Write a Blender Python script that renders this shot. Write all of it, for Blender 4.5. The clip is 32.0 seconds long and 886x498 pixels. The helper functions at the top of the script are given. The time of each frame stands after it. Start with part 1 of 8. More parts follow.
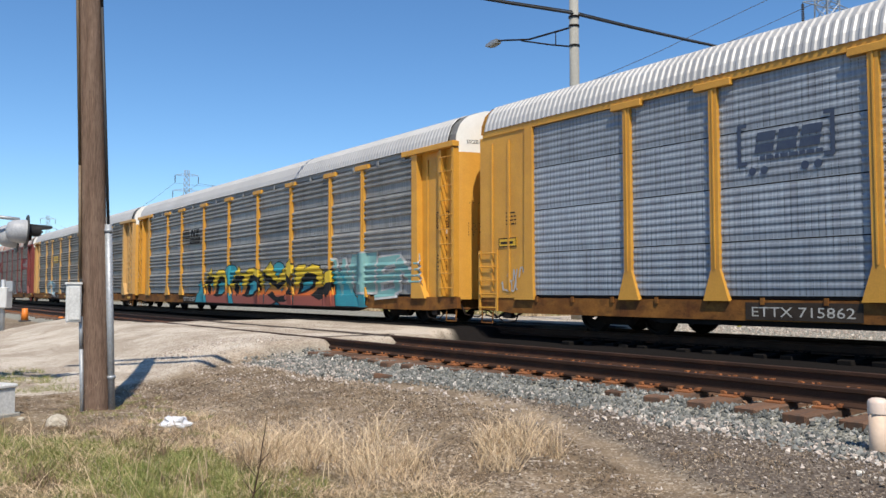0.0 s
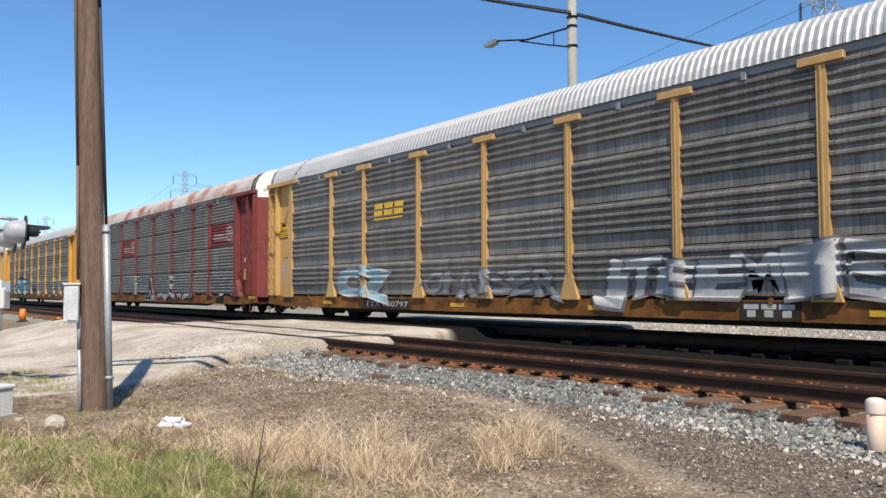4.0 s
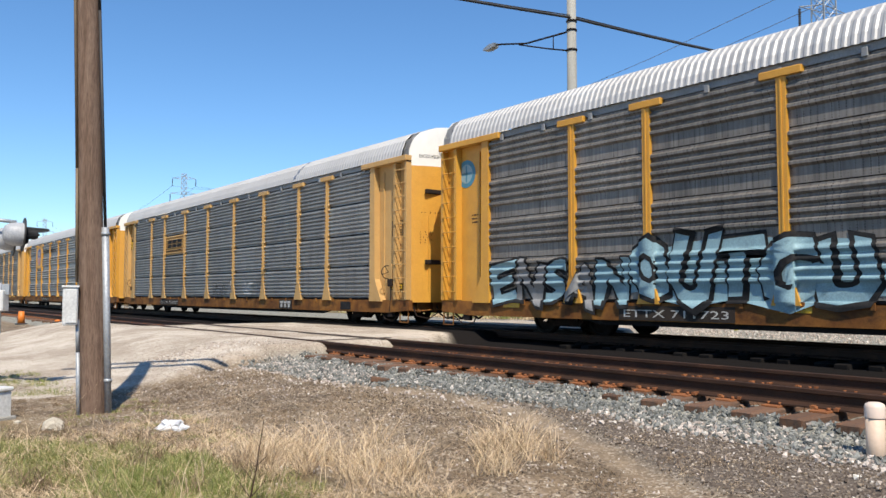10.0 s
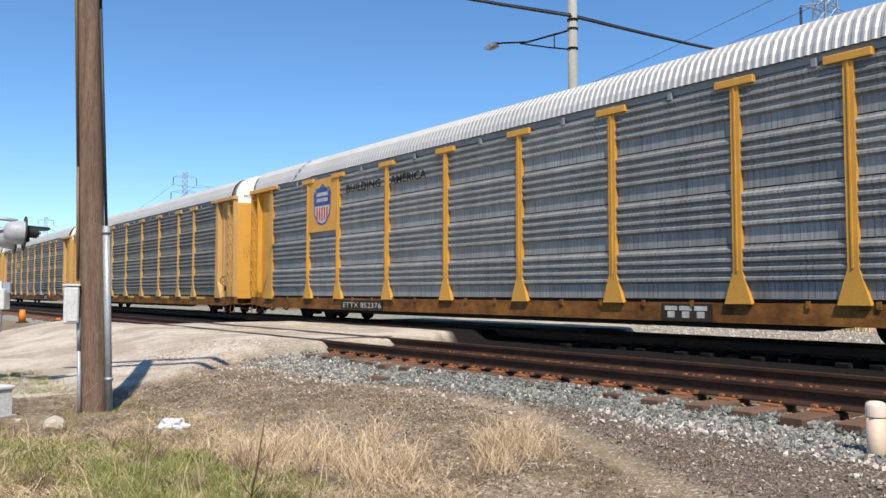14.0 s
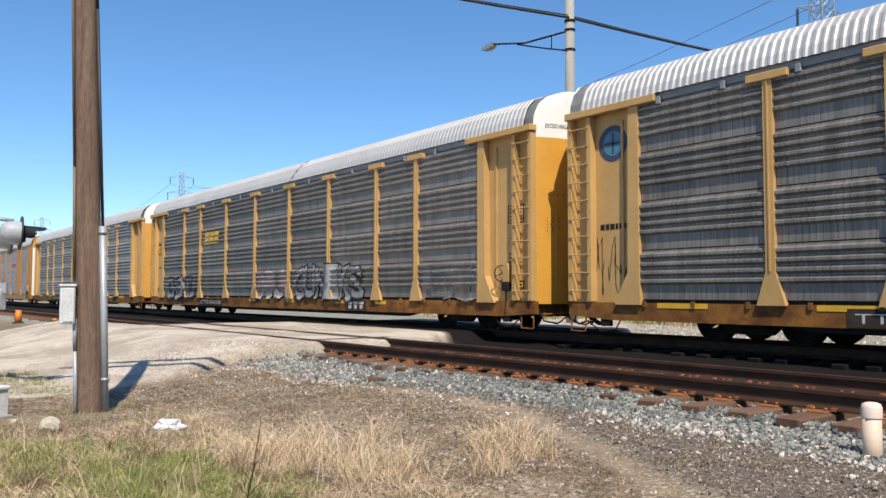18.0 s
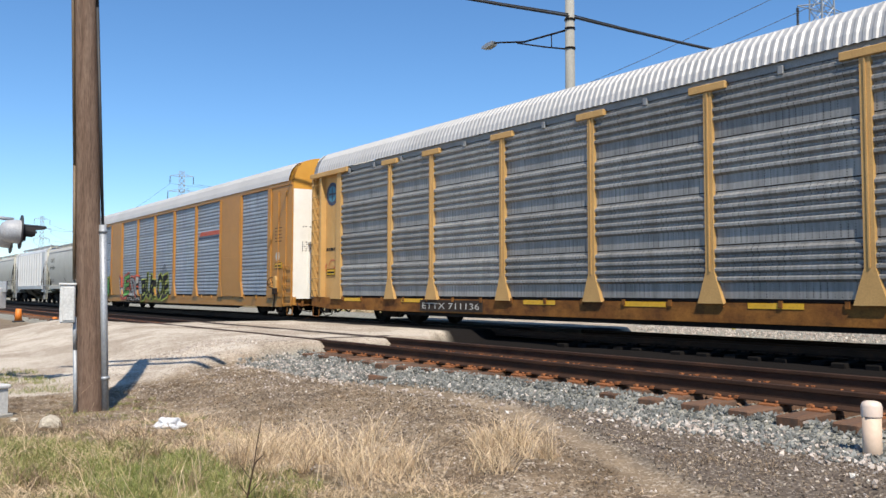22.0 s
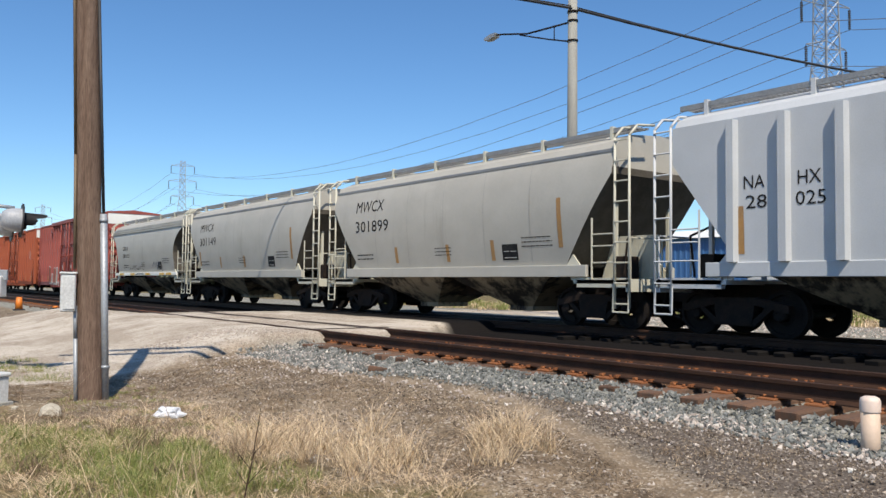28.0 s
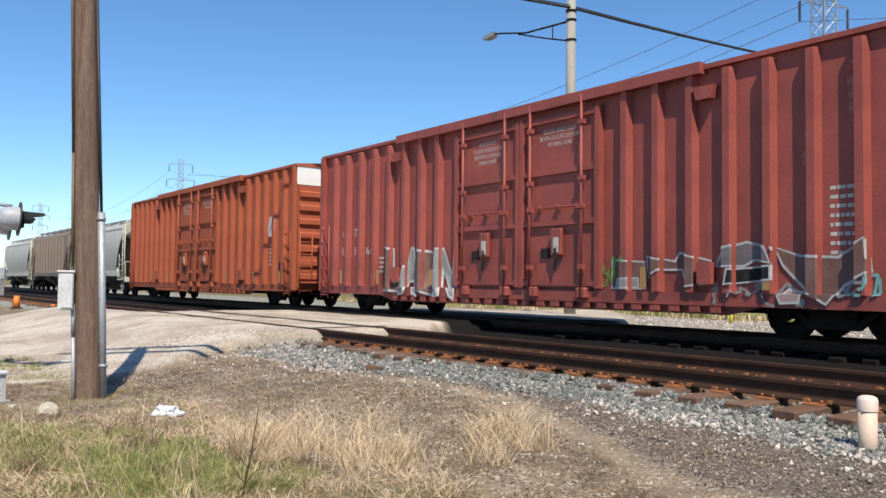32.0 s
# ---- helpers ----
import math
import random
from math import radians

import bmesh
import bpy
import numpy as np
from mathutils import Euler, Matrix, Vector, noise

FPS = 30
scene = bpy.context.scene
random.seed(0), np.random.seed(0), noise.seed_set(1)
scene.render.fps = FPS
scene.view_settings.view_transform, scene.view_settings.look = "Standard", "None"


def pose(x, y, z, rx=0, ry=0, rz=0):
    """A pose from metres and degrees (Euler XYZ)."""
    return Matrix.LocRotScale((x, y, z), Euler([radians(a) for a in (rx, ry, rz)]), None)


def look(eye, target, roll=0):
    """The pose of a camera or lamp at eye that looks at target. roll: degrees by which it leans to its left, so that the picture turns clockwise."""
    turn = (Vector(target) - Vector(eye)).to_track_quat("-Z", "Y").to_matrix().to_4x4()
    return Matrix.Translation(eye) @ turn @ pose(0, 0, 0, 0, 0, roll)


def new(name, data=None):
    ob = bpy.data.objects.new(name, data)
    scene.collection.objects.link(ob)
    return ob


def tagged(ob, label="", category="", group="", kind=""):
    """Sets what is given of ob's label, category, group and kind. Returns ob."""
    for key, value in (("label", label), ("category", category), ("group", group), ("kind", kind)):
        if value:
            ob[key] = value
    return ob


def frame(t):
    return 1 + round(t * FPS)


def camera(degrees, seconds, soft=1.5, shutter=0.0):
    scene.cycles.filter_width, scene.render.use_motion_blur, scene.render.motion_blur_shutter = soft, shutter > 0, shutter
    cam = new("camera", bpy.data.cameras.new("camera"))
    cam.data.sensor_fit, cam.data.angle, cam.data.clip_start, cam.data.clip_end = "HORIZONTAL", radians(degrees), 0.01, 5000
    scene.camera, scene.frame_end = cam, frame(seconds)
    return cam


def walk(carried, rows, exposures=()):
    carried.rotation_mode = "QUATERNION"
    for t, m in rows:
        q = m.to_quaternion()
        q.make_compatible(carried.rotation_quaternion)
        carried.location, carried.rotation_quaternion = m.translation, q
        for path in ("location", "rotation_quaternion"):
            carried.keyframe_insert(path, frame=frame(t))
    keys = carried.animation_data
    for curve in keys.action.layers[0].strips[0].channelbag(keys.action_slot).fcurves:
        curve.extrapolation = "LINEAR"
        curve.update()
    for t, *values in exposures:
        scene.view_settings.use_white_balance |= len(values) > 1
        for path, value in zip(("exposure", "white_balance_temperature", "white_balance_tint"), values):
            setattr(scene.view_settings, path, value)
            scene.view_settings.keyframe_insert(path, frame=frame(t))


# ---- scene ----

# The camera: hand-held on the grass beside the crossing, almost still.
EYE = (0.0, 0.0, 1.5)
RAIL = 0.59          # top of the rails
NEAR_TRACK, TRAIN_TRACK = 8.32, 14.28
cam = camera(57.8, 32.0, soft=1.5)
TURNS = (
    (0, 92.971, 0.054, 53.132),
    (0.5, 93.102, -0.067, 52.866),
    (1, 93.078, -0.008, 52.870),
    (1.5, 93.003, 0.019, 52.969),
    (2, 93.023, 0.056, 52.942),
    (2.5, 93.034, 0.032, 52.921),
    (3, 92.967, -0.061, 52.917),
    (3.5, 92.962, 0.071, 53.024),
    (5.5, 93.107, 0.093, 52.975),
    (6, 93.141, 0.076, 53.029),
    (6.5, 93.225, 0.055, 52.975),
    (7, 93.292, 0.014, 52.944),
    (7.5, 93.314, -0.009, 52.993),
    (8, 93.288, 0.019, 53.022),
    (8.5, 93.241, 0.000, 52.986),
    (9, 93.263, 0.002, 52.976),
    (9.5, 93.226, -0.002, 52.983),
    (10, 93.225, -0.026, 52.944),
    (10.5, 93.149, -0.060, 52.966),
    (11, 93.209, -0.058, 52.958),
    (11.5, 93.210, -0.077, 52.928),
    (12, 93.165, -0.157, 52.906),
    (12.5, 93.161, -0.145, 52.948),
    (13, 93.152, -0.142, 52.926),
    (13.5, 93.162, -0.110, 52.864),
    (14, 93.134, -0.060, 53.001),
    (14.5, 93.163, -0.085, 52.909),
    (16.5, 93.244, -0.129, 52.763),
    (17, 93.161, -0.148, 52.770),
    (17.5, 93.176, -0.106, 52.820),
    (18, 93.190, -0.132, 52.781),
    (18.5, 93.182, -0.155, 52.763),
    (19, 93.184, -0.149, 52.768),
    (19.5, 93.167, -0.170, 52.764),
    (20, 93.160, -0.172, 52.749),
    (20.5, 93.166, -0.148, 52.772),
    (21, 93.103, -0.095, 52.814),
    (21.5, 93.114, -0.103, 52.794),
    (22, 93.099, -0.134, 52.781),
    (22.5, 93.101, -0.156, 52.759),
    (23, 93.050, -0.176, 52.744),
    (23.5, 92.995, -0.197, 52.747),
    (24, 92.961, -0.200, 52.750),
    (24.5, 92.934, -0.187, 52.759),
    (25, 92.872, -0.208, 52.758),
    (25.5, 92.789, -0.283, 52.721),
    (27.5, 92.538, -0.674, 52.770),
    (28, 92.522, -0.607, 52.801),
    (28.5, 92.486, -0.638, 52.800),
    (29, 92.518, -0.680, 52.770),
    (29.5, 92.534, -0.689, 52.699),
    (30, 92.509, -0.663, 52.710),
    (30.5, 92.560, -0.660, 52.642),
    (31, 92.509, -0.664, 52.640),
    (31.5, 92.468, -0.708, 52.663),
    (32, 92.453, -0.677, 52.665),
)
# the exposure drifts a little as the train passes
EXPOSURES = ((0, 0.2), (3, 0.36), (6, 0.36), (13, 0.37), (19, 0.36), (25, 0.34), (27.5, 0.2), (30, 0.14), (32, 0.36))
walk(cam, [(t, pose(*EYE, rx, ry, rz)) for t, rx, ry, rz in TURNS], EXPOSURES)


def ran(t):
    """How far the train has rolled at t seconds, in metres."""
    u = (t + 0.0195 - 16) / 16
    return 185.075 * u + 0.165 * u ** 2 - 1.766 * u ** 3 - 0.040 * u ** 4


# ---- light ----
SUN = Vector((0.895, -0.446, 0)).normalized() * math.cos(radians(54)) + Vector((0, 0, math.sin(radians(54))))
world = bpy.data.worlds.new("sky")
scene.world = world
world.use_nodes = True
wn = world.node_tree.nodes
sky = wn.new("ShaderNodeTexSky")
sky.sky_type, sky.sun_disc = "NISHITA", False
sky.sun_elevation = radians(54)
sky.sun_rotation = math.atan2(SUN.x, SUN.y)
sky.air_density, sky.dust_density, sky.ozone_density = 0.95, 0.04, 6.0
wn["Background"].inputs["Strength"].default_value = 0.128
deep = wn.new("ShaderNodeHueSaturation")
deep.inputs["Saturation"].default_value = 1.1
world.node_tree.links.new(sky.outputs[0], deep.inputs["Color"])
clear = wn.new("ShaderNodeMix")
clear.data_type, clear.blend_type = "RGBA", "MULTIPLY"
clear.inputs[0].default_value, clear.inputs[7].default_value = 1.0, (0.95, 0.995, 1.0, 1)
world.node_tree.links.new(deep.outputs[0], clear.inputs[6])
world.node_tree.links.new(clear.outputs[2], wn["Background"].inputs[0])
sun = new("sun", bpy.data.lights.new("sun", "SUN"))
sun.data.energy, sun.data.angle, sun.data.color = 5.0, radians(0.53), (1.0, 0.915, 0.79)
sun.matrix_basis = look(SUN * 100, (0, 0, 0))


# ---- materials ----
def shader(name):
    m = bpy.data.materials.new(name)
    m.use_nodes = True
    nt = m.node_tree
    return m, nt, nt.nodes["Principled BSDF"]


def node(nt, kind, **values):
    n = nt.nodes.new(kind)
    for key, value in values.items():
        n.inputs[key].default_value = value
    return n


def noise_tex(nt, scale, detail=4, rough=0.6, vec=None):
    n = node(nt, "ShaderNodeTexNoise", Scale=scale, Detail=detail, Roughness=rough)
    if vec is not None:
        nt.links.new(vec, n.inputs["Vector"])
    return n


def ramp(nt, src, a, b, ca=(0, 0, 0, 1), cb=(1, 1, 1, 1)):
    r = nt.nodes.new("ShaderNodeValToRGB")
    r.color_ramp.elements[0].position, r.color_ramp.elements[1].position = a, b
    r.color_ramp.elements[0].color, r.color_ramp.elements[1].color = ca, cb
    nt.links.new(src, r.inputs[0])
    return r


def mix(nt, fac, a, b, mode="MIX"):
    n = nt.nodes.new("ShaderNodeMix")
    n.data_type, n.blend_type = "RGBA", mode
    for sock, v in ((n.inputs[0], fac), (n.inputs[6], a), (n.inputs[7], b)):
        if isinstance(v, bpy.types.NodeSocket):
            nt.links.new(v, sock)
        else:
            sock.default_value = v if isinstance(v, (int, float)) else (*v, 1)[:4]
    return n.outputs[2]


def surface(name, base, alt=None, dirt=None, scale=3.0, fine=40.0, rough=0.7, metal=0.0, bump=0.15, amount=0.5, dirt_at=(0.55, 0.8), stretch=None, rand=0.0, streak=None):
    """Paint, stone, wood: base and alt mixed in patches, fine grain, dirt in blotches, fine relief."""
    m, nt, bs = shader(name)
    tc = nt.nodes.new("ShaderNodeTexCoord")
    vec = tc.outputs["Object"]
    if stretch:
        mp = nt.nodes.new("ShaderNodeMapping")
        mp.inputs["Scale"].default_value = stretch
        nt.links.new(vec, mp.inputs[0])
        vec = mp.outputs[0]
    big = noise_tex(nt, scale, 5, 0.65, vec)
    small = noise_tex(nt, fine, 3, 0.6, vec)
    alt = alt or tuple(c * 0.72 for c in base)
    col = mix(nt, ramp(nt, big.outputs[0], 0.35, 0.68).outputs[0], base, alt)
    g = ramp(nt, small.outputs[0], 0.3, 0.75, (1 - amount * 0.5,) * 3 + (1,), (1 + amount * 0.25,) * 3 + (1,))
    col = mix(nt, 1.0, col, g.outputs[0], "MULTIPLY")
    if dirt:
        dv = vec
        if streak:
            ds = nt.nodes.new("ShaderNodeMapping")
            ds.inputs["Scale"].default_value = streak
            nt.links.new(tc.outputs["Object"], ds.inputs[0])
            dv = ds.outputs[0]
        d = noise_tex(nt, scale * 0.6, 8, 0.72, dv)
        d.noise_dimensions = "4D"
        d.inputs["W"].default_value = 3.7
        col = mix(nt, ramp(nt, d.outputs[0], *dirt_at).outputs[0], col, dirt)
    if rand:
        oi = nt.nodes.new("ShaderNodeObjectInfo")
        rr = ramp(nt, oi.outputs["Random"], 0, 1, (1 - rand,) * 3 + (1,), (1 + rand * 0.6,) * 3 + (1,))
        col = mix(nt, 1.0, col, rr.outputs[0], "MULTIPLY")
    nt.links.new(col, bs.inputs["Base Color"])
    bs.inputs["Roughness"].default_value, bs.inputs["Metallic"].default_value = rough, metal
    bs.inputs["Specular IOR Level"].default_value = 0.5 if rough < 0.65 else 0.12
    if bump:
        b = node(nt, "ShaderNodeBump", Strength=bump, Distance=0.02)
        nt.links.new(small.outputs[0], b.inputs["Height"])
        nt.links.new(b.outputs[0], bs.inputs["Normal"])
    return m


def plain(name, base, rough=0.6, metal=0.0):
    return surface(name, base, scale=2.0, fine=30, rough=rough, metal=metal, bump=0.05, amount=0.25)


# ---- small builders ----
def mesh_of(name, bm, mats):
    me = bpy.data.meshes.new(name)
    bm.to_mesh(me)
    bm.free()
    for m in (mats if isinstance(mats, (list, tuple)) else [mats]):
        me.materials.append(m)
    return me


def part(name, bm, mats, parent, label="", at=None):
    ob = new(name, mesh_of(name, bm, mats) if isinstance(bm, bmesh.types.BMesh) else bm)
    ob.parent = parent
    if at is not None:
        ob.matrix_basis = at
    return tagged(ob, label)


def thing(name, bm, mats, label, category, group="", kind="", at=None):
    ob = new(name, mesh_of(name, bm, mats) if isinstance(bm, bmesh.types.BMesh) else bm)
    if at is not None:
        ob.matrix_basis = at
    return tagged(ob, label, category, group, kind)


def box(bm, x0, y0, z0, x1, y1, z1, bevel=0.0, mi=0):
    vs = [bm.verts.new((x, y, z)) for x in (x0, x1) for y in (y0, y1) for z in (z0, z1)]
    fs = [bm.faces.new([vs[i] for i in q]) for q in ((0, 1, 3, 2), (4, 6, 7, 5), (0, 4, 5, 1), (2, 3, 7, 6), (0, 2, 6, 4), (1, 5, 7, 3))]
    for f in fs:
        f.material_index = mi
    if bevel:
        es = list({e for f in fs for e in f.edges})
        out = bmesh.ops.bevel(bm, geom=es, offset=bevel, segments=1, affect="EDGES")
        for f in out["faces"]:
            f.material_index = mi
    return bm


def boxm(*args, bevel=0.0):
    return box(bmesh.new(), *args, bevel=bevel)


def rod(bm, a, b, r, n=6, r2=None, caps=True, mi=0):
    a, b = Vector(a), Vector(b)
    q = (b - a).to_track_quat("Z", "Y")
    r2 = r if r2 is None else r2
    rings = []
    for p, rr in ((a, r), (b, r2)):
        rings.append([bm.verts.new(p + q @ Vector((rr * math.cos(2 * math.pi * i / n), rr * math.sin(2 * math.pi * i / n), 0))) for i in range(n)])
    fs = []
    for i in range(n):
        f = bm.faces.new((rings[0][i], rings[0][(i + 1) % n], rings[1][(i + 1) % n], rings[1][i]))
        f.smooth = n > 5
        fs.append(f)
    if caps:
        fs.append(bm.faces.new(rings[0][::-1]))
        fs.append(bm.faces.new(rings[1]))
    for f in fs:
        f.material_index = mi
    return bm


def pipe(bm, pts, r, n=6, mi=0):
    for a, b in zip(pts, pts[1:]):
        rod(bm, a, b, r, n, mi=mi)
    return bm


def prism(bm, outline, axis, a, b, mi=0, smooth=False):
    """The outline (pairs) drawn out along an axis from a to b, with caps."""
    def at(p, s):
        return {"x": (s, p[0], p[1]), "y": (p[0], s, p[1]), "z": (p[0], p[1], s)}[axis]
    r0, r1 = [bm.verts.new(at(p, a)) for p in outline], [bm.verts.new(at(p, b)) for p in outline]
    n = len(outline)
    fs = [bm.faces.new((r0[i], r0[(i + 1) % n], r1[(i + 1) % n], r1[i])) for i in range(n)]
    for f in fs:
        f.smooth = smooth
    fs += [bm.faces.new(r0[::-1]), bm.faces.new(r1)]
    for f in fs:
        f.material_index = mi
    bmesh.ops.recalc_face_normals(bm, faces=fs)
    return bm


def sheet(bm, line, axis, a, b, mi=0, smooth=False):
    """An open line of pairs drawn out along an axis: a folded sheet."""
    def at(p, s):
        return {"x": (s, p[0], p[1]), "y": (p[0], s, p[1]), "z": (p[0], p[1], s)}[axis]
    r0, r1 = [bm.verts.new(at(p, a)) for p in line], [bm.verts.new(at(p, b)) for p in line]
    for i in range(len(line) - 1):
        f = bm.faces.new((r0[i], r1[i], r1[i + 1], r0[i + 1]))
        f.material_index, f.smooth = mi, smooth
    return bm


# ---- ground ----
def smooth(a, b, v):
    u = min(1.0, max(0.0, (v - a) / (b - a)))
    return u * u * (3 - 2 * u)


def road_mask(x, y):
    """1 on the level crossing and the dirt road that leads over it."""
    left, right = -24.5 - 5.5 * smooth(7.4, 6.6, y) - 0.4 * max(0, 6 - y), -13.65 + 0.33 * max(0, 5.5 - y) - 0.9 * max(0, y - 16.6)
    right -= 1.25 * min(1.6, max(0, y - 10.2)) * (1 - smooth(15.4, 16.2, y))
    n = 0.5 * noise.noise(Vector((x * 0.35, y * 0.35, 0))) + 0.35 * noise.noise(Vector((x * 1.3, y * 1.3, 1))) * smooth(7.3, 6.0, y)
    if y > 9.2:
        n *= 0.3
    return smooth(left - 0.6 + n, left + 0.3 + n, x) * (1 - smooth(right - 0.2 + n * 0.6, right + 0.3 + n * 0.6, x))


def bed(y, centre, half=1.75, drop=0.36):
    """Height of a ballast bed above its foot."""
    d = abs(y - centre)
    return drop * (1 - smooth(half - 0.15, half + 0.75, d))


def height(x, y):
    base = 0.27 * smooth(2.6, 6.2, y)
    if y > 10:
        base = 0.27 - 0.27 * smooth(9.6, 10.4, y) + 0.30 * smooth(16.5, 19, y)
    tracks = max(base, 0.05 + bed(y, NEAR_TRACK, 1.42, 0.268), 0.05 + bed(y, TRAIN_TRACK, 1.6, 0.28))
    tracks += 0.035 * math.exp(-((y - 7.02) / 0.2) ** 2) if y < 9 else 0
    rough = 0.02 * noise.noise(Vector((x * 1.1, y * 1.1, 3))) + 0.05 * noise.noise(Vector((x * 0.25, y * 0.25, 7)))
    if y < 5.5 and x > -12:
        rough += 0.05 * noise.noise(Vector((x * 0.8, y * 0.8, 9))) + 0.03 * noise.noise(Vector((x * 2.1, y * 2.1, 6)))
    rough -= 0.035 * math.exp(-((y - rut(x)) / 0.2) ** 2) * (x > -12.5)
    m = road_mask(x, y)
    road = (RAIL - 0.02) * smooth(3.0, 6.6, y) if y < 11 else RAIL - 0.02 - 0.15 * smooth(17, 24, y)
    road = max(road, 0) + 0.015 * noise.noise(Vector((x * 0.8, y * 0.8, 5)))
    return (tracks + rough) * (1 - m) + road * m


def rut(x):
    """Where the wheel path runs along the foot of the ballast."""
    return 5.85 - 0.06 * min(4.6, max(0, x + 8)) ** 2


def steps(lo, hi, fine, far):
    """Grid lines: even between lo and hi, ever wider out to far."""
    out = list(np.arange(lo, hi + 1e-6, fine))
    for sign in (-1, 1):
        p, d, extra = (lo if sign < 0 else hi), fine, []
        while abs(p) < far:
            d *= 1.22
            p += sign * d
            extra.append(p)
        out = (extra[::-1] + out) if sign < 0 else (out + extra)
    return out


def build_ground():
    xs, ys = steps(-30, 2, 0.16, 2600), steps(0.5, 19, 0.13, 2600)
    verts = [(x, y, height(x, y) if abs(x) < 400 and -40 < y < 60 else (0.0 if y < 8 else 0.3)) for y in ys for x in xs]
    n = len(xs)
    faces = [(j * n + i, j * n + i + 1, (j + 1) * n + i + 1, (j + 1) * n + i) for j in range(len(ys) - 1) for i in range(n - 1)]
    me = bpy.data.meshes.new("ground")
    me.from_pydata(verts, [], faces)
    me.shade_smooth()
    for key in ("road", "stone", "grass", "dark", "path", "cinder"):
        me.attributes.new(key, "FLOAT", "POINT")
    road, stone, grass, dark, path, cinder = ([], [], [], [], [], [])
    for x, y, z in verts:
        m = road_mask(x, y) if abs(x) < 200 and -60 < y < 60 else 0
        w = noise.noise(Vector((x * 0.5, y * 0.5, 2))) * 0.5 + noise.noise(Vector((x * 1.7, y * 1.7, 4))) * 0.25
        road.append(m)
        d = y - rut(x)
        st = smooth(0.12, 0.4, d + 0.3 * w) * (1 - smooth(24.5, 26.0, y + w)) * (1 - m)
        stone.append(st)
        g = (1 - smooth(1.9, 2.9, y + 1.0 * w - 0.3 * (min(x, -3) + 7.5))) * smooth(-13.0, -9.3, x + w)
        if y > 18:
            g = smooth(24.8, 26.5, y + 1.5 * w)
        if y < -1:
            g = 0.8
        path.append(math.exp(-((d + 0.12 * w) / 0.13) ** 2) * (0.35 + w) * smooth(-11.5, -9.5, x) if 0 < y < 8 and abs(x) < 30 else 0)
        grass.append(min(1, max(0, g)))
        # black strip beside the train track, and the shade under the cars, as colour
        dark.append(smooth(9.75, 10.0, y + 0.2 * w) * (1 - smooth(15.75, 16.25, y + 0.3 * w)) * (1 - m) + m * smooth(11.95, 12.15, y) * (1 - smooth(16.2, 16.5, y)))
        cinder.append(0.85 * smooth(0.12, 0.32, d + 0.25 * w) * (1 - smooth(6.15, 6.4, y + 0.3 * w)) * smooth(-9.0, -6.0, x) * (y > 3) * (y < 9) * (x < 3))
    for key, data in (("road", road), ("stone", stone), ("grass", grass), ("dark", dark), ("path", path), ("cinder", cinder)):
        me.attributes[key].data.foreach_set("value", data)
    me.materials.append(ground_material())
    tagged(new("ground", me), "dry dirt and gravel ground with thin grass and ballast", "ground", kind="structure")


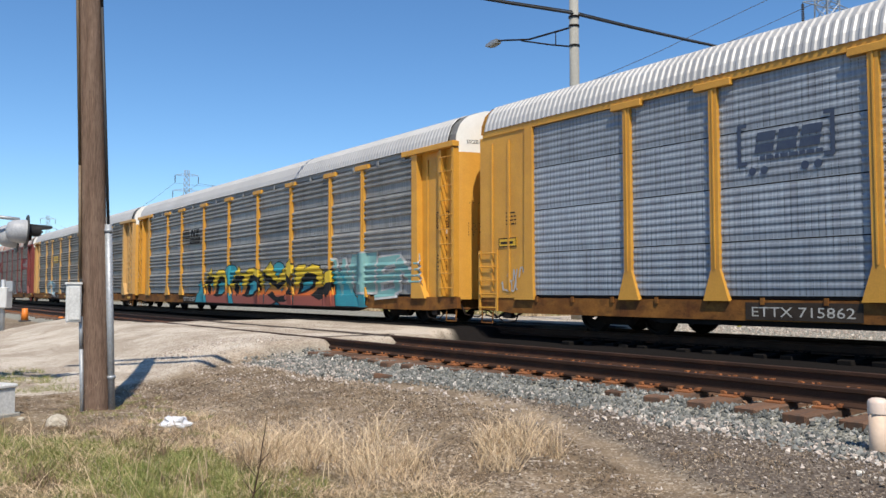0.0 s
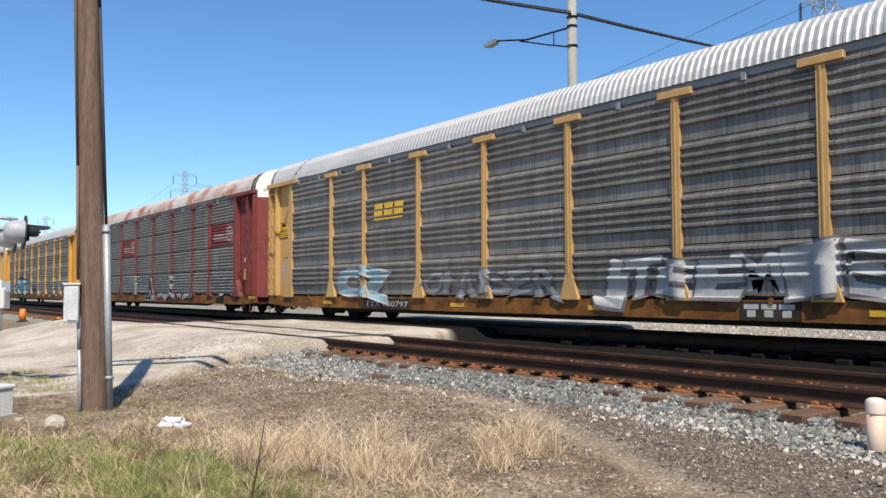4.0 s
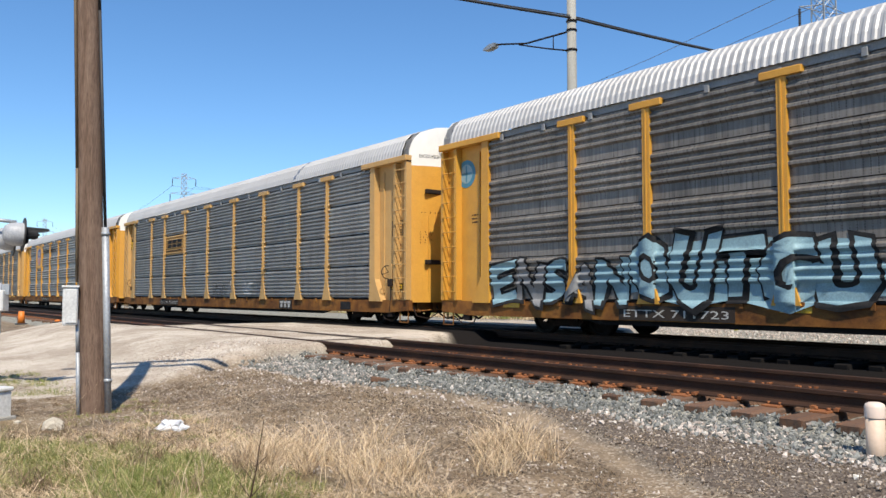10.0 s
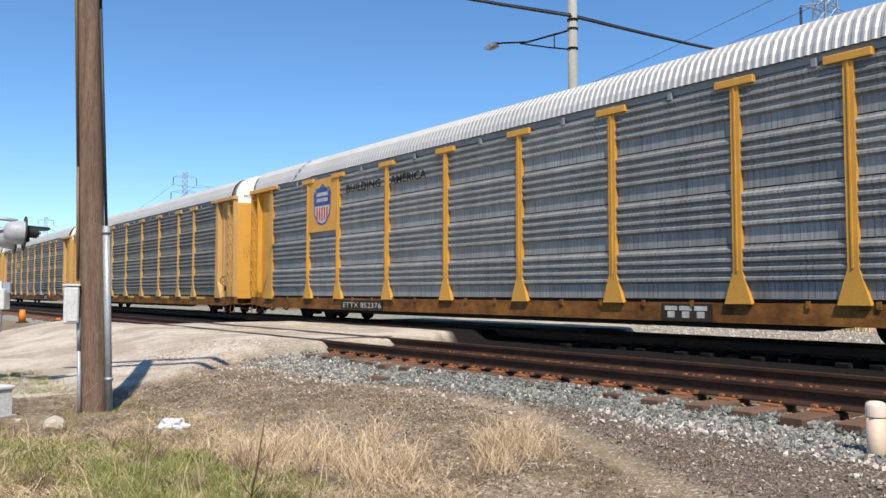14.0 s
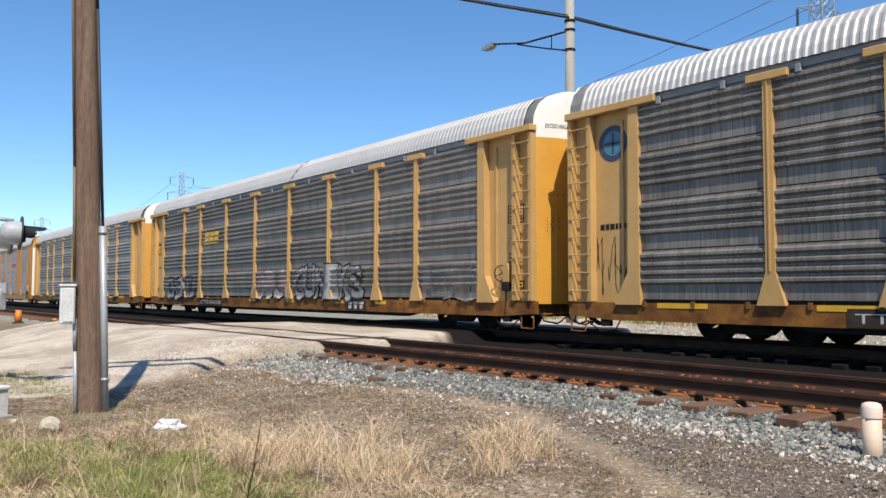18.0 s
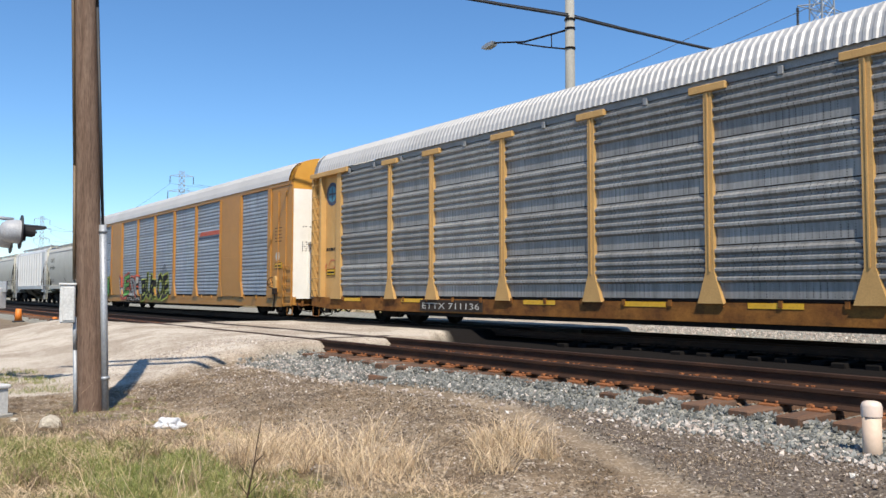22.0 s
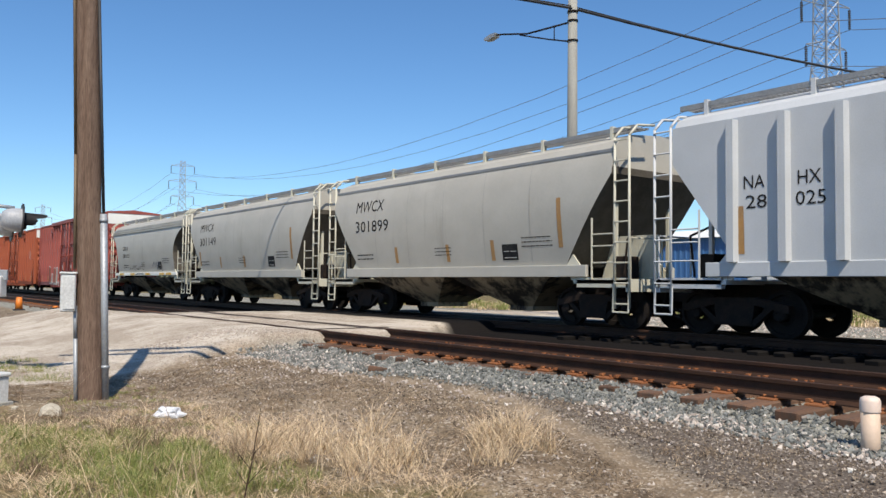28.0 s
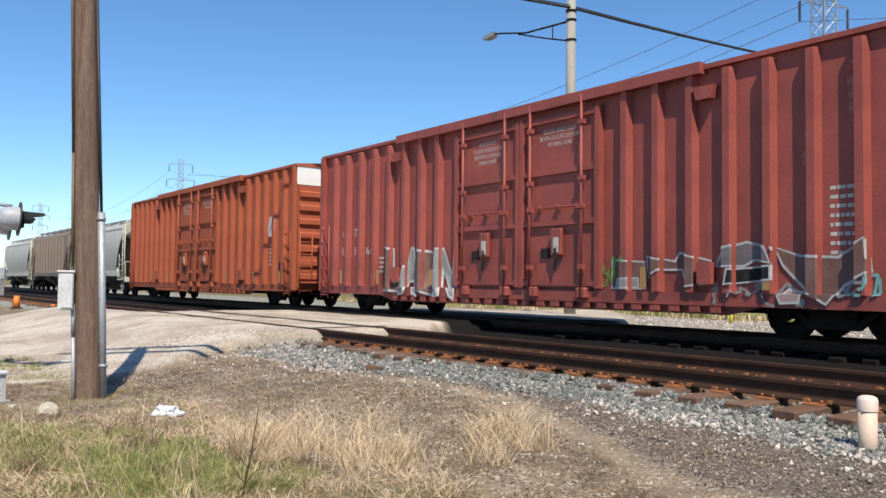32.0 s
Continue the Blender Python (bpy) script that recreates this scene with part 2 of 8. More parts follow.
def ground_material():
    m, nt, bs = shader("earth")
    pos = nt.nodes.new("ShaderNodeNewGeometry").outputs["Position"]

    def attr(name):
        a = nt.nodes.new("ShaderNodeAttribute")
        a.attribute_name = name
        return a.outputs["Fac"]
    big, mid, fine = noise_tex(nt, 0.35, 6, 0.65, pos), noise_tex(nt, 2.6, 7, 0.75, pos), noise_tex(nt, 55.0, 3, 0.7, pos)
    patch = noise_tex(nt, 9.0, 5, 0.7, pos)

    def flecks(scale):
        v = node(nt, "ShaderNodeTexVoronoi", Scale=scale, Randomness=1.0)
        nt.links.new(pos, v.inputs["Vector"])
        sep = nt.nodes.new("ShaderNodeSeparateColor")
        nt.links.new(v.outputs["Color"], sep.inputs[0])
        return v, sep.outputs[0], sep.outputs[1]
    peb, p1, p2 = flecks(34.0)
    chip, c1, c2 = flecks(62.0)
    pebble = ramp(nt, p1, 0.0, 1.0, (0.085, 0.085, 0.072, 1), (0.40, 0.385, 0.33, 1))
    dirt = mix(nt, ramp(nt, mid.outputs[0], 0.38, 0.66).outputs[0], (0.25, 0.185, 0.122), (0.115, 0.08, 0.052))
    dirt = mix(nt, ramp(nt, big.outputs[0], 0.42, 0.60).outputs[0], dirt, (0.25, 0.19, 0.125))
    broad = noise_tex(nt, 0.9, 5, 0.7, pos)
    dirt = mix(nt, ramp(nt, broad.outputs[0], 0.46, 0.62).outputs[0], dirt, (0.125, 0.092, 0.063))
    gritty = ramp(nt, patch.outputs[0], 0.40, 0.56).outputs[0]
    grit = mix(nt, ramp(nt, c1, 0.62, 0.70).outputs[0], dirt, (0.36, 0.295, 0.22))
    grit = mix(nt, ramp(nt, c2, 0.70, 0.76).outputs[0], grit, (0.085, 0.063, 0.045))
    grit = mix(nt, ramp(nt, p2, 0.86, 0.90).outputs[0], grit, (0.45, 0.39, 0.31))
    dirt = mix(nt, gritty, dirt, grit)
    roadc = mix(nt, ramp(nt, mid.outputs[0], 0.3, 0.7).outputs[0], (0.38, 0.315, 0.25), (0.29, 0.238, 0.183))
    worn = noise_tex(nt, 0.55, 7, 0.72, pos)
    roadc = mix(nt, ramp(nt, worn.outputs[0], 0.44, 0.58).outputs[0], roadc, (0.53, 0.465, 0.385))
    litter = noise_tex(nt, 3.4, 8, 0.8, pos)
    roadc = mix(nt, ramp(nt, litter.outputs[0], 0.60, 0.68).outputs[0], roadc, (0.21, 0.165, 0.115))
    roadc = mix(nt, ramp(nt, c1, 0.80, 0.86).outputs[0], roadc, (0.50, 0.45, 0.37))
    roadc = mix(nt, ramp(nt, c2, 0.88, 0.92).outputs[0], roadc, (0.17, 0.135, 0.10))
    straw = mix(nt, ramp(nt, mid.outputs[0], 0.42, 0.6).outputs[0], (0.25, 0.185, 0.10), (0.13, 0.115, 0.05))
    straw = mix(nt, ramp(nt, c2, 0.6, 0.7).outputs[0], straw, (0.10, 0.08, 0.045))
    stonec = mix(nt, 0.35, pebble.outputs[0], (0.215, 0.205, 0.17))
    damp = noise_tex(nt, 1.5, 8, 0.75, pos)
    dirt = mix(nt, ramp(nt, damp.outputs[0], 0.52, 0.60).outputs[0], dirt, mix(nt, 0.45, dirt, (0.05, 0.036, 0.026)))
    dirt = mix(nt, ramp(nt, damp.outputs[0], 0.34, 0.42, (1, 1, 1, 1), (0, 0, 0, 1)).outputs[0], dirt, mix(nt, 0.5, dirt, (0.40, 0.32, 0.235)))
    col = mix(nt, attr("stone"), dirt, stonec)
    col = mix(nt, attr("grass"), col, straw)
    soot = mix(nt, ramp(nt, c1, 0.72, 0.80).outputs[0], (0.12, 0.09, 0.07), (0.29, 0.245, 0.2))
    soot = mix(nt, ramp(nt, c2, 0.5, 0.6).outputs[0], soot, (0.065, 0.047, 0.038))
    col = mix(nt, attr("cinder"), col, soot)
    col = mix(nt, attr("path"), col, mix(nt, ramp(nt, c1, 0.75, 0.85).outputs[0], (0.29, 0.222, 0.15), (0.38, 0.31, 0.23)))
    col = mix(nt, attr("road"), col, roadc)
    # near-black colour holds both the black strip and the shade under the train
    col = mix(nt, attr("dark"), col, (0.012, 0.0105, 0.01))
    nt.links.new(col, bs.inputs["Base Color"])
    bs.inputs["Roughness"].default_value = 0.95
    bs.inputs["Specular IOR Level"].default_value = 0.05
    b1 = node(nt, "ShaderNodeBump", Strength=0.5, Distance=0.02)
    nt.links.new(peb.outputs["Distance"], b1.inputs["Height"])
    b2 = node(nt, "ShaderNodeBump", Strength=0.6, Distance=0.03)
    nt.links.new(mid.outputs[0], b2.inputs["Height"])
    nt.links.new(b1.outputs[0], b2.inputs["Normal"])
    nt.links.new(b2.outputs[0], bs.inputs["Normal"])
    return m


build_ground()


# ---- paints and metals of the train ----
YELLOW = surface("yellow_paint", (0.62, 0.31, 0.04), (0.52, 0.25, 0.034), (0.24, 0.12, 0.03), scale=1.2, rough=0.5, bump=0.05, amount=0.25, dirt_at=(0.6, 0.9), streak=(3, 3, 0.35))
TAN_YELLOW = surface("faded_yellow_paint", (0.54, 0.325, 0.115), (0.45, 0.262, 0.088), (0.27, 0.13, 0.04), scale=1.0, rough=0.6, bump=0.05, amount=0.3, dirt_at=(0.58, 0.9), streak=(3, 3, 0.3))
ORANGE_YELLOW = surface("ochre_paint", (0.43, 0.20, 0.04), (0.36, 0.165, 0.035), (0.2, 0.1, 0.03), scale=0.9, rough=0.5, bump=0.04, amount=0.25, dirt_at=(0.62, 0.95), streak=(3, 3, 0.3))
SILL = surface("grimy_sill_paint", (0.29, 0.125, 0.03), (0.13, 0.05, 0.018), (0.035, 0.02, 0.014), scale=2.2, rough=0.7, bump=0.1, amount=0.4, dirt_at=(0.48, 0.75), streak=(1.5, 1.5, 3))
OXIDE = surface("oxide_red_paint", (0.20, 0.035, 0.028), (0.15, 0.028, 0.024), (0.08, 0.03, 0.025), scale=1.1, rough=0.6, bump=0.05, amount=0.3, dirt_at=(0.55, 0.85), streak=(3, 3, 0.3))
BOX_RED = surface("boxcar_red_paint", (0.335, 0.075, 0.054), (0.235, 0.05, 0.038), (0.10, 0.032, 0.025), scale=1.1, rough=0.6, bump=0.06, amount=0.5, dirt_at=(0.52, 0.8), streak=(4, 4, 0.25))
BOX_ORANGE = surface("faded_boxcar_paint", (0.36, 0.10, 0.05), (0.31, 0.08, 0.042), (0.14, 0.05, 0.03), scale=0.8, rough=0.65, bump=0.06, amount=0.3, dirt_at=(0.6, 0.9), streak=(4, 4, 0.25))
WHITE = surface("white_paint", (0.78, 0.77, 0.72), (0.70, 0.68, 0.62), (0.4, 0.36, 0.3), scale=1.2, rough=0.5, bump=0.04, amount=0.15, dirt_at=(0.65, 0.95), streak=(3, 3, 0.3))
HOPPER_GREY = surface("hopper_paint", (0.455, 0.43, 0.37), (0.40, 0.375, 0.32), (0.24, 0.20, 0.15), scale=0.9, rough=0.5, bump=0.03, amount=0.15, dirt_at=(0.58, 0.95), streak=(3, 3, 0.25))
HOPPER_CREAM = surface("hopper_end_paint", (0.56, 0.54, 0.44), (0.5, 0.47, 0.37), (0.3, 0.17, 0.08), scale=1.5, rough=0.6, bump=0.05, amount=0.2, dirt_at=(0.58, 0.85), streak=(3, 3, 0.4))
HOPPER_WHITE = surface("white_hopper_paint", (0.53, 0.54, 0.545), (0.48, 0.49, 0.49), (0.4, 0.38, 0.35), scale=0.8, rough=0.5, bump=0.03, amount=0.12, dirt_at=(0.6, 0.95), streak=(3, 3, 0.25))
HOPPER_BROWN = surface("brown_hopper_paint", (0.23, 0.18, 0.135), (0.19, 0.145, 0.11), (0.1, 0.08, 0.06), scale=0.8, rough=0.6)
BLACK = surface("grimy_black", (0.016, 0.014, 0.013), (0.024, 0.02, 0.018), rough=0.85, bump=0.1)
DARK_STEEL = surface("dark_steel", (0.018, 0.015, 0.014), (0.034, 0.023, 0.018), scale=4, rough=0.8, metal=0.0)
TREAD = surface("wheel_steel", (0.022, 0.018, 0.016), (0.016, 0.013, 0.012), rough=0.8, metal=0.0)
GRATE = surface("galvanised_grating", (0.30, 0.31, 0.31), (0.24, 0.24, 0.24), rough=0.6, metal=0.3)
INK = surface("black_lettering", (0.016, 0.016, 0.017), (0.035, 0.034, 0.033), scale=6, rough=0.8, bump=0)
PATCH = surface("grimy_black_patch", (0.035, 0.027, 0.022), (0.06, 0.045, 0.034), scale=3, rough=0.8, bump=0)
DARK_BLUE = surface("navy_lettering", (0.03, 0.045, 0.09), (0.05, 0.07, 0.11), scale=6, rough=0.6, bump=0)
CHALK = surface("white_lettering", (0.60, 0.58, 0.53), (0.40, 0.38, 0.34), scale=5, rough=0.7, bump=0)
SIGN_YELLOW = surface("sign_yellow", (0.72, 0.43, 0.02), (0.62, 0.36, 0.02), scale=4, rough=0.5, bump=0)
REFLECTOR = surface("yellow_reflector", (0.75, 0.42, 0.02), (0.6, 0.33, 0.02), scale=5, rough=0.4, bump=0)
BADGE_RED = surface("badge_red", (0.27, 0.035, 0.03), (0.22, 0.03, 0.028), scale=3, rough=0.6, bump=0)
BADGE_BLUE = surface("badge_blue", (0.06, 0.24, 0.34), (0.05, 0.19, 0.28), scale=3, rough=0.6, bump=0)
SHIELD_RED = surface("shield_red", (0.55, 0.035, 0.04), scale=4, rough=0.6, bump=0)
SHIELD_BLUE = surface("shield_blue", (0.03, 0.07, 0.27), scale=4, rough=0.6, bump=0)


def panel_metal(name, base, alt, dirt, dirt_at, stripes=0.25, rough=0.5):
    """Galvanised side panel: punched rows give faint upright stripes, grime runs down."""
    m, nt, bs = shader(name)
    tc = nt.nodes.new("ShaderNodeTexCoord").outputs["Object"]
    geo = nt.nodes.new("ShaderNodeNewGeometry").outputs["Position"]
    info = nt.nodes.new("ShaderNodeObjectInfo")
    add = nt.nodes.new("ShaderNodeVectorMath")
    nt.links.new(tc, add.inputs[0])
    off = nt.nodes.new("ShaderNodeVectorMath")
    off.operation = "SCALE"
    off.inputs[0].default_value = (31, 7, 19)
    nt.links.new(info.outputs["Random"], off.inputs["Scale"])
    nt.links.new(off.outputs[0], add.inputs[1])
    vec = add.outputs[0]
    big = noise_tex(nt, 1.1, 5, 0.65, vec)
    mp = nt.nodes.new("ShaderNodeMapping")
    mp.inputs["Scale"].default_value = (5, 5, 0.5)
    nt.links.new(vec, mp.inputs[0])
    run = noise_tex(nt, 1.0, 6, 0.7, mp.outputs[0])
    wave = node(nt, "ShaderNodeTexWave", Scale=3.2, Distortion=1.5, Detail=2.0)
    wave.inputs["Detail Scale"].default_value = 2.0
    nt.links.new(vec, wave.inputs["Vector"])
    col = mix(nt, ramp(nt, big.outputs[0], 0.35, 0.68).outputs[0], base, alt)
    w = ramp(nt, wave.outputs["Fac"], 0.2, 0.7, (1 - stripes,) * 3 + (1,), (1, 1, 1, 1))
    col = mix(nt, 1.0, col, w.outputs[0], "MULTIPLY")
    col = mix(nt, ramp(nt, run.outputs[0], *dirt_at).outputs[0], col, dirt)
    sep = nt.nodes.new("ShaderNodeSeparateXYZ")
    nt.links.new(tc, sep.inputs[0])

    def comb(axis, pitch, share):
        d = nt.nodes.new("ShaderNodeMath")
        d.operation = "PINGPONG"
        d.inputs[1].default_value = pitch / 2
        nt.links.new(sep.outputs[axis], d.inputs[0])
        c = nt.nodes.new("ShaderNodeMath")
        c.operation = "LESS_THAN"
        c.inputs[1].default_value = pitch / 2 * share
        nt.links.new(d.outputs[0], c.inputs[0])
        return c.outputs[0]
    spots = noise_tex(nt, 2.3, 3, 0.6, vec)
    punched = mix(nt, 1.0, mix(nt, 1.0, comb(0, 0.118, 0.16), comb(2, 0.046, 0.55), "MULTIPLY"), ramp(nt, spots.outputs[0], 0.40, 0.58).outputs[0], "MULTIPLY")
    col = mix(nt, punched, col, tuple(c * 0.35 for c in dirt))
    rr = ramp(nt, info.outputs["Random"], 0, 1, (0.84, 0.84, 0.84, 1), (1.12, 1.12, 1.12, 1))
    col = mix(nt, 1.0, col, rr.outputs[0], "MULTIPLY")
    nt.links.new(col, bs.inputs["Base Color"])
    bs.inputs["Metallic"].default_value, bs.inputs["Roughness"].default_value = 0.22, rough
    return m


PANEL_BLUE = panel_metal("blue_grey_panel", (0.335, 0.375, 0.42), (0.285, 0.32, 0.36), (0.19, 0.20, 0.22), (0.48, 0.8), 0.18)
PANEL_GREY = panel_metal("grey_panel", (0.325, 0.322, 0.31), (0.27, 0.266, 0.255), (0.135, 0.128, 0.12), (0.45, 0.8), 0.14)
PANEL_DARK = panel_metal("grimy_panel", (0.262, 0.238, 0.21), (0.208, 0.187, 0.164), (0.085, 0.072, 0.06), (0.42, 0.78), 0.14)
PANEL_WORN = panel_metal("weathered_panel", (0.34, 0.305, 0.262), (0.26, 0.226, 0.19), (0.105, 0.082, 0.062), (0.42, 0.75), 0.12)
ROOF_GREY = surface("galvanised_roof", (0.44, 0.435, 0.425), (0.38, 0.375, 0.365), (0.27, 0.255, 0.24), scale=0.6, rough=0.5, metal=0.2, bump=0.03, amount=0.15, dirt_at=(0.6, 0.95))
ROOF_RUST = surface("rusting_roof", (0.45, 0.42, 0.39), (0.37, 0.34, 0.31), (0.27, 0.09, 0.045), scale=0.9, rough=0.6, metal=0.1, bump=0.05, amount=0.2, dirt_at=(0.5, 0.62), streak=(1.2, 1.0, 1.0))

# ---- letters, signs and spray paint ----
LETTERS = {}


def glyph(text, fat=0.0):
    """A flat mesh of built-in-font letters, one unit high, and its width."""
    key = (text, fat)
    if key not in LETTERS:
        cu = bpy.data.curves.new("letters", "FONT")
        cu.body, cu.size, cu.offset, cu.resolution_u = text, 1.4, fat, 2
        ob = new("letters", cu)
        bpy.context.view_layer.update()
        me = bpy.data.meshes.new_from_object(ob.evaluated_get(bpy.context.evaluated_depsgraph_get()))
        bpy.data.objects.remove(ob)
        bpy.data.curves.remove(cu)
        co = np.zeros(len(me.vertices) * 3)
        me.vertices.foreach_get("co", co)
        co = co.reshape(-1, 3)
        LETTERS[key] = (me, co[:, 0].min() if len(co) else 0, co[:, 0].max() if len(co) else 0.5)
    return LETTERS[key]


def write(bm, text, m, fat=0.0, mi=0):
    me, _, _ = glyph(text, fat)
    n, k = len(bm.verts), len(bm.faces)
    bm.from_mesh(me)
    bm.verts.ensure_lookup_table()
    bm.faces.ensure_lookup_table()
    for v in bm.verts[n:]:
        v.co = m @ v.co
    for f in bm.faces[k:]:
        f.material_index = mi
    return bm


def on_side(x, z, h, w=None, text="", fat=0.0, y=0.0, turn=0.0, lean=0.0):
    """The pose and scale that put a glyph of height h (and width w) on a side that faces -y."""
    _, a, b = glyph(text, fat)
    sx = h if w is None else w / max(0.05, b - a)
    place = Matrix.Translation((x, y, z)) @ pose(0, 0, 0, 90, 0, 0) @ pose(0, 0, 0, 0, 0, turn)
    shear = Matrix(((1, lean, 0, 0), (0, 1, 0, 0), (0, 0, 1, 0), (0, 0, 0, 1)))
    return place @ Matrix.Diagonal((sx, h, 1, 1)) @ shear @ Matrix.Translation((-a, 0, 0))


def lettering(car, text, x, z, h, mat, y, w=None, lean=0.0, name="lettering", label=""):
    return part(name, write(bmesh.new(), text, on_side(x, z, h, w, text, 0.035, y, 0, lean), 0.035), mat, car, label)


def flat_shape(bm, pts, y, mi=0):
    """A polygon on a side that faces -y; pts are (x, z), anticlockwise as seen."""
    f = bm.faces.new([bm.verts.new((x, y, z)) for x, z in pts])
    f.material_index = mi
    if f.normal.y > 0:
        f.normal_flip()
    return f


def oval(x, z, rx, rz, n=20, a0=0, a1=360):
    return [(x + rx * math.cos(radians(a0 + (a1 - a0) * i / n)), z + rz * math.sin(radians(a0 + (a1 - a0) * i / n))) for i in range(n if a1 - a0 == 360 else n + 1)]


def bars(bm, x, z, w, rows, pitch, h, y, mi=0, seed=0):
    """Rows of small print too fine to read, as plain bars."""
    r = random.Random(seed)
    for k in range(rows):
        p = x
        while p < x + w - 0.02:
            q = min(x + w, p + r.uniform(0.05, 0.16))
            flat_shape(bm, [(p, z - k * pitch), (q, z - k * pitch), (q, z - k * pitch + h), (p, z - k * pitch + h)], y, mi)
            p = q + 0.025
    return bm


def drape(bm, face, gap):
    """Lay flat paint onto a ribbed side: cut it at the ribs' edges and push it back onto them."""
    zs = [v.co.z for v in bm.verts]
    for z in [z for z in face.edges if min(zs) < z < max(zs)]:
        bmesh.ops.bisect_plane(bm, geom=bm.verts[:] + bm.edges[:] + bm.faces[:], plane_co=(0, 0, z), plane_no=(0, 0, 1), dist=1e-5)
    if face.posts:
        lo, hi = min(v.co.x for v in bm.verts), max(v.co.x for v in bm.verts)
        for p in face.posts:
            for e in (-face.half, 0.002 - face.half, face.half - 0.002, face.half):
                if lo < p + e < hi:
                    bmesh.ops.bisect_plane(bm, geom=bm.verts[:] + bm.edges[:] + bm.faces[:], plane_co=(p + e, 0, 0), plane_no=(1, 0, 0), dist=1e-5)
    for v in bm.verts:
        d = face.depth(v.co.z)
        if v.co.z > 0.71 and any(abs(v.co.x - p) < face.half - 0.001 for p in face.posts):
            d = face.proud
        v.co.y = -(d + gap + abs(v.co.y))
    return bm


def graffiti(car, face, word, x, z, w, h, fills, line, label, fat=0.06, seed=1, cloud=None, wobble=8, inner=None, halo=None):
    """A word of fat letters, each outlined, over an optional cloud of colour."""
    r = random.Random(seed)
    step = w / len(word)
    ground = None

    def finish(bm, mats):
        """Bend the paint as a loose arm would, lay it on the side and hang it on the car."""
        nonlocal ground
        for v in bm.verts:
            x0, z0 = v.co.x, v.co.z
            v.co.x += step * 0.10 * math.sin((z0 - z) * 4.2 / h + seed + x0 * 1.1)
            v.co.z += h * 0.07 * math.sin((x0 - x) * 3.1 / step + seed * 2)
        drape(bm, face, 0.009)
        ob = part("graffiti" if ground is None else "letter", bm, mats, ground or car, label if ground is None else "")
        ground = ground or ob
    if cloud:
        bm, pts = bmesh.new(), []
        for i in range(28):
            a = 2 * math.pi * i / 28
            k = 1 + r.uniform(-0.12, 0.14)
            pts.append((x + w / 2 + (w * 0.53) * k * math.copysign(abs(math.cos(a)) ** 0.6, math.cos(a)), z + h * 0.45 + h * 0.52 * k * math.copysign(abs(math.sin(a)) ** 0.8, math.sin(a))))
        flat_shape(bm, pts, 0.0, 0)
        finish(bm, cloud)
    for i, ch in enumerate(word):
        if ch == " ":
            continue
        mats = [line, fills[i % len(fills)]] + ([inner] if inner else [])
        bm = bmesh.new()
        lx, lz, turn, hh = x + i * step, z + r.uniform(-0.05, 0.06) * h, r.uniform(-wobble, wobble), h * r.uniform(0.86, 1.1)
        if halo:
            mats.append(halo)
            write(bm, ch, on_side(lx - 0.07, lz - 0.03, hh * 1.06, step * 1.25, ch, fat * 3.2, 0.002 + 0.012 * (i % 2), turn), fat * 3.2, len(mats) - 1)
        write(bm, ch, on_side(lx - 0.03, lz, hh, step * 1.18, ch, fat * 1.9, 0.005 + 0.012 * (i % 2), turn), fat * 1.9, 0)
        write(bm, ch, on_side(lx, lz + 0.01, hh, step * 1.06, ch, fat * 0.8, 0.008 + 0.012 * (i % 2), turn), fat * 0.8, 1)
        if inner:
            write(bm, ch, on_side(lx + 0.02, lz + 0.03, hh * 0.96, step * 0.9, ch, -0.035, 0.011 + 0.012 * (i % 2), turn), -0.035, 2)
        finish(bm, mats)
    return ground


def mural(car, face, x, z, w, h, shapes, line, label, edge=0.024):
    """Free-form spray paint: filled shapes in unit coordinates, each edged by a painted line."""
    ground = None
    for k, (fill, pts) in enumerate(shapes):
        bm = bmesh.new()
        q = [Vector((x + u * w, z + v * h)) for u, v in pts]
        flat_shape(bm, [tuple(p) for p in q], 0.0016 * k)
        ring = []
        for a, b, c in zip(q[-1:] + q[:-1], q, q[1:] + q[:1]):
            t = ((b - a).normalized() + (c - b).normalized()).normalized()
            ring.append(Vector((-t.y, t.x)) * edge)
        for i in range(len(q)):
            j = (i + 1) % len(q)
            flat_shape(bm, [tuple(q[i] - ring[i]), tuple(q[j] - ring[j]), tuple(q[j] + ring[j]), tuple(q[i] + ring[i])], 0.0016 * k + 0.0008, 1)
        drape(bm, face, 0.009)
        ob = part("graffiti" if ground is None else "painted_shape", bm, [fill, line], ground or car, label if ground is None else "")
        ground = ground or ob
    return ground


def scrawl(car, face, x, z, w, h, mat, label, seed=1, strokes=5, thick=0.035):
    """A quick one-line tag: a looping stroke."""
    r = random.Random(seed)
    bm = bmesh.new()
    for s in range(strokes):
        p = Vector((x + w * s / strokes, z + h * r.uniform(0.1, 0.9)))
        d = Vector((1, r.uniform(-1, 1)))
        for k in range(7):
            q = p + Vector((w / strokes * r.uniform(-0.15, 0.45), h * r.uniform(-0.6, 0.6)))
            q.y = min(z + h, max(z, q.y))
            t = (q - p)
            if t.length > 0.03:
                nrm = Vector((-t.y, t.x)).normalized() * thick / 2
                flat_shape(bm, [tuple(p - nrm), tuple(q - nrm), tuple(q + nrm), tuple(p + nrm)], 0.001 + 0.0002 * k)
            p = q
    drape(bm, face, 0.009)
    return part("graffiti", bm, mat, car, label)


